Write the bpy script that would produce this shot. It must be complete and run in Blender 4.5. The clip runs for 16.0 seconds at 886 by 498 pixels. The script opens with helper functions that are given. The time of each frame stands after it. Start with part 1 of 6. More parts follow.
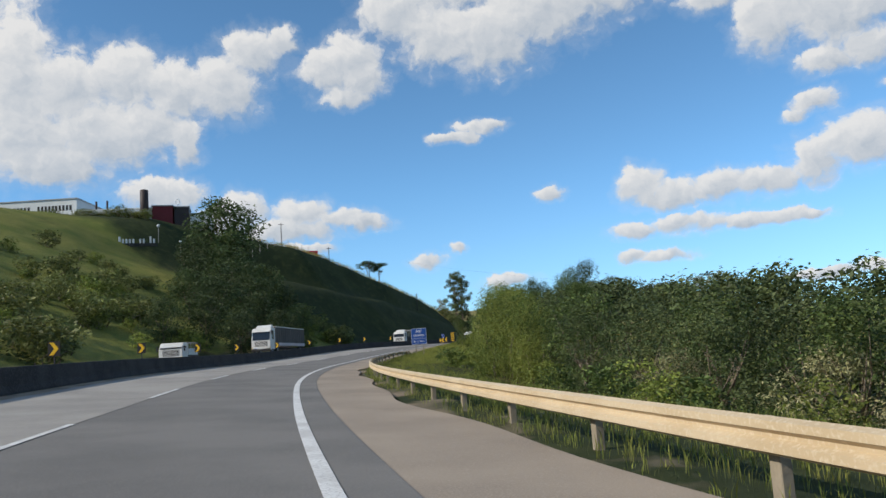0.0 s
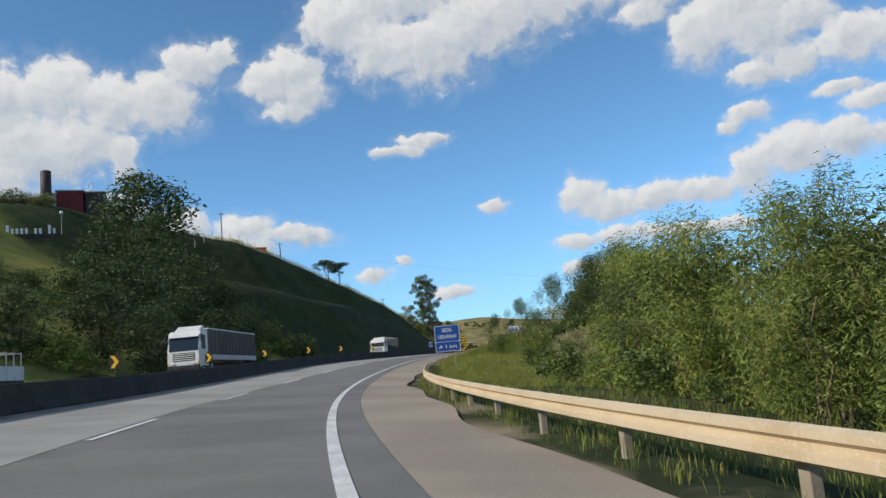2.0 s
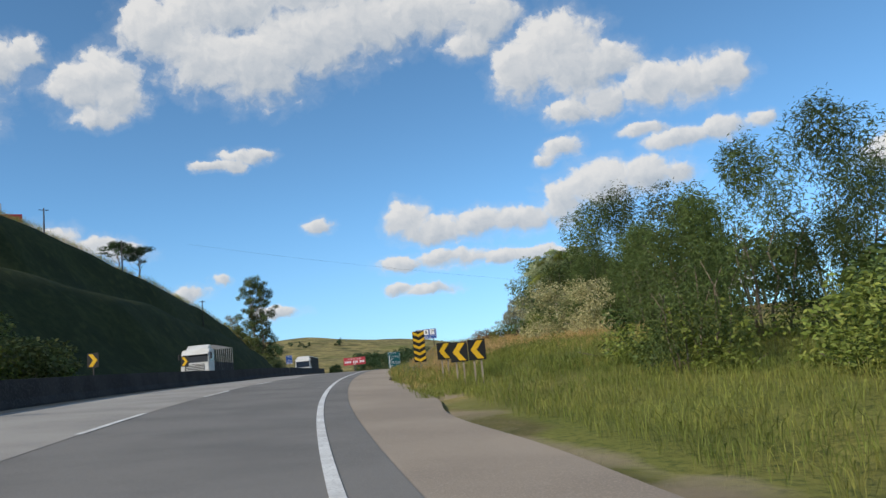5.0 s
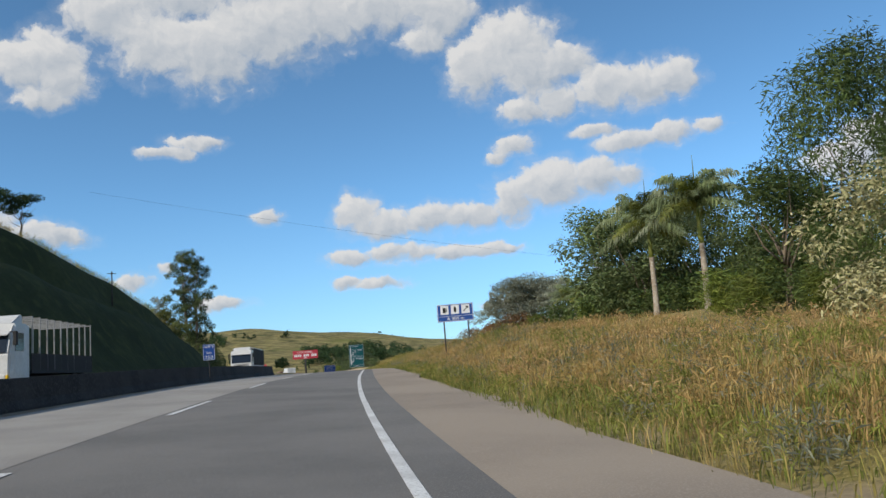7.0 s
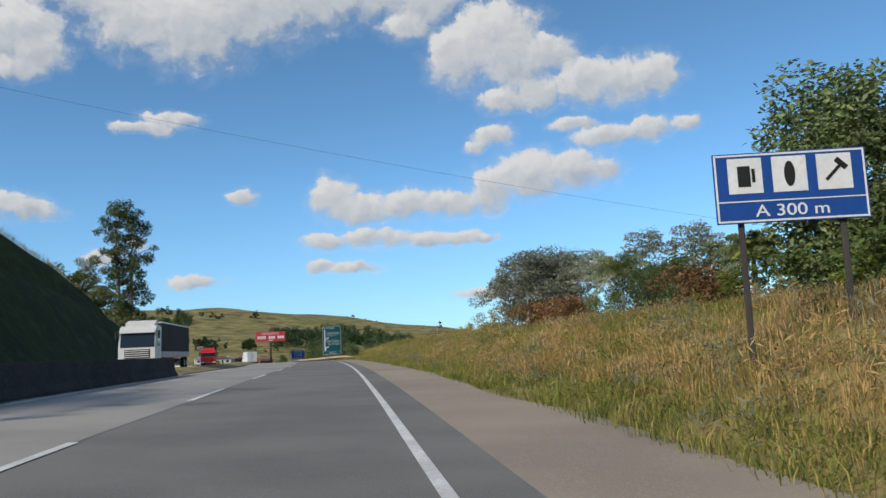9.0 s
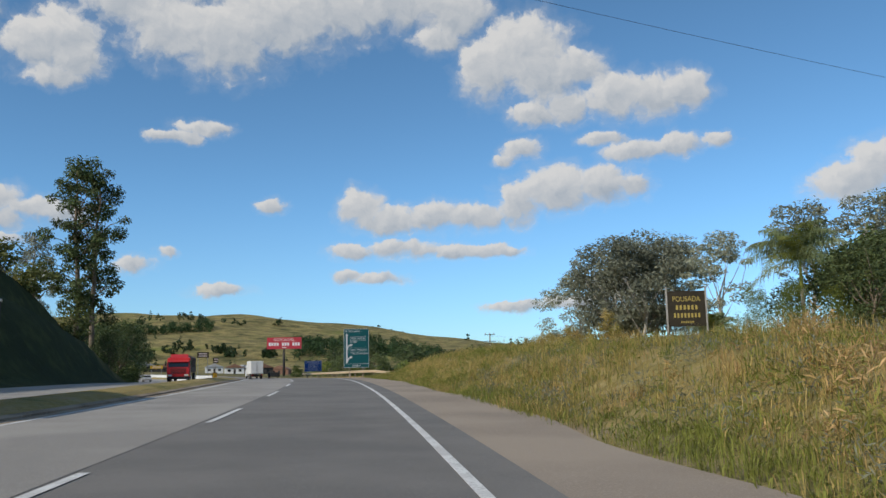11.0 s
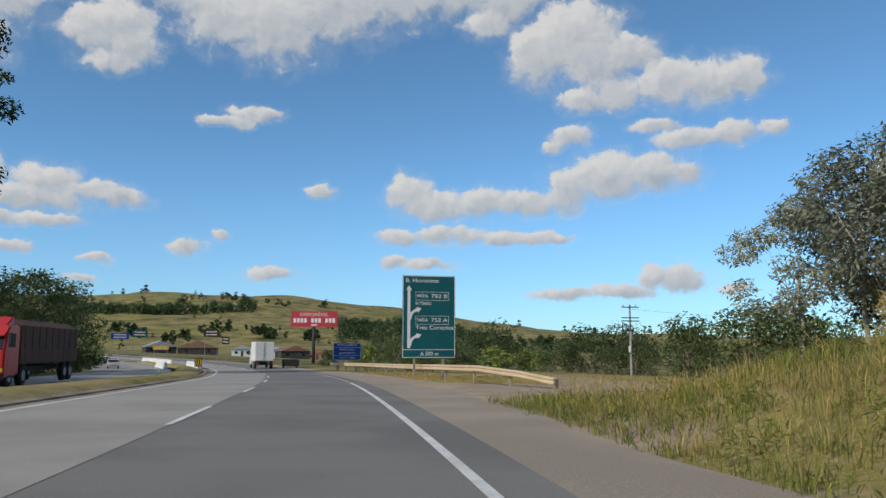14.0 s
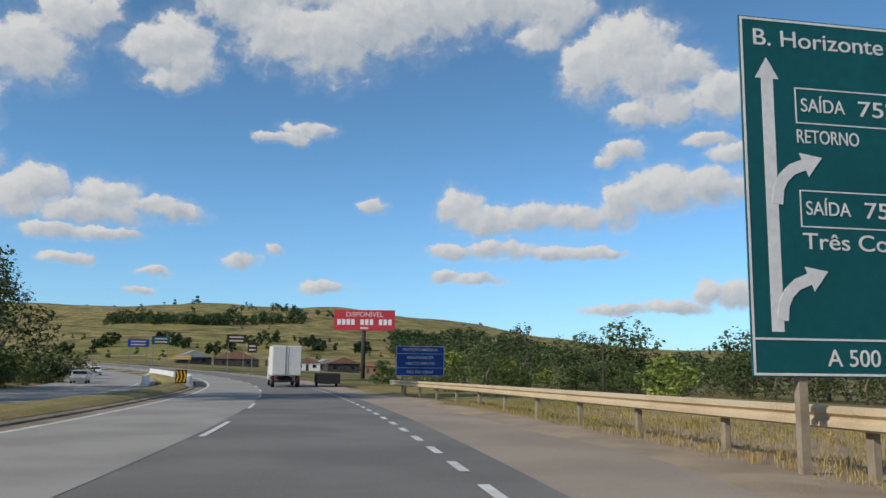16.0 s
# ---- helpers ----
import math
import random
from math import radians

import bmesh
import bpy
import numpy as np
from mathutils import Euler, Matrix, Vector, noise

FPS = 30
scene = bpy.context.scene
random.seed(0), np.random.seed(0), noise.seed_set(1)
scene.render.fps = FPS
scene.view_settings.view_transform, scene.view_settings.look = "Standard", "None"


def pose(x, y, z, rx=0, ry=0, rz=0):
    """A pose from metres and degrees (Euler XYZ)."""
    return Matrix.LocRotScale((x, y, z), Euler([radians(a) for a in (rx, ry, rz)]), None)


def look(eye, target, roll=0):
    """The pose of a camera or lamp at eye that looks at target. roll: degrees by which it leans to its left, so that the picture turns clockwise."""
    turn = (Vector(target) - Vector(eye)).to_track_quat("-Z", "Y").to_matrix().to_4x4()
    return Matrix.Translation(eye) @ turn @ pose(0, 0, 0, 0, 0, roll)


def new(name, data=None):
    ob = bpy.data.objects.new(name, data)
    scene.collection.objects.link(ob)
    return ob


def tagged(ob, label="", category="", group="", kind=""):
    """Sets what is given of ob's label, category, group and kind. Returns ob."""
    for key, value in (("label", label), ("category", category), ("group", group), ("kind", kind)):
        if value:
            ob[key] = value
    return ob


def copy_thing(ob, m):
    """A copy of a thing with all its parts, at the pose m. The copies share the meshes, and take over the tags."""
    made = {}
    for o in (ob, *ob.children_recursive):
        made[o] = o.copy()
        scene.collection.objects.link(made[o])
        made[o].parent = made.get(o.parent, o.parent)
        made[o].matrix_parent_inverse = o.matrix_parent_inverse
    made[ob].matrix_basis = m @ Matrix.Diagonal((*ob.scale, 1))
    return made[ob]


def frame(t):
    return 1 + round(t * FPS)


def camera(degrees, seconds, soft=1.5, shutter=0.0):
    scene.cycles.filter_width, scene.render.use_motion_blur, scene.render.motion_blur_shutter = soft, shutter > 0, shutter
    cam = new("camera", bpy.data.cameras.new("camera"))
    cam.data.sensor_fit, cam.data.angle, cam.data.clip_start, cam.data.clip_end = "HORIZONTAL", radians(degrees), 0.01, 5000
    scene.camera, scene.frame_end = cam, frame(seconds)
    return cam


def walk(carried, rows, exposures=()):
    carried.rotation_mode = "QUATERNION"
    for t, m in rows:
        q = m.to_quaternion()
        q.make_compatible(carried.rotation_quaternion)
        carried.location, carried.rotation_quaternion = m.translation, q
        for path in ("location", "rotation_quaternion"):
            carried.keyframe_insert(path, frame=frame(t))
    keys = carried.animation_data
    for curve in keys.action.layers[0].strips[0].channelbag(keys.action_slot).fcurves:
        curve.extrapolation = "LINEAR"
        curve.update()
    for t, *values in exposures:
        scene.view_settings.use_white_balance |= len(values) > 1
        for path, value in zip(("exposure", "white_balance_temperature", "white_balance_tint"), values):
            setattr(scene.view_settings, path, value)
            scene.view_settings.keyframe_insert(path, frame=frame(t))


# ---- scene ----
cam = camera(58.07, 16.0)
PATH = [
    (0, pose(0.00, 0.00, 1.28, 97.72, 3.73, -0.00)),
    (0.5, pose(-2.14, 9.80, 1.43, 96.84, 4.20, -1.77)),
    (1, pose(-4.16, 19.63, 1.59, 97.84, 5.19, -2.04)),
    (1.5, pose(-5.94, 29.50, 1.76, 98.18, 4.91, -3.34)),
    (2, pose(-7.36, 39.43, 1.96, 98.39, 5.16, -3.73)),
    (2.5, pose(-8.51, 49.43, 2.14, 98.57, 5.20, -5.86)),
    (3, pose(-9.32, 59.41, 2.31, 98.81, 5.19, -8.09)),
    (3.5, pose(-9.75, 69.31, 2.48, 99.03, 5.33, -9.64)),
    (4, pose(-9.73, 79.05, 2.68, 98.80, 5.53, -12.38)),
    (4.5, pose(-9.33, 88.60, 2.95, 98.88, 5.57, -14.73)),
    (7, pose(-3.20, 137.91, 4.52, 98.10, 4.41, -20.31)),
    (7.5, pose(-1.18, 147.85, 4.76, 97.59, 3.87, -20.89)),
    (8, pose(1.03, 157.75, 4.99, 96.97, 2.82, -21.64)),
    (8.5, pose(3.47, 167.57, 5.21, 96.93, 2.54, -22.45)),
    (11, pose(16.70, 218.60, 5.69, 98.01, 1.12, -20.63)),
    (11.5, pose(19.10, 228.32, 5.70, 97.91, 0.25, -20.45)),
    (12, pose(21.45, 237.98, 5.68, 97.87, -0.09, -20.68)),
    (12.5, pose(23.72, 247.63, 5.67, 97.43, -0.67, -19.94)),
    (13, pose(25.98, 257.28, 5.70, 97.14, -0.81, -19.30)),
    (13.5, pose(28.09, 266.95, 5.73, 97.10, -0.39, -18.82)),
    (14, pose(29.98, 276.65, 5.70, 97.07, -0.08, -17.36)),
    (14.5, pose(31.70, 286.43, 5.63, 97.07, -0.50, -16.35)),
    (15, pose(33.29, 296.32, 5.53, 97.04, -0.51, -14.99)),
    (15.5, pose(34.72, 306.33, 5.40, 97.52, -0.64, -14.41)),
    (16, pose(35.95, 316.52, 5.20, 98.10, -0.73, -13.77)),
]
walk(cam, PATH, exposures=[(0, 0.05), (4.5, 0.0), (7.0, -0.08), (7.5, -0.22), (8.0, -0.08), (8.5, -0.10), (11, -0.22), (16, -0.22)])

# ---- sky and sun ----
SUN_EL, SUN_AZ = 32.0, 249.0          # degrees above the horizon; azimuth clockwise from +y
world = bpy.data.worlds.new("sky")
scene.world = world
world.use_nodes = True
wt = world.node_tree
wt.nodes.clear()


def wmath(op, a, b=None, c=None, clamp=False):
    n = wt.nodes.new("ShaderNodeMath")
    n.operation, n.use_clamp = op, clamp
    for i, v in enumerate((a, b, c)):
        if v is None:
            continue
        if isinstance(v, (int, float)):
            n.inputs[i].default_value = v
        else:
            wt.links.new(v, n.inputs[i])
    return n.outputs[0]


def wvec(op, a, b, scale=None):
    n = wt.nodes.new("ShaderNodeVectorMath")
    n.operation = op
    for i, v in enumerate((a, b)):
        if v is None:
            continue
        if isinstance(v, tuple):
            n.inputs[i].default_value = v
        else:
            wt.links.new(v, n.inputs[i])
    if scale is not None:
        n.inputs["Scale"].default_value = scale
    return n


def wnoise(vec, scale, detail, rough):
    n = wt.nodes.new("ShaderNodeTexNoise")
    n.inputs["Scale"].default_value, n.inputs["Detail"].default_value, n.inputs["Roughness"].default_value = scale, detail, rough
    wt.links.new(vec, n.inputs["Vector"])
    return n


sky = wt.nodes.new("ShaderNodeTexSky")
sky.sky_type, sky.sun_disc = "NISHITA", False
sky.sun_elevation, sky.sun_rotation = radians(SUN_EL), radians(SUN_AZ)
sky.altitude, sky.air_density, sky.dust_density, sky.ozone_density = 2500, 0.72, 0.7, 3.0
ray = wt.nodes.new("ShaderNodeTexCoord").outputs["Generated"]
sep = wt.nodes.new("ShaderNodeSeparateXYZ")
wt.links.new(ray, sep.inputs[0])
az = wmath("DEGREES", wmath("ARCTAN2", sep.outputs[0], sep.outputs[1]))
el = wmath("DEGREES", wmath("ARCSINE", sep.outputs[2]))
comb = wt.nodes.new("ShaderNodeCombineXYZ")
wt.links.new(az, comb.inputs[0])
wt.links.new(el, comb.inputs[1])
flat = comb.outputs[0]
# ragged edges: the plain ovals are bent by noise before they are laid out
warp = wvec("SCALE", wvec("SUBTRACT", wnoise(flat, 0.5, 7, 0.6).outputs["Color"], (0.5, 0.5, 0.5)).outputs[0], None, 2.6).outputs[0]
bent = wvec("ADD", flat, wvec("MULTIPLY", warp, (1.0, 0.6, 0)).outputs[0]).outputs[0]
cloud, weight, lift = None, None, None


def puff(a, e, ra, re):
    """One rounded heap of cumulus: azimuth, elevation and half sizes in degrees."""
    global cloud, weight, lift
    d = wvec("MULTIPLY", wvec("SUBTRACT", bent, (a, e, 0)).outputs[0], (1 / (ra * 1.12), 1 / (re * 1.15), 0)).outputs[0]
    f = wmath("SUBTRACT", 1.0, wvec("LENGTH", d, None).outputs["Value"])
    w = wmath("MAXIMUM", f, 0.0)
    h = wvec("DOT_PRODUCT", d, (-0.45, 0.9, 0)).outputs["Value"]
    cloud = f if cloud is None else wmath("SMOOTH_MAX", cloud, f, 0.12)
    weight = w if weight is None else wmath("ADD", weight, w)
    lift = wmath("MULTIPLY", w, h) if lift is None else wmath("MULTIPLY_ADD", w, h, lift)


def bank_of_cloud(*heaps):
    for h in heaps:
        puff(*h)


bank_of_cloud((-27.9, 18.9, 2.3, 5.1), (-24.9, 18.8, 2.6, 2.5), (-21.2, 19.8, 2.6, 2.2), (-18.0, 19.0, 2.7, 2.0), (-14.5, 19.3, 2.6, 2.1), (-12.6, 21.8, 2.4, 1.5), (-10.4, 22.5, 1.2, 0.9))
bank_of_cloud((-26.9, 15.4, 3.1, 2.5), (-22.8, 16.0, 4.4, 2.2), (-19.5, 16.7, 2.6, 1.9), (-17.3, 15.6, 1.1, 1.6), (-25.6, 13.7, 3.8, 1.3))
bank_of_cloud((-5.4, 21.1, 2.3, 2.1), (-7.3, 20.5, 2.1, 1.6), (-4.3, 19.8, 1.8, 1.1), (-5.9, 18.7, 1.9, 0.8))
bank_of_cloud((-1.7, 24.5, 2.9, 2.1), (1.4, 22.6, 3.5, 2.2), (5.1, 22.1, 4.0, 2.4), (8.7, 23.9, 4.7, 2.6), (2.9, 25.9, 4.6, 1.6), (13.0, 24.7, 4.7, 2.2), (17.8, 25.2, 4.6, 1.8), (22.0, 24.4, 2.9, 1.6), (20.9, 22.7, 2.1, 0.9), (8.0, 27.5, 9.0, 2.0))
bank_of_cloud((27.1, 21.7, 3.5, 2.4), (24.4, 20.6, 2.2, 2.2), (28.8, 19.9, 3.1, 2.0), (31.2, 20.2, 2.1, 1.3), (27.7, 17.4, 2.1, 0.9), (30.1, 17.6, 1.5, 1.1), (33.6, 18.2, 2.5, 1.6), (36.6, 17.9, 2.8, 1.5), (38.7, 18.0, 1.6, 1.3))
bank_of_cloud((32.6, 15.3, 1.6, 0.5), (34.9, 14.3, 2.3, 0.8), (37.8, 14.5, 1.7, 0.8), (40.6, 14.6, 1.1, 0.5), (26.7, 14.9, 1.6, 0.8), (25.4, 14.3, 1.0, 0.4), (1.3, 15.6, 1.3, 0.4), (3.8, 16.2, 1.8, 0.6), (2.8, 15.6, 1.0, 0.5))
bank_of_cloud((14.9, 10.9, 1.7, 1.3), (16.9, 10.1, 2.4, 1.0), (20.2, 10.3, 2.4, 1.0), (23.1, 10.1, 2.2, 0.9), (26.2, 11.1, 1.7, 1.5), (29.3, 12.0, 2.6, 1.6), (32.3, 12.1, 2.7, 1.3), (34.5, 11.9, 1.4, 0.8))
bank_of_cloud((14.2, 7.8, 1.8, 0.6), (17.0, 8.0, 2.0, 0.7), (19.1, 8.0, 1.4, 0.7), (21.5, 7.8, 1.6, 0.6), (23.8, 7.8, 1.8, 0.5), (25.6, 7.7, 1.2, 0.4), (13.8, 6.1, 0.9, 0.4), (16.2, 6.0, 1.8, 0.4))
bank_of_cloud((-13.7, 10.9, 1.8, 1.4), (-15.1, 10.0, 1.4, 1.4), (-9.6, 10.7, 2.1, 1.0), (-6.5, 10.2, 2.0, 0.8), (-10.9, 9.5, 3.9, 0.8), (-12.8, 8.2, 2.3, 0.5), (-9.4, 8.3, 1.8, 0.4), (-4.9, 9.9, 1.8, 0.6))
bank_of_cloud((-19.6, 12.2, 2.2, 1.1), (-17.0, 12.2, 1.3, 1.0), (-11.8, 6.5, 1.7, 0.4), (-6.4, 5.8, 1.1, 0.3), (-0.7, 6.9, 1.3, 0.5), (1.5, 7.7, 0.7, 0.4), (8.7, 11.0, 1.1, 0.5), (5.1, 5.1, 1.8, 0.5), (-7.1, 4.6, 0.9, 0.3))
bank_of_cloud((32.3, 4.9, 1.3, 0.8), (34.0, 4.8, 2.0, 0.9), (26.1, 3.8, 2.4, 0.4), (30.0, 3.9, 2.3, 0.5), (37.5, 4.0, 1.2, 0.4), (48.5, 10.8, 2.6, 1.2), (51.0, 12.0, 3.0, 1.4))
# the rest of the sky, out of view, carries clouds of the same kind
far_side = wmath("GREATER_THAN", wmath("ABSOLUTE", wmath("SUBTRACT", az, 6.0)), 49.0)
overhead = wmath("GREATER_THAN", el, 34.0)
away = wmath("MAXIMUM", far_side, overhead)
heap = wmath("MULTIPLY", wmath("SUBTRACT", wnoise(ray, 3.2, 3, 0.5).outputs[0], 0.56), 9.0)
cloud = wmath("MAXIMUM", cloud, wmath("SUBTRACT", wmath("MULTIPLY", away, wmath("ADD", heap, 3.0)), 3.0))


def billows(vec):
    """Rounded heads in two sizes over a finer ragged grain, about zero."""
    v = wt.nodes.new("ShaderNodeTexVoronoi")
    v.voronoi_dimensions, v.feature, v.normalize = "2D", "SMOOTH_F1", True
    for k, q in (("Scale", 0.62), ("Detail", 3.0), ("Roughness", 0.55), ("Lacunarity", 2.3), ("Smoothness", 0.45)):
        v.inputs[k].default_value = q
    wt.links.new(vec, v.inputs["Vector"])
    heads = wmath("MULTIPLY", wmath("SUBTRACT", 0.42, v.outputs["Distance"]), 0.62)
    return wmath("ADD", heads, wmath("MULTIPLY", wmath("SUBTRACT", wnoise(vec, 0.8, 8, 0.58).outputs[0], 0.5), 0.85))


here, sunward = billows(bent), billows(wvec("ADD", bent, (-0.4, 0.42, 0)).outputs[0])
body = wmath("ADD", cloud, here)
side = wmath("DIVIDE", lift, wmath("ADD", weight, 0.06))
# crisp heads, soft frayed bases
cover = wt.nodes.new("ShaderNodeMapRange")
cover.interpolation_type = "SMOOTHSTEP"
cover.inputs[1].default_value = -0.04
wt.links.new(wmath("SUBTRACT", 0.50, wmath("MULTIPLY", side, 0.34)), cover.inputs[2])
wt.links.new(body, cover.inputs[0])
veil = wt.nodes.new("ShaderNodeMapRange")
veil.interpolation_type = "SMOOTHSTEP"
for i, v in ((1, -0.32), (2, 0.35), (4, 0.22)):
    veil.inputs[i].default_value = v
wt.links.new(body, veil.inputs[0])
thick = wmath("MAXIMUM", cover.outputs[0], veil.outputs[0])
# sunlit upper left flanks and heads, grey undersides
light = wmath("ADD", 0.62, wmath("MULTIPLY", side, 0.70))
light = wmath("ADD", light, wmath("MULTIPLY", wmath("SUBTRACT", here, sunward), 0.85))
light = wmath("ADD", light, wmath("MULTIPLY", wmath("SUBTRACT", 0.45, body), 0.25), clamp=True)
tone = wt.nodes.new("ShaderNodeMix")
tone.data_type = "RGBA"
wt.links.new(light, tone.inputs[0])
tone.inputs[6].default_value = (0.50, 0.585, 0.69, 1)
tone.inputs[7].default_value = (1.0, 0.995, 0.985, 1)
white = wvec("SCALE", tone.outputs[2], None, 5.1).outputs[0]
blend = wt.nodes.new("ShaderNodeMix")
blend.data_type = "RGBA"
wt.links.new(wmath("MULTIPLY", thick, 0.97), blend.inputs[0])
haze = wt.nodes.new("ShaderNodeMix")
haze.data_type = "RGBA"
low = wmath("SUBTRACT", 1.0, wmath("MULTIPLY", wmath("MAXIMUM", sep.outputs[2], 0.0), 4.5), clamp=True)
wt.links.new(wmath("MULTIPLY", wmath("POWER", low, 1.6), 0.55), haze.inputs[0])
wt.links.new(wvec("MULTIPLY", sky.outputs[0], (1.08, 1.43, 1.36)).outputs[0], haze.inputs[6])
haze.inputs[7].default_value = (1.6, 2.05, 2.5, 1)
wt.links.new(haze.outputs[2], blend.inputs[6])
wt.links.new(white, blend.inputs[7])
glow = wt.nodes.new("ShaderNodeBackground")
glow.inputs[1].default_value = 0.15
wt.links.new(blend.outputs[2], glow.inputs[0])
wt.links.new(glow.outputs[0], wt.nodes.new("ShaderNodeOutputWorld").inputs[0])

sun = new("sun", bpy.data.lights.new("sun", "SUN"))
sun.data.energy, sun.data.angle, sun.data.color = 4.2, radians(0.53), (1.0, 0.92, 0.79)
_a, _e = radians(SUN_AZ), radians(SUN_EL)
SUN_DIR = Vector((math.sin(_a) * math.cos(_e), math.cos(_a) * math.cos(_e), math.sin(_e)))
sun.matrix_world = look(SUN_DIR * 300, (0, 0, 0))

# ---- materials ----
def material(name, base, rough=0.8, second=None, scale=1.0, third=None, fine=12.0, bump=0.2, metal=0.0, mix=(0.4, 0.62), per=0.0, spec=0.3, translucent=0.0, whole=True):
    """A surface of up to three colours mixed by coarse and fine noise in world-sized object space, with relief and piece-by-piece variation."""
    m = bpy.data.materials.new(name)
    m.use_nodes = True
    nt = m.node_tree
    b = nt.nodes["Principled BSDF"]
    b.inputs["Roughness"].default_value, b.inputs["Metallic"].default_value = rough, metal
    b.inputs["Specular IOR Level"].default_value = spec
    geo = nt.nodes.new("ShaderNodeNewGeometry")

    def noise_at(s, detail=4):
        n = nt.nodes.new("ShaderNodeTexNoise")
        n.inputs["Scale"].default_value, n.inputs["Detail"].default_value = s, detail
        nt.links.new(geo.outputs["Position"], n.inputs["Vector"])
        return n.outputs[0]

    def ramp(src, lo, hi):
        r = nt.nodes.new("ShaderNodeMapRange")
        r.inputs[1].default_value, r.inputs[2].default_value = lo, hi
        nt.links.new(src, r.inputs[0])
        return r.outputs[0]

    def mixed(f, a, c):
        x = nt.nodes.new("ShaderNodeMix")
        x.data_type = "RGBA"
        if isinstance(f, float):
            x.inputs[0].default_value = f
        else:
            nt.links.new(f, x.inputs[0])
        for i, v in ((6, a), (7, c)):
            if isinstance(v, tuple):
                x.inputs[i].default_value = (*v, 1)
            else:
                nt.links.new(v, x.inputs[i])
        return x.outputs[2]

    col = base
    second = second or tuple(c * 0.8 for c in base)
    col = mixed(ramp(noise_at(scale), *mix), base, second)
    fn = noise_at(fine, 3)
    if third:
        col = mixed(ramp(fn, 0.5, 0.72), col, third)
    else:
        col = mixed(ramp(fn, 0.2, 0.9), col, tuple(c * 0.72 for c in base))
    if per:
        rnd = nt.nodes.new("ShaderNodeNewGeometry").outputs["Random Per Island"]
        hs = nt.nodes.new("ShaderNodeHueSaturation")
        v = nt.nodes.new("ShaderNodeMapRange")
        v.inputs[3].default_value, v.inputs[4].default_value = 1 - per, 1 + per
        nt.links.new(rnd, v.inputs[0])
        w = nt.nodes.new("ShaderNodeMapRange")
        w.inputs[3].default_value, w.inputs[4].default_value = 0.72, 1.34
        nt.links.new(nt.nodes.new("ShaderNodeObjectInfo").outputs["Random"], w.inputs[0])
        both = nt.nodes.new("ShaderNodeMath")
        both.operation = "MULTIPLY"
        nt.links.new(v.outputs[0], both.inputs[0])
        nt.links.new(w.outputs[0], both.inputs[1])
        nt.links.new(both.outputs[0] if whole else v.outputs[0], hs.inputs["Value"])
        nt.links.new(col, hs.inputs["Color"])
        col = hs.outputs[0]
    nt.links.new(col, b.inputs["Base Color"])
    if bump:
        bp = nt.nodes.new("ShaderNodeBump")
        bp.inputs["Strength"].default_value, bp.inputs["Distance"].default_value = bump, 0.02
        nt.links.new(fn, bp.inputs["Height"])
        nt.links.new(bp.outputs[0], b.inputs["Normal"])
    if translucent:
        tr = nt.nodes.new("ShaderNodeBsdfTranslucent")
        nt.links.new(col, tr.inputs[0])
        ms = nt.nodes.new("ShaderNodeMixShader")
        ms.inputs[0].default_value = translucent
        nt.links.new(b.outputs[0], ms.inputs[1])
        nt.links.new(tr.outputs[0], ms.inputs[2])
        nt.links.new(ms.outputs[0], nt.nodes["Material Output"].inputs[0])
    return m


ASPHALT = material("asphalt", (0.185, 0.174, 0.160), 0.85, (0.135, 0.128, 0.119), 0.35, (0.24, 0.227, 0.21), 60, 0.3)
ASPHALT_OLD = material("worn_asphalt", (0.325, 0.305, 0.276), 0.88, (0.245, 0.23, 0.21), 0.3, (0.40, 0.375, 0.34), 60, 0.3)
SHOULDER = material("dusty_shoulder", (0.335, 0.275, 0.213), 0.9, (0.255, 0.21, 0.166), 0.25, (0.40, 0.33, 0.26), 45, 0.3)
PAINT_WHITE = material("road_paint", (0.72, 0.72, 0.70), 0.7, (0.55, 0.54, 0.52), 1.5, (0.42, 0.41, 0.40), 25, 0.1)
CONCRETE = material("dirty_concrete", (0.060, 0.056, 0.053), 0.9, (0.032, 0.031, 0.030), 0.8, (0.095, 0.088, 0.08), 14, 0.3)
KERB = material("kerb_concrete", (0.30, 0.24, 0.175), 0.9, (0.17, 0.125, 0.085), 0.6, (0.38, 0.32, 0.25), 18, 0.4)
# dirty concrete darkened further: the barrier's shade is put into the colour
SHADED_CONCRETE = material("shaded_barrier_concrete", (0.042, 0.038, 0.036), 0.92, (0.024, 0.022, 0.021), 0.7, (0.07, 0.063, 0.058), 12, 0.3)
ZINC = material("weathered_galvanised_steel", (0.58, 0.47, 0.32), 0.62, (0.50, 0.39, 0.25), 0.8, (0.61, 0.52, 0.38), 20, 0.06, metal=0.1)
STEEL = material("grey_steel", (0.35, 0.35, 0.34), 0.5, (0.27, 0.26, 0.25), 2, None, 20, 0.05, metal=0.6)
WOOD_POST = material("weathered_post", (0.34, 0.29, 0.22), 0.9, (0.22, 0.18, 0.13), 3, None, 20, 0.3)
POLE_DARK = material("dark_pole", (0.07, 0.065, 0.06), 0.9, (0.045, 0.04, 0.04), 2, None, 20, 0.2)
POLE_CONCRETE = material("pole_concrete", (0.45, 0.43, 0.40), 0.85, (0.33, 0.31, 0.29), 1, None, 20, 0.2)
BARK = material("bark", (0.20, 0.155, 0.11), 0.95, (0.11, 0.085, 0.06), 2.5, (0.30, 0.26, 0.21), 12, 0.6)
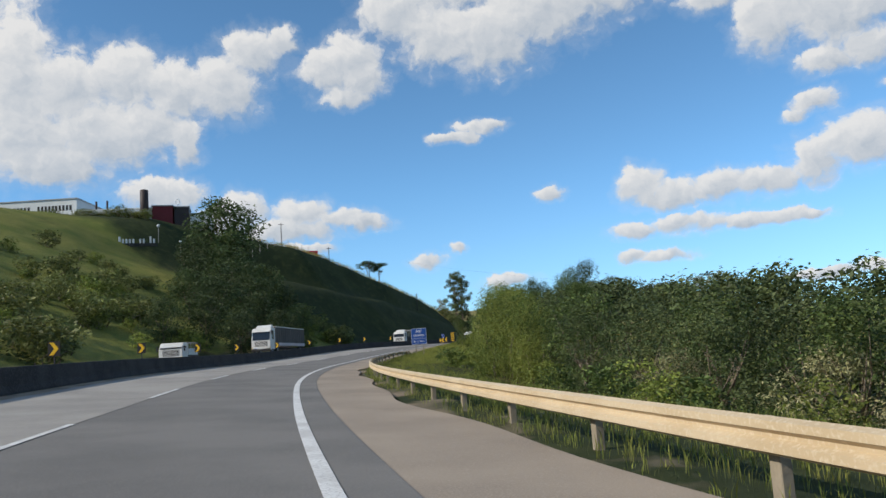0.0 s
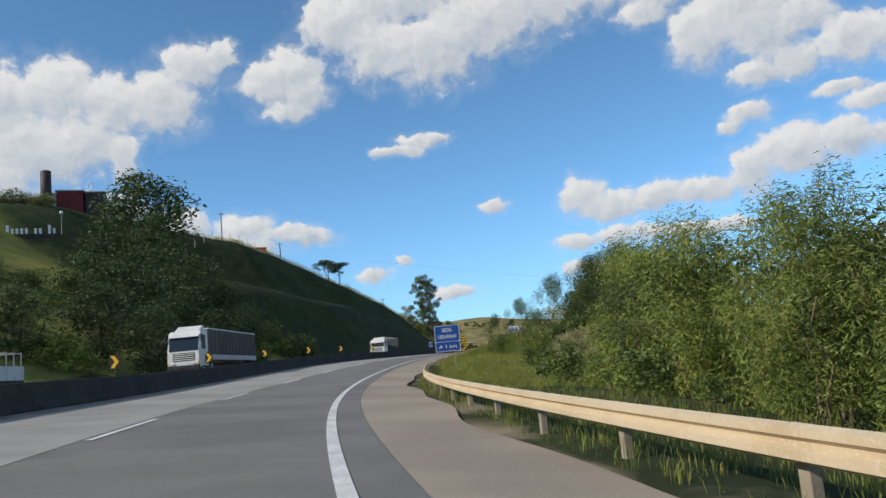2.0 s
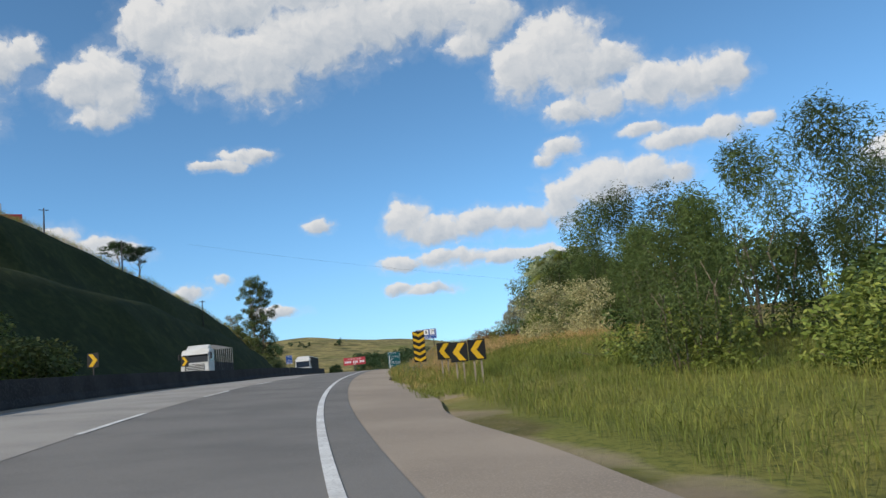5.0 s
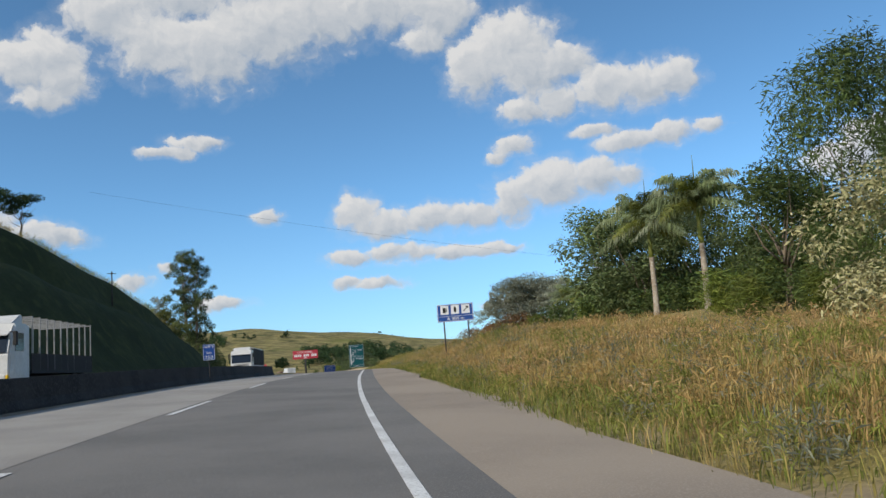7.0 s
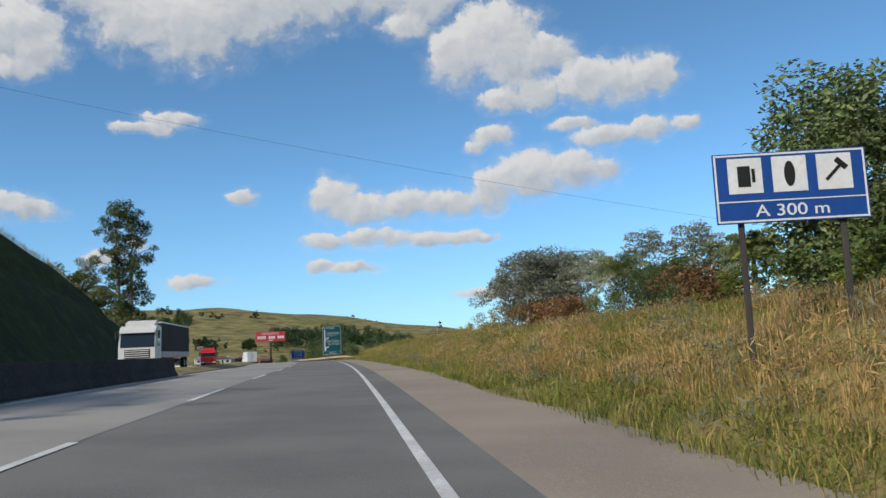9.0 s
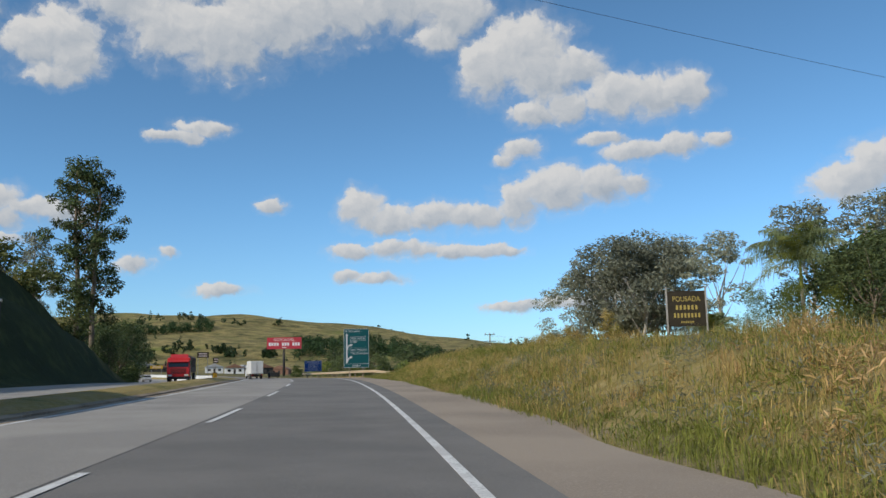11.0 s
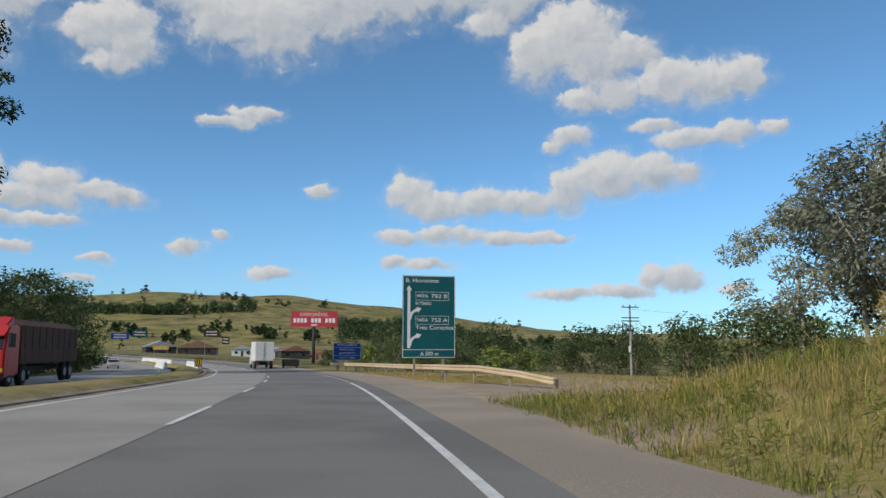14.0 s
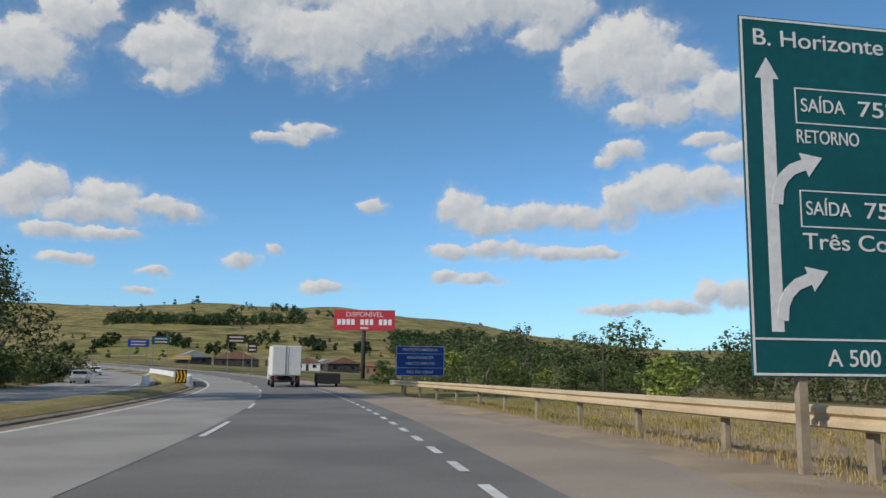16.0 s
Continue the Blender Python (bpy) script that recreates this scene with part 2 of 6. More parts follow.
BARK_PALE = material("pale_bark", (0.48, 0.43, 0.36), 0.9, (0.30, 0.25, 0.20), 1.8, (0.58, 0.54, 0.48), 9, 0.4)
LEAF = material("leaves", (0.088, 0.128, 0.034), 0.6, (0.056, 0.090, 0.026), 0.3, (0.14, 0.172, 0.045), 2.2, 0.0, per=0.45, translucent=0.25)
LEAF_DARK = material("dark_leaves", (0.040, 0.075, 0.024), 0.6, (0.026, 0.052, 0.018), 0.35, (0.07, 0.105, 0.03), 2.2, 0.0, per=0.45, translucent=0.2)
LEAF_YELLOW = material("yellow_green_leaves", (0.19, 0.23, 0.045), 0.6, (0.13, 0.18, 0.035), 0.4, (0.26, 0.27, 0.06), 2.5, 0.0, per=0.4, translucent=0.3)
LEAF_MID = material("woodland_leaves", (0.085, 0.115, 0.042), 0.6, (0.058, 0.084, 0.030), 0.25, (0.14, 0.16, 0.055), 2.2, 0.0, per=0.45, translucent=0.2)
LEAF_SCRUB = material("scrub_leaves", (0.155, 0.175, 0.052), 0.6, (0.105, 0.13, 0.04), 0.25, (0.23, 0.235, 0.07), 2.2, 0.0, per=0.45, translucent=0.25)
LEAF_HILL = material("old_tree_leaves", (0.062, 0.092, 0.032), 0.6, (0.042, 0.068, 0.024), 0.3, (0.10, 0.13, 0.042), 2.2, 0.0, per=0.45, translucent=0.2)
LEAF_BANK = material("glossy_dark_leaves", (0.125, 0.165, 0.062), 0.55, (0.088, 0.125, 0.047), 0.3, (0.19, 0.215, 0.08), 2.2, 0.0, per=0.45, translucent=0.2)
LEAF_BAMBOO = material("bamboo_leaves", (0.22, 0.26, 0.055), 0.6, (0.14, 0.19, 0.042), 0.25, (0.33, 0.33, 0.075), 2.5, 0.0, per=0.35, translucent=0.3)
LEAF_GREY = material("grey_green_leaves", (0.27, 0.28, 0.20), 0.65, (0.19, 0.205, 0.145), 0.4, (0.34, 0.345, 0.26), 2.5, 0.0, per=0.35, translucent=0.3)
LEAF_CREAM = material("blossoming_leaves", (0.36, 0.33, 0.17), 0.7, (0.22, 0.23, 0.10), 0.6, (0.46, 0.42, 0.26), 3.5, 0.0, per=0.4, translucent=0.2)
LEAF_RED = material("dry_russet_leaves", (0.22, 0.11, 0.05), 0.7, (0.15, 0.09, 0.04), 0.6, (0.28, 0.17, 0.08), 3, 0.0, per=0.4, translucent=0.2)
PALM_BARK = material("palm_bark", (0.36, 0.31, 0.25), 0.9, (0.24, 0.19, 0.14), 1.2, (0.46, 0.42, 0.36), 7, 0.5)
PALM_LEAF = material("palm_leaflets", (0.27, 0.32, 0.155), 0.45, (0.20, 0.25, 0.11), 0.5, (0.34, 0.38, 0.19), 2.5, 0.0, per=0.35, translucent=0.4, spec=0.5)
PALM_GREEN = material("young_palm_green", (0.24, 0.255, 0.055), 0.5, (0.18, 0.21, 0.045), 0.8, (0.30, 0.29, 0.09), 3, 0.0, per=0.3, translucent=0.3)
RUST_GRASS = material("rusty_seed_grass", (0.54, 0.36, 0.17), 0.85, (0.44, 0.30, 0.11), 0.22, (0.60, 0.42, 0.22), 0.9, 0.0, whole=False, per=0.45, translucent=0.4)
STRAW = material("dry_grass", (0.52, 0.39, 0.15), 0.8, (0.36, 0.32, 0.09), 0.2, (0.46, 0.29, 0.13), 0.9, 0.0, whole=False, per=0.45, translucent=0.45)
BLADE = material("green_grass", (0.25, 0.27, 0.06), 0.7, (0.15, 0.19, 0.04), 0.2, (0.33, 0.31, 0.08), 0.9, 0.0, whole=False, per=0.4, translucent=0.45)
BLUE_SIGN = material("blue_sign_sheet", (0.014, 0.075, 0.32), 0.45, (0.012, 0.065, 0.29), 1.2, None, 6, 0.0)
GREEN_SIGN = material("green_sign_sheet", (0.005, 0.105, 0.118), 0.45, (0.005, 0.092, 0.104), 1.0, None, 6, 0.0)
WHITE_SHEET = material("white_sheet", (0.78, 0.79, 0.80), 0.5, (0.70, 0.71, 0.72), 1.5, None, 10, 0.0)
YELLOW_SHEET = material("yellow_sheet", (0.78, 0.47, 0.02), 0.5, (0.70, 0.42, 0.02), 1.5, None, 10, 0.0)
BLACK_SHEET = material("black_sheet", (0.018, 0.018, 0.018), 0.6, None, 1.5, None, 10, 0.0)
RED_BOARD = material("red_board", (0.50, 0.045, 0.065), 0.55, (0.44, 0.04, 0.06), 0.6, None, 6, 0.0)
PINK_PRINT = material("faded_print", (0.75, 0.62, 0.60), 0.6, None, 2, None, 10, 0.0)
BROWN_BOARD = material("dark_brown_board", (0.045, 0.036, 0.022), 0.6, (0.03, 0.025, 0.016), 2, None, 10, 0.05)
GOLD_PRINT = material("yellow_lettering", (0.52, 0.40, 0.11), 0.5, None, 2, None, 10, 0.0)
WHITE_WALL = material("white_metal_wall", (0.74, 0.75, 0.74), 0.6, (0.63, 0.63, 0.62), 0.25, None, 4, 0.02)
GREY_ROOF = material("grey_roof_sheet", (0.42, 0.43, 0.44), 0.6, (0.32, 0.32, 0.33), 0.3, None, 4, 0.05)
DARK_GLASS = material("dark_glass", (0.02, 0.024, 0.03), 0.08, None, 1, None, 5, 0.0, spec=0.6)
MAROON = material("maroon_render", (0.20, 0.03, 0.035), 0.7, (0.15, 0.025, 0.03), 0.5, None, 8, 0.05)
SILO = material("brown_silo", (0.055, 0.04, 0.038), 0.6, (0.04, 0.03, 0.03), 0.5, None, 6, 0.05)
ROOF_TILE = material("clay_roof", (0.27, 0.15, 0.10), 0.85, (0.20, 0.115, 0.08), 0.8, None, 5, 0.2)
TRUCK_WHITE = material("white_lorry_paint", (0.72, 0.72, 0.70), 0.35, (0.60, 0.59, 0.56), 0.8, None, 6, 0.0, spec=0.5)
TRUCK_RED = material("red_lorry_paint", (0.55, 0.025, 0.025), 0.35, (0.45, 0.02, 0.02), 0.8, None, 6, 0.0, spec=0.5)
CARGO = material("dark_tarpaulin", (0.05, 0.045, 0.04), 0.8, (0.035, 0.03, 0.03), 0.8, None, 8, 0.2)
CURTAIN = material("dusty_curtain", (0.115, 0.10, 0.088), 0.8, (0.08, 0.07, 0.062), 0.5, (0.15, 0.135, 0.12), 5, 0.1)
CARGO_BROWN = material("brown_tarpaulin", (0.14, 0.07, 0.045), 0.85, (0.10, 0.05, 0.03), 0.8, None, 8, 0.2)
RUBBER = material("tyre_rubber", (0.02, 0.02, 0.02), 0.85, None, 4, None, 30, 0.2)
CHASSIS = material("black_chassis", (0.03, 0.03, 0.03), 0.7, None, 4, None, 30, 0.1)
LAMP_GLASS = material("lamp_glass", (0.75, 0.75, 0.72), 0.15, None, 4, None, 30, 0.0, spec=0.6)
LAMP_RED = material("tail_lamp", (0.5, 0.02, 0.015), 0.2, None, 4, None, 30, 0.0, spec=0.6)
CAR_SILVER = material("silver_car_paint", (0.5, 0.5, 0.5), 0.3, None, 2, None, 8, 0.0, metal=0.4)
WIRE = material("cable", (0.03, 0.03, 0.03), 0.7, None, 4, None, 10, 0.0)


def ground_material():
    """Soil and turf: green, straw and bare earth, laid out by the two masks that the terrain carries."""
    m = bpy.data.materials.new("turf")
    m.use_nodes = True
    nt = m.node_tree
    b = nt.nodes["Principled BSDF"]
    b.inputs["Roughness"].default_value, b.inputs["Specular IOR Level"].default_value = 0.95, 0.1
    geo = nt.nodes.new("ShaderNodeNewGeometry")

    def tex(s, d=5, r=0.55):
        n = nt.nodes.new("ShaderNodeTexNoise")
        n.inputs["Scale"].default_value, n.inputs["Detail"].default_value, n.inputs["Roughness"].default_value = s, d, r
        nt.links.new(geo.outputs["Position"], n.inputs["Vector"])
        return n.outputs[0]

    def rng(src, lo, hi):
        r = nt.nodes.new("ShaderNodeMapRange")
        r.inputs[1].default_value, r.inputs[2].default_value = lo, hi
        nt.links.new(src, r.inputs[0])
        return r.outputs[0]

    def mix(f, a, c):
        x = nt.nodes.new("ShaderNodeMix")
        x.data_type = "RGBA"
        nt.links.new(f, x.inputs[0])
        for i, v in ((6, a), (7, c)):
            if isinstance(v, tuple):
                x.inputs[i].default_value = (*v, 1)
            else:
                nt.links.new(v, x.inputs[i])
        return x.outputs[2]

    def mask(name):
        a = nt.nodes.new("ShaderNodeAttribute")
        a.attribute_name = name
        return a.outputs["Fac"]

    def mth(op, a, c):
        x = nt.nodes.new("ShaderNodeMath")
        x.operation = op
        for i, v in enumerate((a, c)):
            if isinstance(v, float):
                x.inputs[i].default_value = v
            else:
                nt.links.new(v, x.inputs[i])
        return x.outputs[0]

    # near-black greens: the shade on the cut slope is put into the colour
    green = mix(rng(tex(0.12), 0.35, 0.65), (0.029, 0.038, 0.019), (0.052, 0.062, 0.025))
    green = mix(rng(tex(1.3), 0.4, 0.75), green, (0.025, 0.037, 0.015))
    straw = mix(rng(tex(0.09), 0.35, 0.65), (0.36, 0.26, 0.10), (0.25, 0.22, 0.07))
    straw = mix(rng(tex(2.0), 0.45, 0.75), straw, (0.38, 0.31, 0.16))
    straw = mix(rng(tex(0.33, 4), 0.5, 0.7), straw, (0.13, 0.14, 0.045))
    straw = mix(rng(tex(9.0, 4, 0.7), 0.50, 0.70), straw, (0.15, 0.125, 0.055))
    straw = mix(rng(tex(14.0, 3, 0.7), 0.56, 0.72), straw, (0.50, 0.42, 0.22))
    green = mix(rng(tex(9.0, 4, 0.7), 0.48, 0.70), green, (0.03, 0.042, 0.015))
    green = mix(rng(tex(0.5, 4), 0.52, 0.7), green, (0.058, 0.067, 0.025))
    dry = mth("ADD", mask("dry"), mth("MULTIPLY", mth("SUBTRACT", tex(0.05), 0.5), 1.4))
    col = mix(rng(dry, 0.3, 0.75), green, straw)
    rich = mix(rng(tex(0.15), 0.35, 0.65), (0.145, 0.170, 0.040), (0.245, 0.23, 0.062))
    rich = mix(rng(tex(7.0, 4, 0.7), 0.46, 0.70), rich, (0.075, 0.095, 0.026))
    lush = mth("ADD", mask("lush"), mth("MULTIPLY", mth("SUBTRACT", tex(0.07), 0.5), 1.1))
    col = mix(rng(lush, 0.4, 0.7), col, rich)
    soil = mix(rng(tex(0.7), 0.4, 0.65), (0.42, 0.33, 0.24), (0.32, 0.25, 0.185))
    bare = mth("ADD", mask("bare"), mth("MULTIPLY", mth("SUBTRACT", tex(0.35), 0.5), 0.9))
    col = mix(rng(bare, 0.45, 0.7), col, soil)
    nt.links.new(col, b.inputs["Base Color"])
    bp = nt.nodes.new("ShaderNodeBump")
    bp.inputs["Strength"].default_value, bp.inputs["Distance"].default_value = 0.6, 0.15
    nt.links.new(tex(4.0, 8, 0.75), bp.inputs["Height"])
    nt.links.new(bp.outputs[0], b.inputs["Normal"])
    return m


TURF = ground_material()

# ---- mesh helpers ----
def mesh_object(name, bm, mat, parent=None, label="", smooth=False):
    me = bpy.data.meshes.new(name)
    bm.to_mesh(me)
    bm.free()
    me.materials.append(mat)
    if smooth:
        me.polygons.foreach_set("use_smooth", [True] * len(me.polygons))
    ob = new(name, me)
    if parent is not None:
        ob.parent = parent
    if label:
        tagged(ob, label)
    return ob


def part(name, bm, mat, parent, label="", smooth=False):
    return mesh_object(name, bm, mat, parent, label, smooth)


def data_object(name, verts, faces, mat, parent=None, label="", smooth=False):
    me = bpy.data.meshes.new(name)
    me.from_pydata([tuple(v) for v in verts], [], [tuple(f) for f in faces])
    me.materials.append(mat)
    if smooth:
        me.polygons.foreach_set("use_smooth", [True] * len(me.polygons))
    me.update()
    ob = new(name, me)
    if parent is not None:
        ob.parent = parent
    if label:
        tagged(ob, label)
    return ob


def box(bm, cx, cy, cz, sx, sy, sz, bevel=0.0, turn=None):
    """A box of full sizes sx, sy, sz about a centre, with worn edges."""
    r = bmesh.ops.create_cube(bm, size=1.0)
    vs = r["verts"]
    bmesh.ops.scale(bm, vec=(sx, sy, sz), verts=vs)
    if turn:
        bmesh.ops.rotate(bm, cent=(0, 0, 0), matrix=turn, verts=vs)
    bmesh.ops.translate(bm, vec=(cx, cy, cz), verts=vs)
    if bevel:
        es = list({e for v in vs for e in v.link_edges})
        bmesh.ops.bevel(bm, geom=es, offset=bevel, segments=1, affect="EDGES")
    return bm


def boxes(*rows, bevel=0.0):
    bm = bmesh.new()
    for r in rows:
        box(bm, *r, bevel=bevel)
    return bm


def tube(bm, path, radii, sides=8):
    """A tapered tube along points."""
    rings = []
    for i, p in enumerate(path):
        p = Vector(p)
        d = (Vector(path[min(i + 1, len(path) - 1)]) - Vector(path[max(i - 1, 0)])).normalized()
        a = d.orthogonal().normalized() if abs(d.z) < 0.9 else Vector((1, 0, 0)).cross(d).normalized()
        c = d.cross(a)
        rings.append([bm.verts.new(p + (a * math.cos(k * 2 * math.pi / sides) + c * math.sin(k * 2 * math.pi / sides)) * radii[i]) for k in range(sides)])
    for r0, r1 in zip(rings, rings[1:]):
        for k in range(sides):
            bm.faces.new((r0[k], r0[(k + 1) % sides], r1[(k + 1) % sides], r1[k]))
    bm.faces.new(rings[0][::-1])
    bm.faces.new(rings[-1])
    return bm


def prism(bm, outline, y0, y1):
    """An outline in x, z carried from y0 to y1."""
    a = [bm.verts.new((x, y0, z)) for x, z in outline]
    b = [bm.verts.new((x, y1, z)) for x, z in outline]
    n = len(outline)
    for i in range(n):
        bm.faces.new((a[i], a[(i + 1) % n], b[(i + 1) % n], b[i]))
    bm.faces.new(a[::-1])
    bm.faces.new(b)
    bmesh.ops.recalc_face_normals(bm, faces=bm.faces)
    return bm


def thing(name, m, label, category, group="", kind=""):
    ob = new(name)
    ob.empty_display_size = 0.3
    ob.matrix_basis = m
    return tagged(ob, label, category, group, kind)


def lettering(parent, text, size, x, z, mat, y=-0.02, width=None, name="lettering"):
    """Raised letters centred at x, z on the face of a sign; width squeezes them."""
    cu = bpy.data.curves.new(name, "FONT")
    cu.body, cu.size, cu.align_x, cu.align_y, cu.extrude = text, size, "CENTER", "CENTER", 0.003
    cu.offset = size * 0.004
    tmp = bpy.data.objects.new(name, cu)
    scene.collection.objects.link(tmp)
    dg = bpy.context.evaluated_depsgraph_get()
    me = bpy.data.meshes.new_from_object(tmp.evaluated_get(dg))
    bpy.data.objects.remove(tmp)
    me.name = name
    xs = [v.co.x for v in me.vertices]
    k = width / (max(xs) - min(xs)) if width else 1.0
    me.transform(Matrix.Translation((x, y, z)) @ Matrix.Rotation(radians(90), 4, "X") @ Matrix.Diagonal((k, 1, 1, 1)))
    me.materials.clear()
    me.materials.append(mat)
    ob = new(name, me)
    ob.parent = parent
    return ob


# ---- the line of the road: its right-hand edge line, in plan and height ----
LINE_X = [24.50, 17.30, 10.79, 5.29, 0.57, -3.60, -6.93, -8.86, -9.28, -8.21, -5.93, -2.43, 1.91, 6.90, 12.47, 17.87, 22.81, 27.34, 31.36, 34.68, 37.61, 39.70, 40.90, 41.48, 41.03, 38.90, 33.79, 25.28, 12.27, -5.75, -59.78, -179.79]
LINE_Y = [-76.00, -57.40, -38.77, -19.45, 0.13, 19.74, 39.49, 59.45, 79.04, 98.24, 117.94, 137.76, 157.54, 177.40, 198.06, 218.31, 237.66, 256.97, 276.39, 296.11, 316.32, 335.95, 355.97, 378.00, 402.02, 428.04, 458.07, 488.10, 520.13, 552.17, 625.20, 740.22]
LINE_Z = [-1.0, -0.75, -0.5, -0.25, 0.0, 0.31, 0.68, 1.03, 1.40, 1.97, 2.64, 3.24, 3.71, 4.11, 4.33, 4.41, 4.41, 4.42, 4.40, 4.25, 3.95, 3.6, 3.3, 3.0, 2.8, 2.7, 2.7, 2.9, 3.3, 4.0, 6.0, 9.0]


def catmull(vals, u):
    i = min(int(u), len(vals) - 2)
    f = u - i
    p0, p1, p2, p3 = vals[max(i - 1, 0)], vals[i], vals[i + 1], vals[min(i + 2, len(vals) - 1)]
    return 0.5 * (2 * p1 + (p2 - p0) * f + (2 * p0 - 5 * p1 + 4 * p2 - p3) * f * f + (3 * p1 - p0 - 3 * p2 + p3) * f ** 3)


_raw = np.array([[catmull(v, u) for v in (LINE_X, LINE_Y, LINE_Z)] for u in np.linspace(0, len(LINE_X) - 1.001, 2400)])
_len = np.concatenate([[0], np.cumsum(np.linalg.norm(np.diff(_raw[:, :2], axis=0), axis=1))])
_zero = _len[np.argmin(np.hypot(_raw[:, 0] - 0.29, _raw[:, 1] - 0.06))]
S0, S1 = -78, 700
S = np.arange(S0, S1, 1.0)
ROAD = np.stack([np.interp(S + _zero, _len, _raw[:, k]) for k in range(3)], 1)
TAN = np.gradient(ROAD[:, :2], axis=0)
TAN /= np.linalg.norm(TAN, axis=1)[:, None]
NOR = np.stack([TAN[:, 1], -TAN[:, 0]], 1)          # to the right


def lerp(x, xs, ys):
    return np.interp(x, xs, ys)


def smooth(x, a, b):
    t = np.clip((np.asarray(x, float) - a) / (b - a), 0, 1)
    return t * t * (3 - 2 * t)


def bank(s):
    return lerp(s, [-80, 20, 45, 120, 165, 230, 330, 420], [0.04, 0.045, 0.06, 0.06, 0.03, 0.015, 0.0, -0.015])


def spot(s, n, up=0.0):
    """The place s metres along the line and n metres to its right, on the banked carriageway."""
    i = (s - S0)
    x, y, z = (np.interp(i, np.arange(len(S)), ROAD[:, k]) for k in range(3))
    nx, ny = (np.interp(i, np.arange(len(S)), NOR[:, k]) for k in range(2))
    return Vector((x + nx * n, y + ny * n, z - bank(s) * min(max(n, -20), 4) + up))


def heading(s):
    i = int(np.clip(round(s - S0), 0, len(S) - 1))
    return math.degrees(math.atan2(-TAN[i, 0], TAN[i, 1]))


def beside(x, y):
    """Arrays of places to (s, n): along the line, and to its right."""
    x, y = np.asarray(x, float).ravel(), np.asarray(y, float).ravel()
    s_out, n_out, k_out = np.empty(len(x)), np.empty(len(x)), np.empty(len(x), int)
    coarse = ROAD[::4]
    for a in range(0, len(x), 4000):
        dx = x[a:a + 4000, None] - coarse[None, :, 0]
        dy = y[a:a + 4000, None] - coarse[None, :, 1]
        k = np.argmin(dx * dx + dy * dy, 1) * 4
        best = k.copy()
        bd = np.full(len(k), 1e18)
        for o in range(-3, 4):
            j = np.clip(k + o, 0, len(S) - 1)
            d = (x[a:a + 4000] - ROAD[j, 0]) ** 2 + (y[a:a + 4000] - ROAD[j, 1]) ** 2
            best, bd = np.where(d < bd, j, best), np.minimum(d, bd)
        ex, ey = x[a:a + 4000] - ROAD[best, 0], y[a:a + 4000] - ROAD[best, 1]
        s_out[a:a + 4000] = S[best] + ex * TAN[best, 0] + ey * TAN[best, 1]
        side = ex * NOR[best, 0] + ey * NOR[best, 1]
        n_out[a:a + 4000] = np.where(side >= 0, 1, -1) * np.sqrt(bd)
        k_out[a:a + 4000] = best
    return s_out, n_out, k_out


# ---- terrain ----
def wobble(x, y, size, seed=0.0):
    """Cheap rolling variation from sines."""
    a, b = x / size + seed, y / size - seed * 1.7
    return (np.sin(a * 2.1 + 1.3 * np.sin(b * 1.7)) + np.sin(b * 2.7 + 1.1 * np.sin(a * 1.9 + 2)) + 0.5 * np.sin(a * 5.3 + b * 4.1)) / 2.5


def left_edge(s):
    """Where the far carriageway's outer edge lies, left of the line."""
    return lerp(s, [-80, 170, 215, 330, 420, 700], [-22.0, -22.0, -22.3, -22.8, -25.0, -27.0])


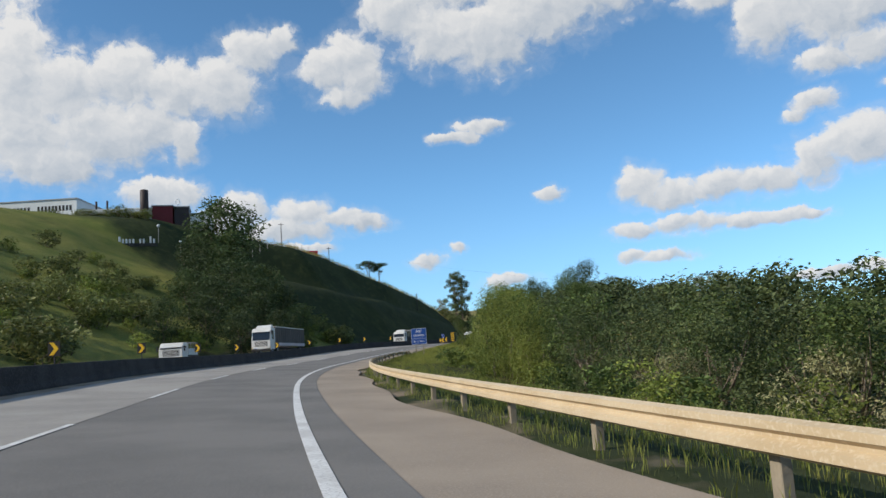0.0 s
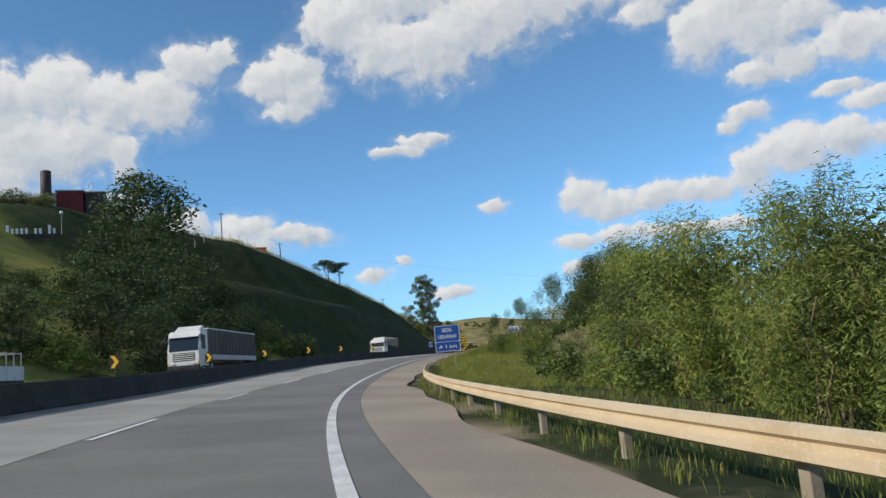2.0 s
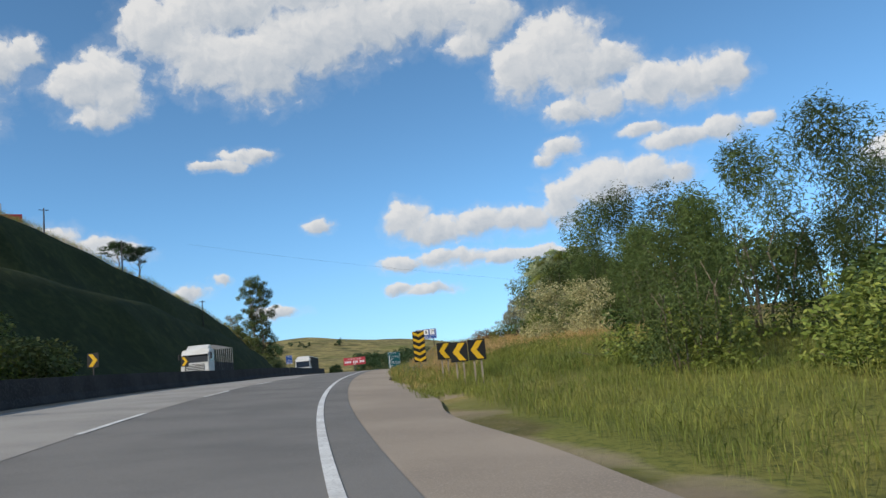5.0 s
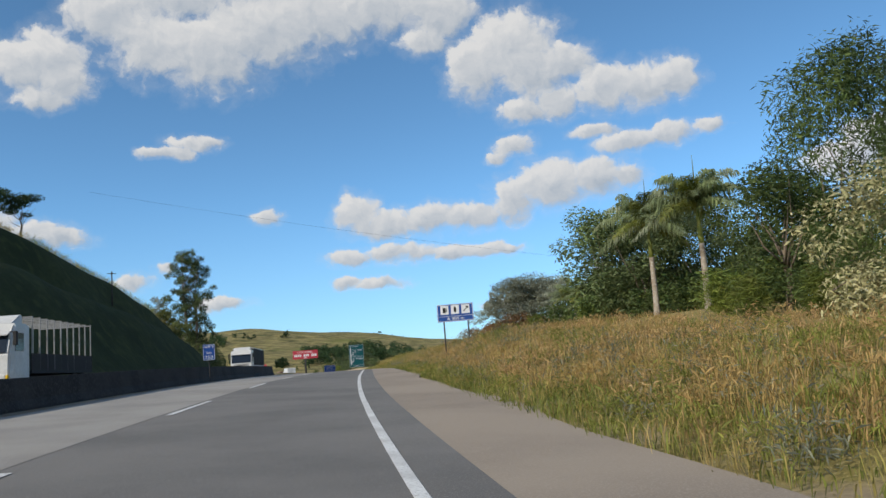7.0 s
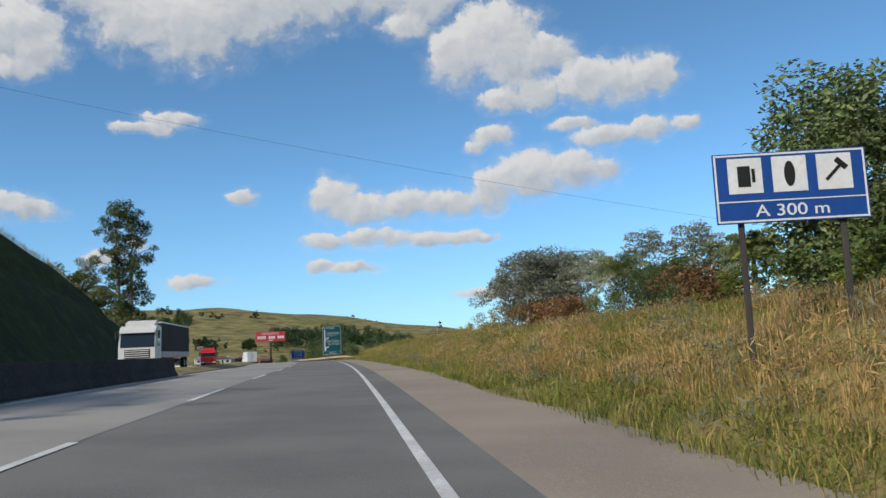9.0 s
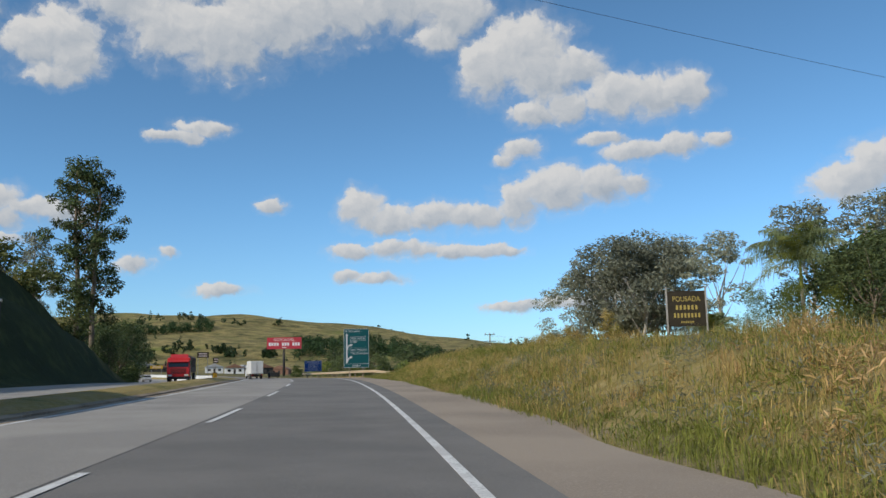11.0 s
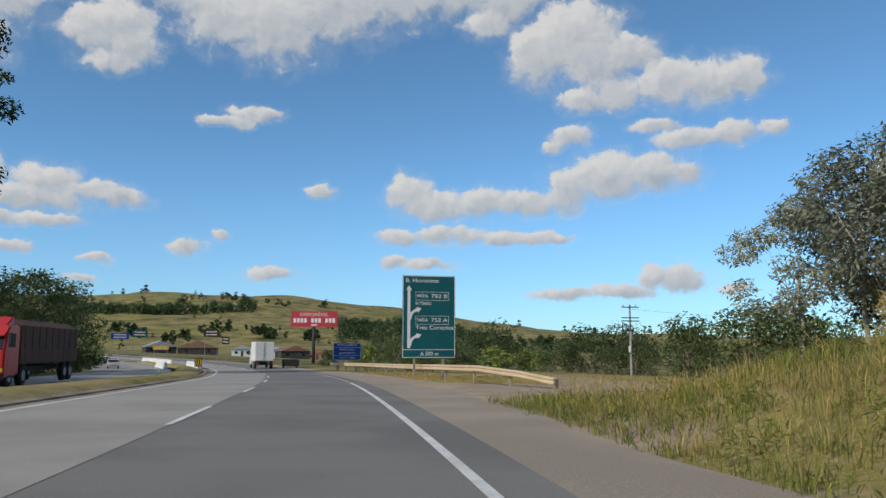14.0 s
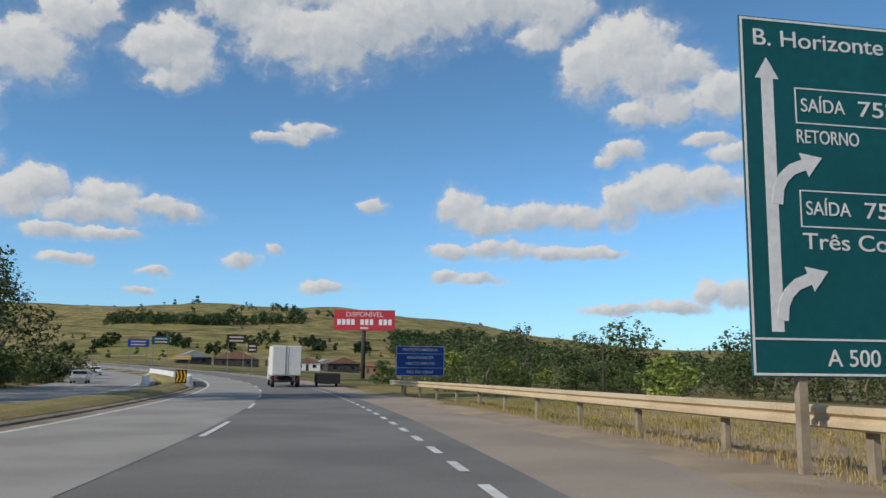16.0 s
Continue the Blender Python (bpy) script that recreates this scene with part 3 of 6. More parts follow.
def terrain(x, y):
    """Height of the ground at arrays of places, with the masks for dry grass and bare earth."""
    shape = np.shape(x)
    x, y = np.asarray(x, float).ravel(), np.asarray(y, float).ravel()
    s, n, k = beside(x, y)
    zr = ROAD[k, 2] - bank(np.clip(s, -80, 700)) * np.clip(n, -20, 4)
    w = wobble(x, y, 14.0)
    # left: cut slope with a bench, or the gentler hillside nearer the start
    crest_h = lerp(s, [-80, 0, 110, 193, 217, 236, 264, 285, 308, 332, 345, 362], [30, 36, 38, 38.5, 31, 29.6, 23, 21, 16.3, 11, 5, 0])
    reach = lerp(s, [-80, 110, 170, 193, 217, 236, 264, 285, 308, 332, 345], [90, 88, 80, 69, 40, 37, 26, 23, 16, 12, 8])
    m = -(n - left_edge(s)) - 1.2
    t = np.clip(m / reach, 0, 1)
    prof = t - 0.072 * np.sin(t * 2 * math.pi * 2.0) * smooth(s, 140, 190)
    hill = crest_h * prof + w * 0.5 * smooth(m, 2, 14) + np.clip(m - reach, 0, 130) * 0.03 * np.clip(crest_h / 30, 0, 1)
    # right: verge dropping to the wood; a grassy bank; the open turn-out
    r = n - 3.0
    fall = -0.25 * smooth(r, 0.5, 3) - lerp(s, [-80, 30, 110, 130], [6.5, 5.5, 2.0, 0.8]) * smooth(r, 3, 24) - 4.0 * smooth(r, 25, 90)
    rise = lerp(s, [120, 160, 185, 235, 262], [0.7, 0.9, 1.7, 1.6, 1.7]) * smooth(r, 0.6, 5.5) + 0.8 * smooth(r, 5, 20) + 0.6 * smooth(r, 18, 45)
    open_ = -0.15 * smooth(r, 0.5, 4) - 1.2 * smooth(r, 10, 60) - 3.0 * smooth(r, 40, 140)
    up = smooth(s, 96, 135) * (1 - smooth(s, 292, 305))
    late = smooth(s, 290, 305)
    right = fall * (1 - smooth(s, 96, 135)) + rise * up + open_ * late
    right = right + w * 0.25 * smooth(r, 1.5, 6) * (1 - 0.7 * late)
    h = zr + np.where(n < left_edge(s) - 1.2, hill, np.where(r > 0, right, 0.0))
    # under the carriageways the soil lies a little lower
    paved = (n > left_edge(s) - 0.9) & (n < 2.4)
    h = np.where(paved, h - 0.22, np.where((n >= 2.4) & (n < 3.7), h - 0.10, h))
    # valley and far hills ahead
    dx, dy = x - 36.0, y - 316.0
    d = np.hypot(dx, dy)
    az = np.degrees(np.arctan2(dx, dy))
    ridge = lerp(az, [-180, -60, -25, -12, -4, 6, 17, 22, 30, 45, 90, 180], [60, 66, 76, 84, 100, 92, 66, 48, 24, 22, 30, 60])
    far = ridge * smooth(d, 330, 1500) ** 1.15 + wobble(x, y, 190, 3.0) * 9 * smooth(d, 420, 800) + wobble(x, y, 60, 5.0) * 1.5 * smooth(d, 300, 600)
    dist_road = np.abs(n)
    keep = 1 - smooth(dist_road, 130, 420)
    h = h * keep + 1.0 * (1 - keep) + far
    # low values keep the cut slope in the shade-dark green, bench and crest paler
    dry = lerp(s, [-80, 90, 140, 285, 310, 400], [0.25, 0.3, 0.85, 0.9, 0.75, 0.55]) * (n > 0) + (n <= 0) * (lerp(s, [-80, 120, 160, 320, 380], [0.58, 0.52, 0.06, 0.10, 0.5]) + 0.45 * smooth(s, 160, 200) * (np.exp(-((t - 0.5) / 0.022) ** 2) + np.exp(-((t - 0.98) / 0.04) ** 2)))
    dry = np.where(d > 420, 0.62, dry)
    bare = np.where((n > 2.0) & (n < 4.2), np.where((s > 135) & (s < 288), 0.50, 0.52), 0.0) + 0.5 * smooth(s, 298, 304) * (1 - smooth(s, 320, 328)) * (n > 3.0) * (1 - smooth(n, 11, 16)) + 0.75 * smooth(s, 290, 302) * (1 - smooth(s, 345, 380)) * smooth(n, 2, 3) * (1 - smooth(n, 16, 30))
    bare = bare + 0.75 * ((n < -9.0) & (n > -13.0) & (s > 200)) + 0.42 * ((d > 200) & (d < 420) & (az < 12) & (az > -12) & (np.abs(n) > 6))
    lush = 0.85 * (n < -24) * (1 - smooth(s, 165, 190)) + 0.7 * (n > 3.2) * smooth(s, 70, 95) * (1 - smooth(s, 130, 150)) + 0.35 * (n > 3.2) * (1 - smooth(s, 60, 80))
    lush = np.where(d > 420, 0.24 + 0.5 * wobble(x, y, 95, 7.0), lush)
    return h.reshape(shape), dry, bare, lush


def height(x, y):
    return float(terrain(np.array([x]), np.array([y]))[0][0])


def graded(lo, hi, fine_lo, fine_hi, step, grow=1.09):
    a = list(np.arange(fine_lo, fine_hi, step))
    q, v = step, fine_hi
    while v < hi:
        a.append(v)
        q *= grow
        v += q
    q, v = step, fine_lo
    while v > lo:
        q *= grow
        v -= q
        a.insert(0, v)
    return np.array(a)


GX = graded(-2600, 2600, -75, 75, 1.25)
GY = graded(-1500, 3400, -25, 345, 1.25)
_xx, _yy = np.meshgrid(GX, GY)
_hh, _dry, _bare, _lush = terrain(_xx, _yy)
_nx, _ny = len(GX), len(GY)
_idx = np.arange(_nx * _ny).reshape(_ny, _nx)
_f = np.stack([_idx[:-1, :-1], _idx[:-1, 1:], _idx[1:, 1:], _idx[1:, :-1]], -1).reshape(-1, 4)
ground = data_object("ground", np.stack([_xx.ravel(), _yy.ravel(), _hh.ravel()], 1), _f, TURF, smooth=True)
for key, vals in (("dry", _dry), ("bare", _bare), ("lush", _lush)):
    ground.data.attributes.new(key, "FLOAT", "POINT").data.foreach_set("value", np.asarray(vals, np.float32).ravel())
tagged(ground, "rolling green and straw coloured grassland with bare reddish soil", "ground", kind="structure")


# ---- road ----
def ribbon(name, s0, s1, n0, n1, up, mat, parent=None, thick=0.0, step=2.0, label=""):
    """A strip along the line between two offsets (numbers or functions of s)."""
    ss = np.arange(s0, s1 + 0.01, step)
    if ss[-1] < s1 - 0.01:
        ss = np.append(ss, s1)
    f0 = n0 if callable(n0) else (lambda s: n0)
    f1 = n1 if callable(n1) else (lambda s: n1)
    vs, fs = [], []
    for s in ss:
        vs += [spot(s, f0(s), up), spot(s, f1(s), up)]
        if thick:
            vs += [spot(s, f0(s), up - thick), spot(s, f1(s), up - thick)]
    w = 4 if thick else 2
    for i in range(len(ss) - 1):
        a, b = i * w, (i + 1) * w
        fs.append((a, a + 1, b + 1, b))
        if thick:
            fs += [(a + 1, a + 3, b + 3, b + 1), (a + 2, a, b, b + 2)]
    if thick:
        e = (len(ss) - 1) * w
        fs += [(0, 2, 3, 1), (e, e + 1, e + 3, e + 2)]
    return data_object(name, vs, fs, mat, parent, label)


road = ribbon("road", S0 + 2, 690, -9.05, 0.35, 0.0, ASPHALT, thick=0.25, step=2)
tagged(road, "grey two-lane asphalt motorway carriageway with worn tracks", "road", kind="structure")
ribbon("worn_lane", S0 + 2, 690, -9.05, lambda s: -4.45 + 0.12 * math.sin(s * 0.07), 0.006, ASPHALT_OLD, road, label="pale worn overtaking lane surface")
shoulder = ribbon("hard_shoulder", S0 + 2, 690, 0.36, lambda s: 3.0 + 0.22 * math.sin(s * 0.21) + 0.15 * math.sin(s * 0.53), -0.006, SHOULDER, thick=0.2, step=1)
tagged(shoulder, "brown dusty asphalt hard shoulder", "road", kind="structure")
ribbon("edge_patch", S0 + 2, 690, 0.12, 0.75, 0.004, ASPHALT, shoulder, label="dark asphalt joint strip")
far_road = ribbon("opposite_road", S0 + 2, 690, left_edge, lambda s: lerp(s, [-80, 218, 230, 300, 420, 700], [-10.4, -10.4, -12.7, -12.9, -14.2, -15.0]), -0.03, ASPHALT_OLD, thick=0.2, step=2)
tagged(far_road, "pale worn carriageway for oncoming traffic", "road", kind="structure")
# painted lines
ribbon("edge_line", S0 + 2, 323, lambda s: -float(lerp(s, [60, 130], [0.10, 0.07])), lambda s: float(lerp(s, [60, 130], [0.10, 0.07])), 0.010, PAINT_WHITE, road, label="solid white edge line", thick=0.004, step=1)
ribbon("edge_line", 190, 690, -8.72, -8.56, 0.010, PAINT_WHITE, road, label="solid white edge line")
ribbon("edge_line", 222, 690, lambda s: left_edge(s) + 8.9, lambda s: left_edge(s) + 9.05, -0.018, PAINT_WHITE, far_road, label="solid white edge line")
for s in np.arange(325, 470, 2.6):
    ribbon("exit_dash", s, s + 1.3, -0.075, 0.075, 0.010, PAINT_WHITE, road, step=1.3)
for k in range(-6, 46):
    s = float(np.interp(k, [-6, 0, 1, 4, 10, 15, 21, 22, 46], [-60.7, 25.7, 40.3, 86.0, 171.7, 240.0, 325.1, 339.2, 678.0]))
    ribbon("lane_dash", s, s + 5.5, -4.43, -4.29, 0.012, PAINT_WHITE, road, step=2.75)


# ---- roadside barriers ----
def swept(name, s0, s1, outline, n_of, mat, parent=None, label="", step=2.0, drop=None):
    """An outline of (n, z) carried along the line."""
    ss = np.arange(s0, s1 + 0.01, step)
    vs, fs, k = [], [], len(outline)
    for s in ss:
        off = n_of(s) if callable(n_of) else n_of
        dz = drop(s) if drop else 0.0
        vs += [spot(s, off + a, z + dz) for a, z in outline]
    for i in range(len(ss) - 1):
        for j in range(k):
            a, b = i * k + j, i * k + (j + 1) % k
            fs.append((a, b, b + k, a + k))
    fs += [tuple(range(k))[::-1], tuple(range((len(ss) - 1) * k, len(ss) * k))]
    return data_object(name, vs, fs, mat, parent, label)


BARRIER_N = lambda s: float(lerp(s, [-80, 150, 180, 210], [-9.8, -9.8, -9.4, -9.3]))
barrier = swept("concrete_barrier", S0 + 4, 222, [(-0.3, -0.3), (0.3, -0.3), (0.3, 0.08), (0.17, 0.30), (0.09, 0.92), (-0.09, 0.92), (-0.17, 0.30), (-0.3, 0.08)], BARRIER_N, SHADED_CONCRETE)
tagged(barrier, "dirty concrete median safety barrier along the curve, its shade coloured in", "barrier", kind="structure")
ribbon("gutter_strip", S0 + 4, 222, lambda s: BARRIER_N(s) + 0.28, -8.75, 0.008, KERB, road, label="dusty strip beside the barrier")

W_BEAM = [(0.0, 0.44), (0.075, 0.47), (0.075, 0.53), (0.005, 0.57), (0.005, 0.62), (0.075, 0.66), (0.075, 0.72), (0.0, 0.755), (0.012, 0.76), (0.09, 0.725), (0.09, 0.655), (0.02, 0.615), (0.02, 0.575), (0.09, 0.535), (0.09, 0.465), (0.012, 0.43)]


def guard_rail(s0, s1, n_of, label, drop=None, post_mat=WOOD_POST):
    g = thing("guard_rail", Matrix.Identity(4), label, "guard rail")
    edge = [(-a, z) for a, z in W_BEAM][::-1]
    ss = np.arange(s0, s1, 4.0)
    for a in ss:
        swept("beam", a, min(a + 4.02, s1), edge, n_of, ZINC, g, step=1.0, drop=drop)
    bm0 = boxes((0, 0, 0.05, 0.12, 0.16, 1.36), bevel=0.01)
    post = part("post", bm0, post_mat, g)
    blk = part("spacer", boxes((-0.09, 0, 0.6, 0.10, 0.13, 0.30), bevel=0.01), ZINC, g)
    first = True
    for a in ss:
        p = spot(a + 0.2, n_of(a) + 0.16, drop(a) if drop else 0)
        m = pose(p.x, p.y, p.z, 0, 0, heading(a))
        for o in (post, blk):
            if first:
                o.matrix_basis = m
            else:
                c = o.copy()
                scene.collection.objects.link(c)
                c.matrix_basis = m
        first = False
    return g


RAIL_N = lambda s: float(lerp(s, [-70, 80, 102], [3.6, 3.6, 3.9]))
guard_rail(-66, 102, RAIL_N, "weathered galvanised W-beam guard rail on short posts", drop=lambda s: float(lerp(s, [-70, 92, 102], [-0.08, -0.08, -0.30])))
RAIL2_N = lambda s: float(lerp(s, [316, 322, 328, 332, 345, 358, 376], [8.6, 7.0, 5.8, 5.35, 5.2, 5.0, 4.1]))
guard_rail(316, 376, RAIL2_N, "pale galvanised guard rail with spaced posts", drop=lambda s: float(lerp(s, [316, 319, 323, 330, 420], [-0.40, -0.12, 0.1, 0.14, 0.1])))

# raised grassy median with concrete kerbs
median = swept("median", 224, 470, [(-1.5, -0.3), (1.5, -0.3), (1.5, 0.08), (1.0, 0.22), (0.0, 0.30), (-1.0, 0.22), (-1.5, 0.05)], lambda s: float(lerp(s, [210, 300, 420, 470], [-11.0, -11.1, -11.9, -12.3])), TURF, step=2)
tagged(median, "dry grass median strip between the carriageways", "median", kind="structure")
for key, v in (("dry", 0.9), ("bare", 0.42)):
    median.data.attributes.new(key, "FLOAT", "POINT").data.foreach_set("value", np.full(len(median.data.vertices), v, np.float32))
kerb = swept("kerb", 224, 470, [(-0.15, -0.2), (0.15, -0.2), (0.11, 0.06), (-0.15, 0.10)], lambda s: float(lerp(s, [210, 300, 420, 470], [-9.25, -9.3, -9.8, -10.2])), KERB, step=2)
tagged(kerb, "dirty concrete kerb edging the median", "kerb", kind="structure")

ribbon("gutter_strip", 224, 470, lambda s: float(lerp(s, [210, 300, 420, 470], [-9.12, -9.17, -9.67, -10.07])), lambda s: -8.82 + 0.10 * math.sin(s * 0.37) + 0.06 * math.sin(s * 1.1), 0.009, KERB, road, label="earthy gutter beside the median kerb", step=1)

# ---- trees and plants ----
def leaf_cloud(rng, centres, radii, count, size, droop=0.0, flat=0.35, slim=0.45, shell=0.55):
    """Many small folded leaves scattered in lumps; returns vertices and quads."""
    centres, radii = np.asarray(centres, float), np.asarray(radii, float)
    pick = rng.choice(len(centres), count, p=radii.prod(1) ** 0.67 / (radii.prod(1) ** 0.67).sum())
    d = rng.normal(size=(count, 3))
    d /= np.linalg.norm(d, axis=1)[:, None]
    rr = shell + (1 - shell) * rng.random(count) ** 0.6
    p = centres[pick] + d * radii[pick] * rr[:, None] * rng.uniform(0.75, 1.2, (count, 1))
    ax = rng.normal(size=(count, 3))
    ax[:, 2] = ax[:, 2] * flat - droop
    ax += d * 0.5
    ax /= np.linalg.norm(ax, axis=1)[:, None]
    up = rng.normal(size=(count, 3)) + np.array([0, 0, 0.9]) + d * 0.6
    sd = np.cross(ax, up)
    sd /= np.linalg.norm(sd, axis=1)[:, None] + 1e-9
    ln = size * rng.uniform(0.6, 1.35, (count, 1))
    wd = ln * slim
    v = np.stack([p - ax * ln / 2, p + sd * wd / 2, p + ax * ln / 2 - np.array([0, 0, 1.0]) * ln * 0.12, p - sd * wd / 2], 1).reshape(-1, 3)
    f = np.arange(count * 4).reshape(-1, 4)
    return v, f


def limb_paths(rng, top, spread, trunk_h, count, base_r):
    """Limbs that leave the trunk and reach into the crown."""
    out = []
    for i in range(count):
        a = i * 2.4 + rng.uniform(-0.5, 0.5)
        z0 = trunk_h * rng.uniform(0.55, 1.0)
        reach = spread * rng.uniform(0.35, 0.65)
        z1 = z0 + (top - z0) * rng.uniform(0.35, 0.85)
        p0 = Vector((0, 0, z0))
        p2 = Vector((math.cos(a) * reach, math.sin(a) * reach, z1))
        p1 = p0.lerp(p2, 0.5) + Vector((rng.uniform(-0.3, 0.3), rng.uniform(-0.3, 0.3), -0.1 * reach))
        out.append(([p0, p1, p2], [base_r * 0.4, base_r * 0.22, base_r * 0.05]))
    return out


def tree(name, label, seed, tall, spread, trunk_h, leaf_mat, bark=BARK, lumps=16, leaves=5200, size=0.34, droop=0.1, slim=0.45, base_r=0.2, low=0.35, stems=1, category="tree", squash=0.62, lean=0.0, lump=1.0, limb_count=None):
    rng = np.random.default_rng(seed)
    t = thing(name, Matrix.Identity(4), label, category)
    bm = bmesh.new()
    for k in range(stems):
        ox, oy = (0, 0) if stems == 1 else (rng.uniform(-0.7, 0.7), rng.uniform(-0.7, 0.7))
        path = [Vector((ox, oy, -0.3))]
        for j in range(1, 5):
            path.append(Vector((ox * (1 + j * 0.5) + rng.uniform(-0.12, 0.12) * j + lean * j, oy * (1 + j * 0.5) + rng.uniform(-0.12, 0.12) * j, trunk_h * j / 3.2)))
        tube(bm, path, [base_r * q for q in (1.25, 1.0, 0.8, 0.6, 0.35)], 8 if stems == 1 else 6)
        if stems > 1:
            part("stem", bm, bark, t, smooth=True)
            bm = bmesh.new()
    limbs = [] if stems > 1 else limb_paths(rng, tall * 0.95, spread, trunk_h, limb_count or (7 + stems if tall > 5 else 3), base_r)
    for p, r in limbs:
        tube(bm, p, r, 5)
    if stems == 1:
        part("trunk", bm, bark, t, smooth=True)
    cs, rs = [], []
    for i in range(lumps):
        a, q = rng.uniform(0, 2 * math.pi), rng.random() ** 0.6
        z = tall * (low + (0.93 - low) * rng.random())
        env = spread * math.sin(math.pi * min(max((z / tall - low * 0.55) / (1.04 - low * 0.55), 0.05), 0.98)) ** 0.7
        env = max(env, spread * 0.7) if low < 0.2 and z < tall * 0.5 else env
        rad = spread * rng.uniform(0.24, 0.42) * lump
        cs.append((math.cos(a) * q * env * 0.8, math.sin(a) * q * env * 0.8, z))
        rs.append((rad, rad, rad * squash * rng.uniform(0.8, 1.3)))
    cs.append((0, 0, tall * 0.9))
    rs.append((spread * 0.35, spread * 0.35, tall * 0.1))
    v, f = leaf_cloud(rng, cs, rs, leaves, size, droop, slim=slim)
    data_object("crown", v, f, leaf_mat, t)
    return t


def set_tree(x, y, scale=1.0, turn=0.0, sink=0.15, sz=None):
    z = height(x, y) - sink
    m = Matrix.LocRotScale((x, y, z), Euler((0, 0, turn)), (scale, scale, sz or scale))
    return m


class Grove:
    """Keeps the first-built plant of each kind and copies it to every other place."""
    def __init__(self, make):
        self.make, self.first = make, None

    def plant(self, x, y, scale=1.0, turn=0.0, sz=None, label="", group=""):
        m = set_tree(x, y, scale, turn, sz=sz)
        if self.first is None:
            self.first = self.make()
            self.first.matrix_basis = m
            ob = self.first
        else:
            ob = copy_thing(self.first, Matrix.Identity(4))
            ob.matrix_basis = m
        tagged(ob, label=label, group=group)
        return ob


WOOD_A = Grove(lambda: tree("broadleaf_tree", "dense dark green broadleaf tree in roadside woodland", 11, 9.5, 4.2, 3.0, LEAF_MID, lumps=32, leaves=7400, size=0.21, low=0.03))
WOOD_B = Grove(lambda: tree("broadleaf_tree", "mid-green leafy tree crowded into the woodland edge", 12, 8.0, 3.8, 2.6, LEAF, lumps=30, leaves=7200, size=0.22, low=0.02))
WOOD_BANK = Grove(lambda: tree("broadleaf_tree", "large round dark green tree behind the palms", 45, 9.5, 4.4, 3.0, LEAF_BANK, lumps=40, leaves=12500, size=0.29, low=0.03, limb_count=5))
WOOD_MID = Grove(lambda: tree("broadleaf_tree", "dark green leafy tree at the end of the cutting", 43, 9.5, 4.2, 3.0, LEAF_MID, lumps=28, leaves=3500, size=0.36, low=0.08))
WOOD_BACK = Grove(lambda: tree("broadleaf_tree", "dark broadleaf tree deep in the woodland", 41, 9.5, 4.4, 3.0, LEAF_MID, lumps=26, leaves=1900, size=0.40, low=0.05, limb_count=3))
WOOD_FAR = Grove(lambda: tree("broadleaf_tree", "dark leafy tree in the belt beyond the turn-out", 44, 9.5, 4.6, 3.0, LEAF_MID, lumps=22, leaves=860, size=0.60, low=0.04, limb_count=3))
FEATHER = Grove(lambda: tree("bamboo_clump", "feathery bright green bamboo clump with arching tips", 13, 8.6, 3.8, 3.6, LEAF_BAMBOO, lumps=38, leaves=12500, size=0.25, droop=0.55, slim=0.2, low=0.06, stems=5, base_r=0.06, category="bamboo", squash=1.5, lump=0.72))
FEATHER2 = Grove(lambda: tree("bamboo_clump", "tall mid-green bamboo clump with drooping sprays", 23, 9.2, 3.6, 4.2, LEAF, lumps=40, leaves=9400, size=0.27, droop=0.55, slim=0.2, low=0.06, stems=5, base_r=0.06, category="bamboo", squash=1.5, lump=0.75))
CREAM = Grove(lambda: tree("flowering_shrub", "cream-flowered grey shrub spilling over the verge", 14, 3.6, 2.6, 0.8, LEAF_CREAM, lumps=20, leaves=6500, size=0.16, droop=0.4, slim=0.32, low=0.08, stems=3, base_r=0.05, category="shrub"))
BUSH = Grove(lambda: tree("bush", "low green bush among the grass", 15, 2.2, 1.7, 0.5, LEAF, lumps=14, leaves=760, size=0.26, low=0.08, stems=3, base_r=0.03, category="bush"))
BUSH_Y = Grove(lambda: tree("scrub", "yellow-green scrub on the slope", 25, 2.4, 2.2, 0.5, LEAF_YELLOW, lumps=16, leaves=560, size=0.34, low=0.08, stems=3, base_r=0.03, category="bush"))
VERGE_BUSH = Grove(lambda: tree("bush", "yellow-green leafy bush at the edge of the verge", 26, 2.4, 2.0, 0.5, LEAF_YELLOW, lumps=16, leaves=1300, size=0.19, low=0.06, stems=3, base_r=0.03, category="bush"))
SLOPE_BUSH = Grove(lambda: tree("hillside_shrub", "leafy green shrub on the hillside", 16, 3.8, 2.8, 0.9, LEAF_SCRUB, lumps=18, leaves=640, size=0.50, low=0.08, stems=3, base_r=0.06, category="bush"))
HILL_TREE = Grove(lambda: tree("hillside_tree", "large dark round-headed tree on the hillside", 17, 12.5, 6.0, 4.0, LEAF_HILL, lumps=36, leaves=4600, size=0.50, low=0.08, base_r=0.28))
GUM = Grove(lambda: tree("gum_tree", "grey-green open-crowned gum tree with pale limbs", 18, 13.0, 5.4, 6.0, LEAF_GREY, BARK_PALE, lumps=38, leaves=6500, size=0.36, low=0.34, base_r=0.17, slim=0.35, droop=0.3, squash=0.5, lump=0.72))
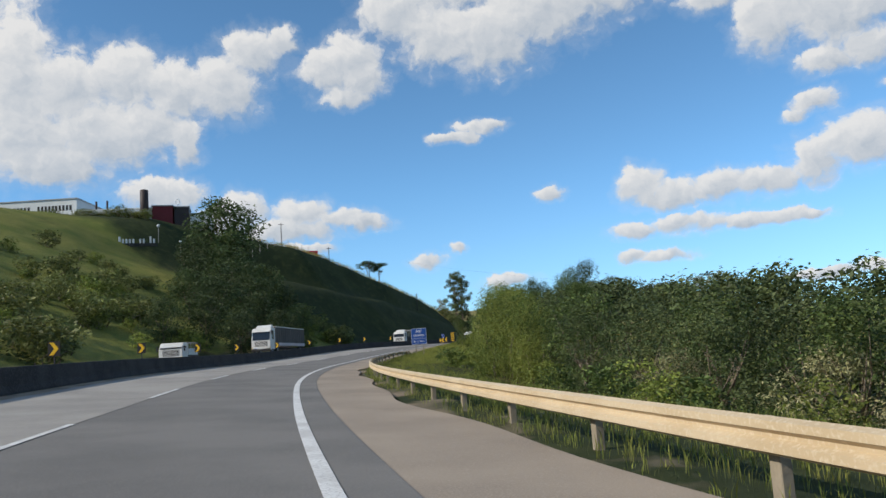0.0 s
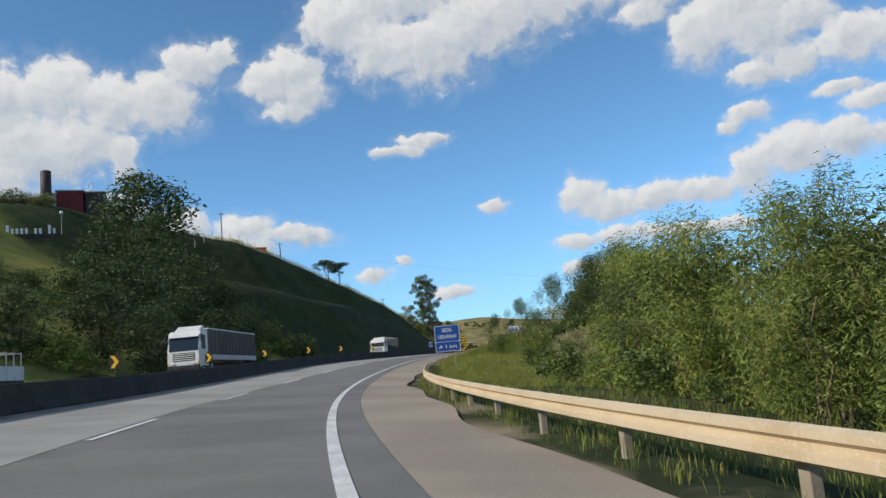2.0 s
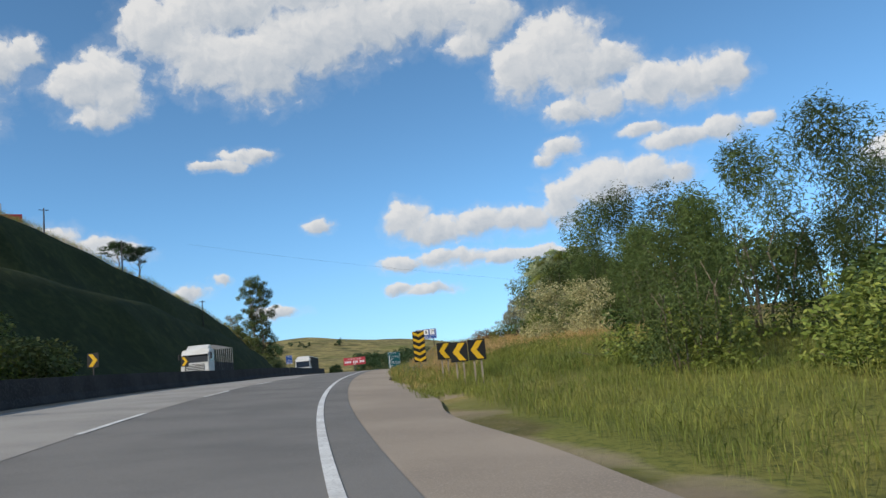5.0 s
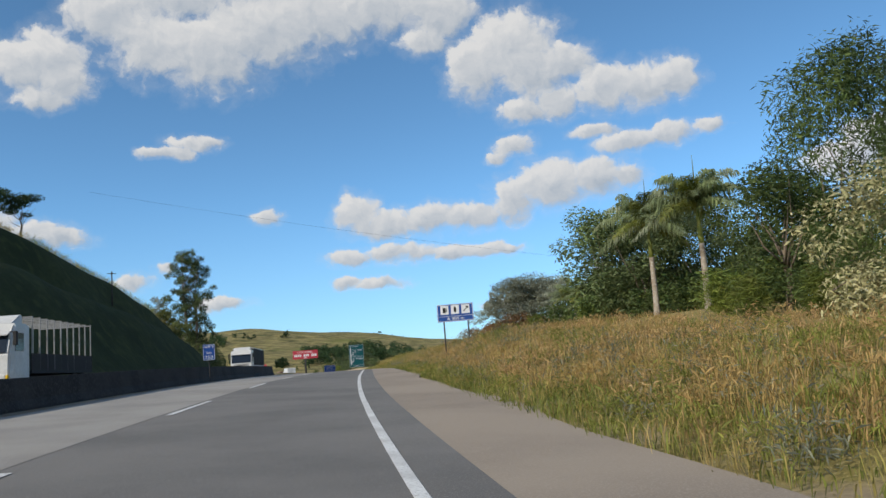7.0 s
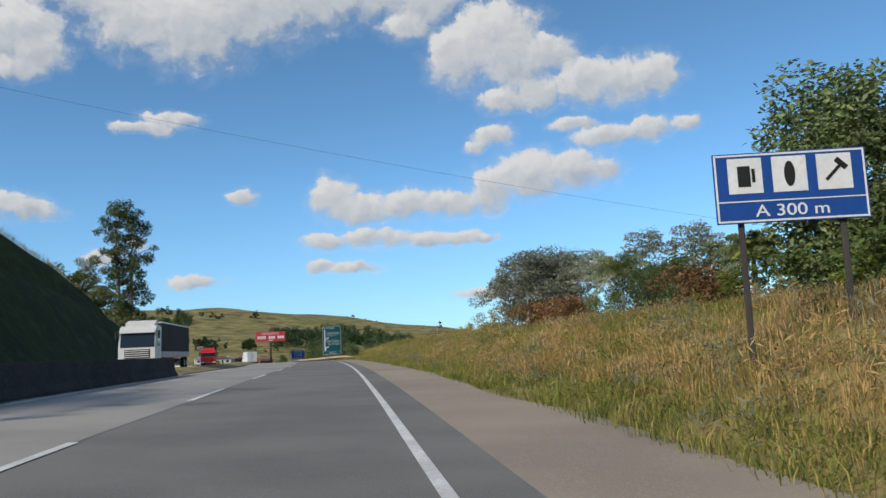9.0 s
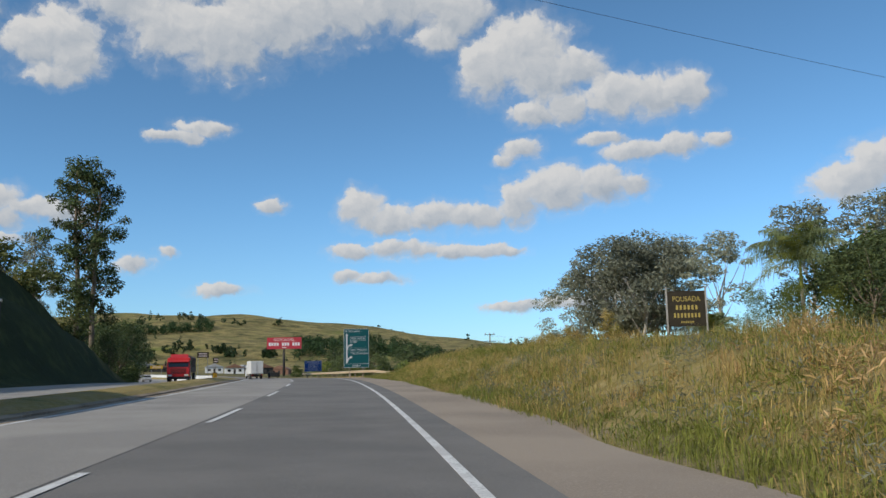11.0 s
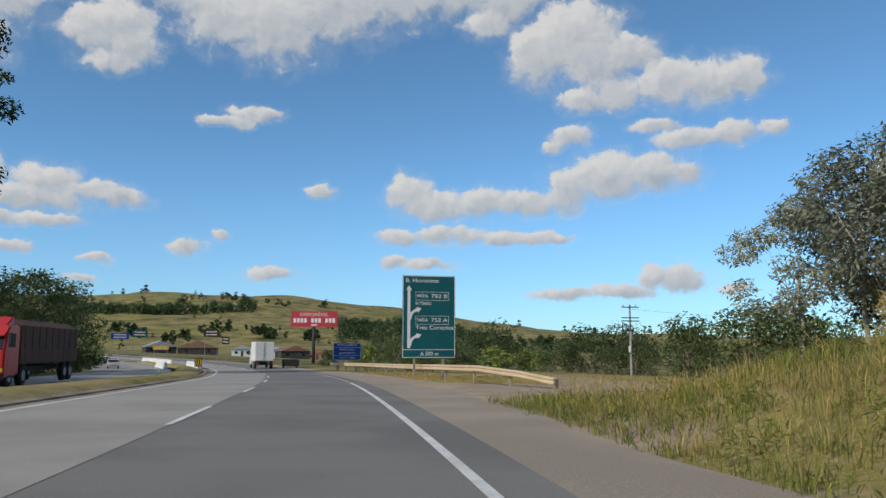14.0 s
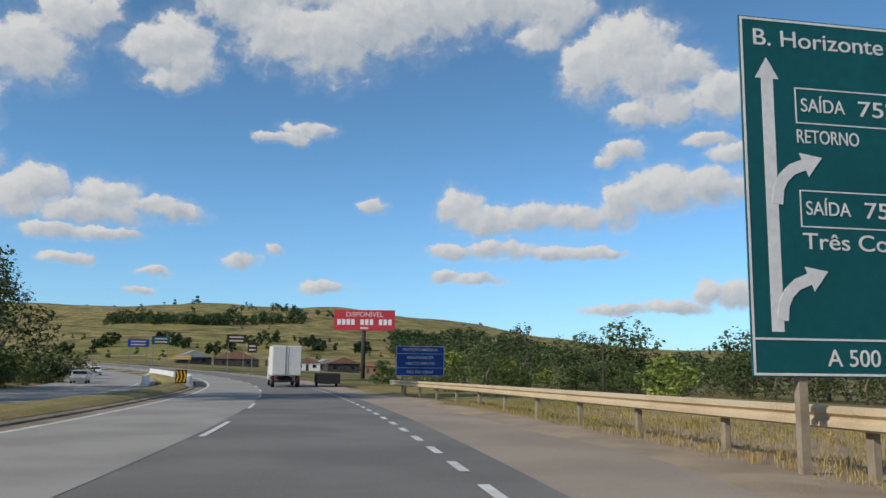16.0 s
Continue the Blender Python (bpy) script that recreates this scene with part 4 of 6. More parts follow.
GUM_THIN = Grove(lambda: tree("gum_tree", "thin pale gum tree with sparse foliage", 28, 14.0, 4.4, 8.0, LEAF_GREY, BARK_PALE, lumps=26, leaves=3600, size=0.34, low=0.45, base_r=0.16, slim=0.35, droop=0.3, squash=0.5, lump=0.6))
FLAT_TREE = Grove(lambda: tree("flat_topped_tree", "flat-topped dark tree on the hill crest", 19, 6.0, 3.4, 3.0, LEAF_DARK, lumps=14, leaves=3200, size=0.3, low=0.6, base_r=0.14, squash=0.4))
FAR_TREE = Grove(lambda: tree("far_tree", "small dark tree in the distant pasture", 20, 9.0, 5.0, 2.2, LEAF_DARK, lumps=12, leaves=160, size=2.0, low=0.05, base_r=0.25, limb_count=2))
RUSSET = Grove(lambda: tree("dry_shrub", "russet dry-leaved shrub on the bank", 21, 2.6, 2.4, 0.6, LEAF_RED, lumps=14, leaves=2600, size=0.22, low=0.15, stems=3, base_r=0.05, category="shrub"))
CANE = Grove(lambda: tree("cane_clump", "bright green cane clump with long arching leaves", 52, 3.2, 2.0, 0.9, LEAF_YELLOW, lumps=16, leaves=1500, size=0.7, droop=0.2, slim=0.08, low=0.15, stems=5, base_r=0.03, category="cane", squash=1.2))


REED = Grove(lambda: tree("reed_clump", "tall dry straw-coloured reeds with feathery heads", 53, 3.6, 1.3, 1.2, STRAW, bark=STRAW, lumps=14, leaves=1100, size=1.0, droop=-0.75, slim=0.035, low=0.15, stems=6, base_r=0.02, category="reeds", squash=1.6))


def eucalyptus(x, y, tall, seed, label):
    """A tall gum with foliage in stacked tufts and gaps of sky."""
    rng = np.random.default_rng(seed)
    t = thing("eucalyptus_tree", pose(x, y, height(x, y) - 0.3), label, "tree")
    bm = bmesh.new()
    tube(bm, [Vector((rng.uniform(-0.2, 0.2) * k, rng.uniform(-0.2, 0.2) * k, tall * k / 6)) for k in range(7)], [tall * 0.012 * q for q in (1.2, 1.0, 0.9, 0.75, 0.55, 0.35, 0.1)], 8)
    cs, rs = [], []
    for i in range(int(tall * 1.5)):
        z = tall * (0.28 + 0.72 * i / (tall * 1.5))
        wide = tall * 0.185 * math.sin(math.pi * min((z / tall - 0.18) / 0.90, 0.97)) ** 0.7
        a = i * 2.4 + rng.uniform(-0.6, 0.6)
        q = rng.uniform(0.25, 1.0) * wide
        c = Vector((math.cos(a) * q, math.sin(a) * q, z + rng.uniform(-0.3, 0.3)))
        tube(bm, [Vector((0, 0, z - q * 0.45)), Vector((c.x * 0.5, c.y * 0.5, z - q * 0.1)), c], [tall * 0.0035, tall * 0.0022, tall * 0.0008], 5)
        r = tall * rng.uniform(0.028, 0.054)
        cs.append(tuple(c))
        rs.append((r, r, r * 0.75))
    part("trunk", bm, BARK_PALE if seed % 2 else BARK, t, smooth=True)
    v, f = leaf_cloud(rng, cs, rs, int(tall * 235), tall * 0.0165, 0.5, slim=0.4, shell=0.25)
    data_object("crown", v, f, LEAF_GREY if seed % 2 else LEAF_MID, t)
    return t


def royal_palm(x, y, tall, seed, label, reach=1.0):
    """A palm with a swollen ringed trunk, a green crownshaft and arching fronds of drooping leaflets."""
    rng = np.random.default_rng(seed)
    t = thing("palm_tree", pose(x, y, height(x, y) - 0.2), label, "palm tree")
    bm = bmesh.new()
    hs = np.linspace(0, 0.43, 34)
    tube(bm, [(0.08 * math.sin(h * 5), 0, tall * h) for h in hs], [(0.24 - 0.14 * h + 0.07 * math.exp(-h * 18)) * (1.0 + (0.05 if k % 2 else 0.0)) for k, h in enumerate(hs)], 12)
    part("trunk", bm, PALM_BARK, t, smooth=True)
    lean_x = 0.08 * math.sin(0.43 * 5)
    bm = bmesh.new()
    tube(bm, [(lean_x, 0, tall * 0.428), (lean_x, 0, tall * 0.46), (lean_x, 0, tall * 0.56), (lean_x, 0, tall * 0.66)], [0.185, 0.19, 0.15, 0.08], 12)
    part("crownshaft", bm, PALM_GREEN, t, "smooth yellow-green crownshaft", smooth=True)
    bm = bmesh.new()
    tube(bm, [(lean_x, 0, tall * 0.64), (lean_x + 0.03, 0, tall * 0.82), (lean_x + 0.08, 0, tall * 0.97)], [0.06, 0.05, 0.012], 6)
    part("spear_leaf", bm, PALM_LEAF, t, "unopened upright spear leaf")
    top = tall * 0.635
    for i in range(24):
        a = i * 2.399 + rng.uniform(-0.2, 0.2)
        lift = 0.05 + 1.42 * ((i + 0.5) / 24) ** 0.8 + rng.uniform(-0.12, 0.12)
        L = tall * rng.uniform(0.40, 0.48) * reach
        vs, fs, spine = [], [], []
        for k in range(15):
            u = k / 14
            r = L * (0.52 * math.cos(lift) * u + 0.34 * u ** 1.7)
            z = L * (0.95 * math.sin(lift) * u - (0.44 + 0.12 * math.cos(lift)) * u ** 2.5)
            spine.append(Vector((lean_x + math.cos(a) * r, math.sin(a) * r, top + z)))
        side = Vector((-math.sin(a), math.cos(a), 0))
        for k in range(1, 14):
            u = k / 14
            for sgn in (-1, 1):
                for w in (0.0, 0.2, 0.4, 0.6, 0.8):
                    p = spine[k].lerp(spine[k + 1], w)
                    ln = L * 0.27 * math.sin(math.pi * min(0.16 + u * 0.80, 0.98)) * rng.uniform(0.75, 1.15)
                    ahead_ = (spine[k + 1] - spine[k]).normalized()
                    d = (side * sgn * 0.75 + ahead_ * 0.55 + Vector((0, 0, rng.uniform(-0.45, 0.35)))).normalized()
                    q = ahead_ * 0.036
                    b = len(vs)
                    vs += [p - q, p + q, p + d * ln * 0.55 + q - Vector((0, 0, 0.06 * ln)), p + d * ln * 0.74 - Vector((0, 0, 0.55 * ln)), p + d * ln * 0.55 - q - Vector((0, 0, 0.06 * ln))]
                    fs += [(b, b + 1, b + 2, b + 4), (b + 4, b + 2, b + 3)]
        for k in range(14):
            b = len(vs)
            o = Vector((0, 0, 0.03 * (1 - k / 16)))
            vs += [spine[k] - o, spine[k] + o, spine[k + 1] + o, spine[k + 1] - o]
            fs.append((b, b + 1, b + 2, b + 3))
        data_object("frond", vs, fs, PALM_LEAF if i % 4 else PALM_GREEN, t)
    return t


def grass(name, label, seed, count, s0, s1, n0, n1, tall, mat, wide=0.02, blades=5, lean=0.5, keep=None, root=0.16):
    """Tufts of bent blades over a stretch of verge."""
    rng = np.random.default_rng(seed)
    s, n = rng.uniform(s0, s1, count), n0 + (n1 - n0) * rng.random(count)
    if keep is not None:
        ok = keep(s, n, rng)
        s, n = s[ok], n[ok]
    i = np.clip(s - S0, 0, len(S) - 1)
    x = np.interp(i, np.arange(len(S)), ROAD[:, 0]) + np.interp(i, np.arange(len(S)), NOR[:, 0]) * n
    y = np.interp(i, np.arange(len(S)), ROAD[:, 1]) + np.interp(i, np.arange(len(S)), NOR[:, 1]) * n
    z = terrain(x, y)[0]
    c = np.repeat(np.stack([x, y, z - 0.03], 1), blades, 0)
    m = len(c)
    patch = 0.5 + 0.5 * (wobble(c[:, 0], c[:, 1], 2.2, seed) * 0.5 + 0.5) + 0.45 * (wobble(c[:, 0], c[:, 1], 0.7, seed) * 0.5 + 0.5)
    h = tall * rng.uniform(0.45, 1.2, m) * patch
    a = rng.uniform(0, 2 * math.pi, m)
    b = c + np.stack([np.cos(a), np.sin(a), np.zeros(m)], 1) * rng.uniform(0, root, m)[:, None]
    a = a + rng.normal(0, 1.1, m)
    out = np.stack([np.cos(a), np.sin(a), np.zeros(m)], 1)
    sd = np.stack([-np.sin(a), np.cos(a), np.zeros(m)], 1) * wide
    bend = lean * rng.uniform(0.2, 1.2, m)
    mid = b + out * (h * bend * 0.3)[:, None] + np.array([0, 0, 1.0]) * (h * 0.6)[:, None]
    tip = b + out * (h * bend)[:, None] + np.array([0, 0, 1.0]) * (h * (1 - 0.3 * bend))[:, None]
    v = np.stack([b, mid + sd, mid - sd, tip], 1).reshape(-1, 3)
    q = np.arange(m)[:, None] * 4
    f = np.concatenate([q + np.array([0, 1, 2]), q + np.array([2, 1, 3])])
    return tagged(data_object(name, v, f, mat), label, "grass", kind="stuff")


def weeds(name, label, seed, clumps, s0, s1, n0, n1, leaves, size, mat):
    """Low leafy weeds in uneven clumps over a stretch of bank."""
    rng = np.random.default_rng(seed)
    s, n = rng.uniform(s0, s1, clumps), n0 + (n1 - n0) * rng.random(clumps) ** 1.3
    i = np.clip(s - S0, 0, len(S) - 1)
    x = np.interp(i, np.arange(len(S)), ROAD[:, 0]) + np.interp(i, np.arange(len(S)), NOR[:, 0]) * n
    y = np.interp(i, np.arange(len(S)), ROAD[:, 1]) + np.interp(i, np.arange(len(S)), NOR[:, 1]) * n
    r = rng.uniform(0.22, 0.6, clumps)
    tall = r * rng.uniform(0.5, 1.1, clumps)
    v, f = leaf_cloud(rng, np.stack([x, y, terrain(x, y)[0] + tall * 0.45], 1), np.stack([r, r, tall], 1), clumps * leaves, size, -0.7, flat=0.8, slim=0.14, shell=0.2)
    return tagged(data_object(name, v, f, mat), label, "weeds", kind="stuff")


# ---- signs ----
def frame_border(w, h, x, z, t, y=-0.018):
    bm = bmesh.new()
    for r in ((x, y, z + h / 2 - t / 2, w, 0.006, t), (x, y, z - h / 2 + t / 2, w, 0.006, t), (x - w / 2 + t / 2, y, z, t, 0.006, h - 2 * t), (x + w / 2 - t / 2, y, z, t, 0.006, h - 2 * t)):
        box(bm, *r)
    return bm


def sign(name, label, x, y, turn, w, h, z_bot, mat, posts, base=None, post_mat=STEEL, post_r=0.06, tilt=0.0, border=0.03, round_post=False):
    """A flat sheet on posts; z_bot is the sheet's lower edge above the world's zero."""
    g = height(x, y) if base is None else base
    t = thing(name, pose(x, y, g, 0, tilt, turn), label, "road sign")
    zc = z_bot - g + h / 2
    part("panel", boxes((0, 0, zc, w, 0.025, h), bevel=0.004), mat, t)
    for px in posts:
        bm = bmesh.new()
        box(bm, px, 0.09, (zc + h * 0.3) / 2 - 0.25, post_r * 2, post_r * 1.6, zc + h * 0.3 + 0.5, bevel=0.008)
        part("post", bm, post_mat, t)
    for q in (-0.3, 0.3):
        part("brace", boxes((0, 0.03, zc + h * q, w * 0.94, 0.03, 0.05), bevel=0.004), STEEL, t)
    if border:
        part("border", frame_border(w - 0.04, h - 0.04, 0, zc, border), WHITE_SHEET, t, "white border")
    return t, zc


def bars(parent, x, z, w, h, mat, y=-0.02, name="illegible_line"):
    return part(name, boxes((x, y, z, w, 0.008, h)), mat, parent)


def arrow_curve(parent, pts, width, head, mat, y=-0.02):
    """A ribbon along points in x, z with an arrow head."""
    bm = bmesh.new()
    pts = [Vector((a, 0, b)) for a, b in pts]
    lft, rgt = [], []
    for i, p in enumerate(pts):
        d = (pts[min(i + 1, len(pts) - 1)] - pts[max(i - 1, 0)]).normalized()
        s = Vector((d.z, 0, -d.x)) * width / 2
        lft.append(bm.verts.new(p - s + Vector((0, y, 0))))
        rgt.append(bm.verts.new(p + s + Vector((0, y, 0))))
    for i in range(len(pts) - 1):
        bm.faces.new((lft[i], rgt[i], rgt[i + 1], lft[i + 1]))
    d = (pts[-1] - pts[-2]).normalized()
    s = Vector((d.z, 0, -d.x))
    o = Vector((0, y, 0))
    bm.faces.new([bm.verts.new(q + o) for q in (pts[-1] - s * head, pts[-1] + s * head, pts[-1] + d * head * 1.7)])
    r = bmesh.ops.extrude_face_region(bm, geom=bm.faces[:])
    bmesh.ops.translate(bm, vec=(0, 0.006, 0), verts=[v for v in r["geom"] if isinstance(v, bmesh.types.BMVert)])
    bmesh.ops.recalc_face_normals(bm, faces=bm.faces)
    return part("arrow", bm, mat, parent)


def chevron(bm, x, z, w, h, t, y, point=1):
    pts = [(x - point * w / 2, z + h / 2), (x - point * w / 2 + point * t, z + h / 2), (x + point * w / 2, z), (x - point * w / 2 + point * t, z - h / 2), (x - point * w / 2, z - h / 2), (x + point * w / 2 - point * t, z)]
    a = [bm.verts.new((p, y, q)) for p, q in pts]
    b = [bm.verts.new((p, y + 0.006, q)) for p, q in pts]
    for i in range(6):
        bm.faces.new((a[i], a[(i + 1) % 6], b[(i + 1) % 6], b[i]))
    for q in (a, b):
        bm.faces.new((q[0], q[1], q[2], q[5]))
        bm.faces.new((q[5], q[2], q[3], q[4]))
    bmesh.ops.recalc_face_normals(bm, faces=bm.faces)


# emergency telephone sign
SX, SY = -2.85, 100.5
sos, zc = sign("information_sign", "blue emergency phone sign with white lettering on two posts", SX, SY, -4.0, 1.92, 2.0, 3.06, BLUE_SIGN, (-0.45, 0.5), post_mat=WOOD_POST, post_r=0.05)
lettering(sos, "SOS", 0.41, 0, zc + 0.62, WHITE_SHEET, width=0.72)
lettering(sos, "USUÁRIO", 0.38, 0, zc + 0.12, WHITE_SHEET, width=1.38)
lettering(sos, "A 1 km", 0.37, 0, zc - 0.62, WHITE_SHEET, width=1.36)
bars(sos, 0, zc - 0.25, 1.84, 0.025, WHITE_SHEET, name="divider")

# services sign
svc, zc = sign("information_sign", "wide blue services sign with three white pictogram squares", 16.15, 187.15, -27.0, 2.4, 1.15, 7.15, BLUE_SIGN, (-0.8, 0.8), post_mat=POLE_DARK, post_r=0.045)
for k, px in enumerate((-0.70, 0.0, 0.70)):
    part("pictogram_panel", boxes((px, -0.018, zc + 0.20, 0.54, 0.006, 0.58)), WHITE_SHEET, svc)
bm = boxes((-0.72, -0.024, zc + 0.19, 0.20, 0.006, 0.34), (-0.57, -0.024, zc + 0.2, 0.05, 0.006, 0.22))
part("pump_symbol", bm, BLACK_SHEET, svc)
bm = bmesh.new()
tube(bm, [(0, -0.026, zc + 0.20), (0, -0.020, zc + 0.20)], [0.14, 0.14], 16)
bmesh.ops.scale(bm, vec=(0.62, 1, 1.5), space=Matrix.Translation((0, 0, -zc - 0.20)), verts=bm.verts)
part("tyre_symbol", bm, BLACK_SHEET, svc)
bm = bmesh.new()
box(bm, 0, 0, 0, 0.36, 0.006, 0.05, turn=Matrix.Rotation(radians(-45), 3, "Y"))
box(bm, 0.12, 0, 0.13, 0.22, 0.006, 0.09, turn=Matrix.Rotation(radians(45), 3, "Y"))
bmesh.ops.translate(bm, vec=(0.69, -0.024, zc + 0.19), verts=bm.verts)
part("hammer_symbol", bm, BLACK_SHEET, svc)
bars(svc, 0, zc - 0.22, 2.3, 0.02, WHITE_SHEET, name="divider")
lettering(svc, "A 300 m", 0.27, 0, zc - 0.39, WHITE_SHEET, width=1.15)

# kilometre marker on the barrier
km, zc = sign("kilometre_marker", "small blue kilometre marker behind the barrier", 0.3, 185.7, -8.0, 0.66, 0.9, 5.68, BLUE_SIGN, (0.0,), post_mat=POLE_DARK, post_r=0.025, border=0.015)
lettering(km, "NORTE", 0.17, 0, zc + 0.30, WHITE_SHEET, width=0.5)
lettering(km, "km", 0.22, 0, zc - 0.03, WHITE_SHEET)
lettering(km, "753", 0.25, 0, zc - 0.29, WHITE_SHEET, width=0.44)

# direction sign
grn, zc = sign("direction_sign", "tall green motorway direction sign with white arrows", 44.55, 326.3, -3.5, 3.5, 5.3, 5.06, GREEN_SIGN, (-0.95, 0.95), post_mat=WOOD_POST, post_r=0.075, border=0.035)
lettering(grn, "B. Horizonte", 0.36, -0.45, zc + 2.32, WHITE_SHEET, width=2.16)
arrow_curve(grn, [(-1.33, zc - 2.02), (-1.33, zc - 0.2), (-1.33, zc + 1.2), (-1.33, zc + 1.70)], 0.19, 0.19, WHITE_SHEET)
for z0 in (-1.74, -0.06):
    arrow_curve(grn, [(-1.25, zc + z0 - 0.12), (-1.225, zc + z0 + 0.10), (-1.14, zc + z0 + 0.27), (-1.0, zc + z0 + 0.40), (-0.80, zc + z0 + 0.48)], 0.17, 0.19, WHITE_SHEET, y=-0.024)
for txt, num, z0 in (("SAÍDA", "752 B", 1.35), ("SAÍDA", "752 A", -0.20)):
    part("exit_box", frame_border(2.20, 0.55, 0.21, zc + z0 - 0.03, 0.02), WHITE_SHEET, grn)
    lettering(grn, txt, 0.29, -0.44, zc + z0 - 0.03, WHITE_SHEET, width=0.72)
    lettering(grn, num, 0.34, 0.68, zc + z0 - 0.03, WHITE_SHEET, width=1.06)
lettering(grn, "RETORNO", 0.29, -0.38, zc + 0.84, WHITE_SHEET, width=1.02)
lettering(grn, "Três Corações", 0.34, 0.38, zc - 0.72, WHITE_SHEET, width=2.5)
bars(grn, 0, zc - 2.12, 3.42, 0.03, WHITE_SHEET, name="divider")
lettering(grn, "A 500 m", 0.34, 0.03, zc - 2.39, WHITE_SHEET, width=1.2)

# environment sign
env, zc = sign("information_sign", "blue environmental notice with three lines of white text", 46.9, 367.4, -6.0, 3.15, 1.95, 4.3, BLUE_SIGN, (-1.1, 1.1), post_mat=WOOD_POST, post_r=0.08)
for txt, z0, w in (("PROTEÇÃO AMBIENTAL", 0.72, 2.3), ("MANANCIAL DE", 0.22, 1.7), ("ABASTECIMENTO", -0.16, 1.9), ("RIO DO PEIXE", -0.70, 1.7)):
    lettering(env, txt, 0.26, 0, zc + z0, WHITE_SHEET, width=w)
for z0 in (0.47, -0.43):
    bars(env, 0, zc + z0, 3.05, 0.025, WHITE_SHEET, name="divider")

# billboard on a single column
bb = thing("billboard", pose(53.2, 437.2, height(53.2, 437.2), 0, 0, -14), "red advertising billboard on one dark steel column", "billboard")
zb = 11.4 - height(53.2, 437.2)
part("panel", boxes((0, 0, zb, 9.2, 0.25, 3.1), bevel=0.02), RED_BOARD, bb)
bm = bmesh.new()
tube(bm, [(-0.1, 0.35, -0.5), (-0.1, 0.35, zb + 0.6)], [0.34, 0.30], 14)
part("column", bm, POLE_DARK, bb, smooth=True)
lettering(bb, "DISPONÍVEL", 1.0, 0, zb + 0.85, PINK_PRINT, y=-0.14, width=5.6)
for k in range(12):
    if k not in (4, 8):
        bars(bb, -3.85 + k * 0.70, zb - 0.28, 0.52, 0.85, WHITE_SHEET, y=-0.135, name="digit_bar")
bars(bb, 0, zb - 1.18, 1.2, 0.3, PINK_PRINT, y=-0.135)
for px in (-3.2, 3.0):
    part("walkway_bracket", boxes((px, -0.4, zb - 1.7, 0.08, 0.8, 0.08)), CHASSIS, bb)

# inn sign on the bank
px, py = 63.0, 278.6
inn = thing("inn_sign", pose(px, py, height(px, py), 0, 0, -22), "dark board with yellow lettering on two pale posts", "sign board")
zi = 10.1 - height(px, py)
part("panel", boxes((0, 0, zi - 0.1, 3.4, 0.08, 3.2), bevel=0.01), BROWN_BOARD, inn)
for q in (-1.78, 1.78):
    part("post", boxes((q, 0, zi / 2 + 0.75, 0.14, 0.13, zi + 2.3), bevel=0.01), POLE_CONCRETE, inn)
lettering(inn, "POUSADA", 0.66, 0, zi + 0.75, GOLD_PRINT, y=-0.045, width=2.5)
for z0, count, wide in ((0.0, 6, 2.1), (-0.72, 8, 2.5), (-1.32, 6, 1.2)):
    for j in range(count):
        bars(inn, (j - (count - 1) / 2) * wide / count, zi + z0, wide / count * 0.55, 0.40 if z0 > -1 else 0.16, GOLD_PRINT, y=-0.045, name="letter_bar")


# curve markers on the barrier
def curve_marker(s, first=None):
    p = spot(s, BARRIER_N(s), 0.92)
    m = pose(p.x, p.y, p.z, 0, 0, heading(s) - 8)
    if first:
        return copy_thing(first, m)
    t = thing("curve_marker", m, "black panel with a yellow chevron on a stalk above the barrier", "road sign", "curve markers on the barrier")
    part("panel", boxes((0, 0, 0.62, 0.50, 0.02, 0.62), bevel=0.004), BLACK_SHEET, t)
    bm = bmesh.new()
    chevron(bm, 0, 0.62, 0.38, 0.52, 0.18, -0.018)
    part("chevron", bm, YELLOW_SHEET, t, "yellow chevron")
    part("stalk", boxes((0, 0.03, 0.28, 0.05, 0.04, 0.64)), POLE_DARK, t)
    return t


marker = curve_marker(6.0)
for s in (20.4, 34.9, 49.0, 63.0, 75.5, 90.7, 105.0, 120.3, 134.0, 150.2):
    curve_marker(s, marker)

# hazard boards at the culvert, facing oncoming traffic
def hazard(name, label, x, y, z_bot, turn, w, h, count, upright):
    g = height(x, y)
    lift = z_bot - g
    t = thing(name, pose(x, y, g, 0, 0, turn), label, "road sign")
    part("panel", boxes((0, 0, lift + h / 2, w, 0.03, h), bevel=0.005), BLACK_SHEET, t)
    for q in ((0.0,) if upright else (-0.12, 0.12)):
        part("post", boxes((q, 0.05, lift / 2 - 0.1 + h * 0.2, 0.06, 0.05, lift + 0.4 + h * 0.4)), WOOD_POST, t)
    for k in range(count):
        bm = bmesh.new()
        if upright:
            chevron(bm, 0, 0, h / count * 0.9, w * 0.96, h / count * 0.45, 0, -1)
            bmesh.ops.rotate(bm, cent=(0, 0, 0), matrix=Matrix.Rotation(radians(-90), 3, "Y"), verts=bm.verts)
            bmesh.ops.translate(bm, vec=(0, -0.024, lift + h * (k + 0.5) / count), verts=bm.verts)
        else:
            chevron(bm, 0, lift + h / 2, w * 0.74, h * 0.88, w * 0.36, -0.024, -1)
        part("chevron", bm, YELLOW_SHEET, t, "yellow chevron")
    return t


hazard("hazard_post", "upright black and yellow hazard board on the verge", 1.85, 137.3, 3.86, -10, 0.60, 1.55, 5, True)
hazard("chevron_board", "square black board with one yellow chevron", 0.15, 123.6, 3.55, -14, 0.58, 0.68, 1, False)
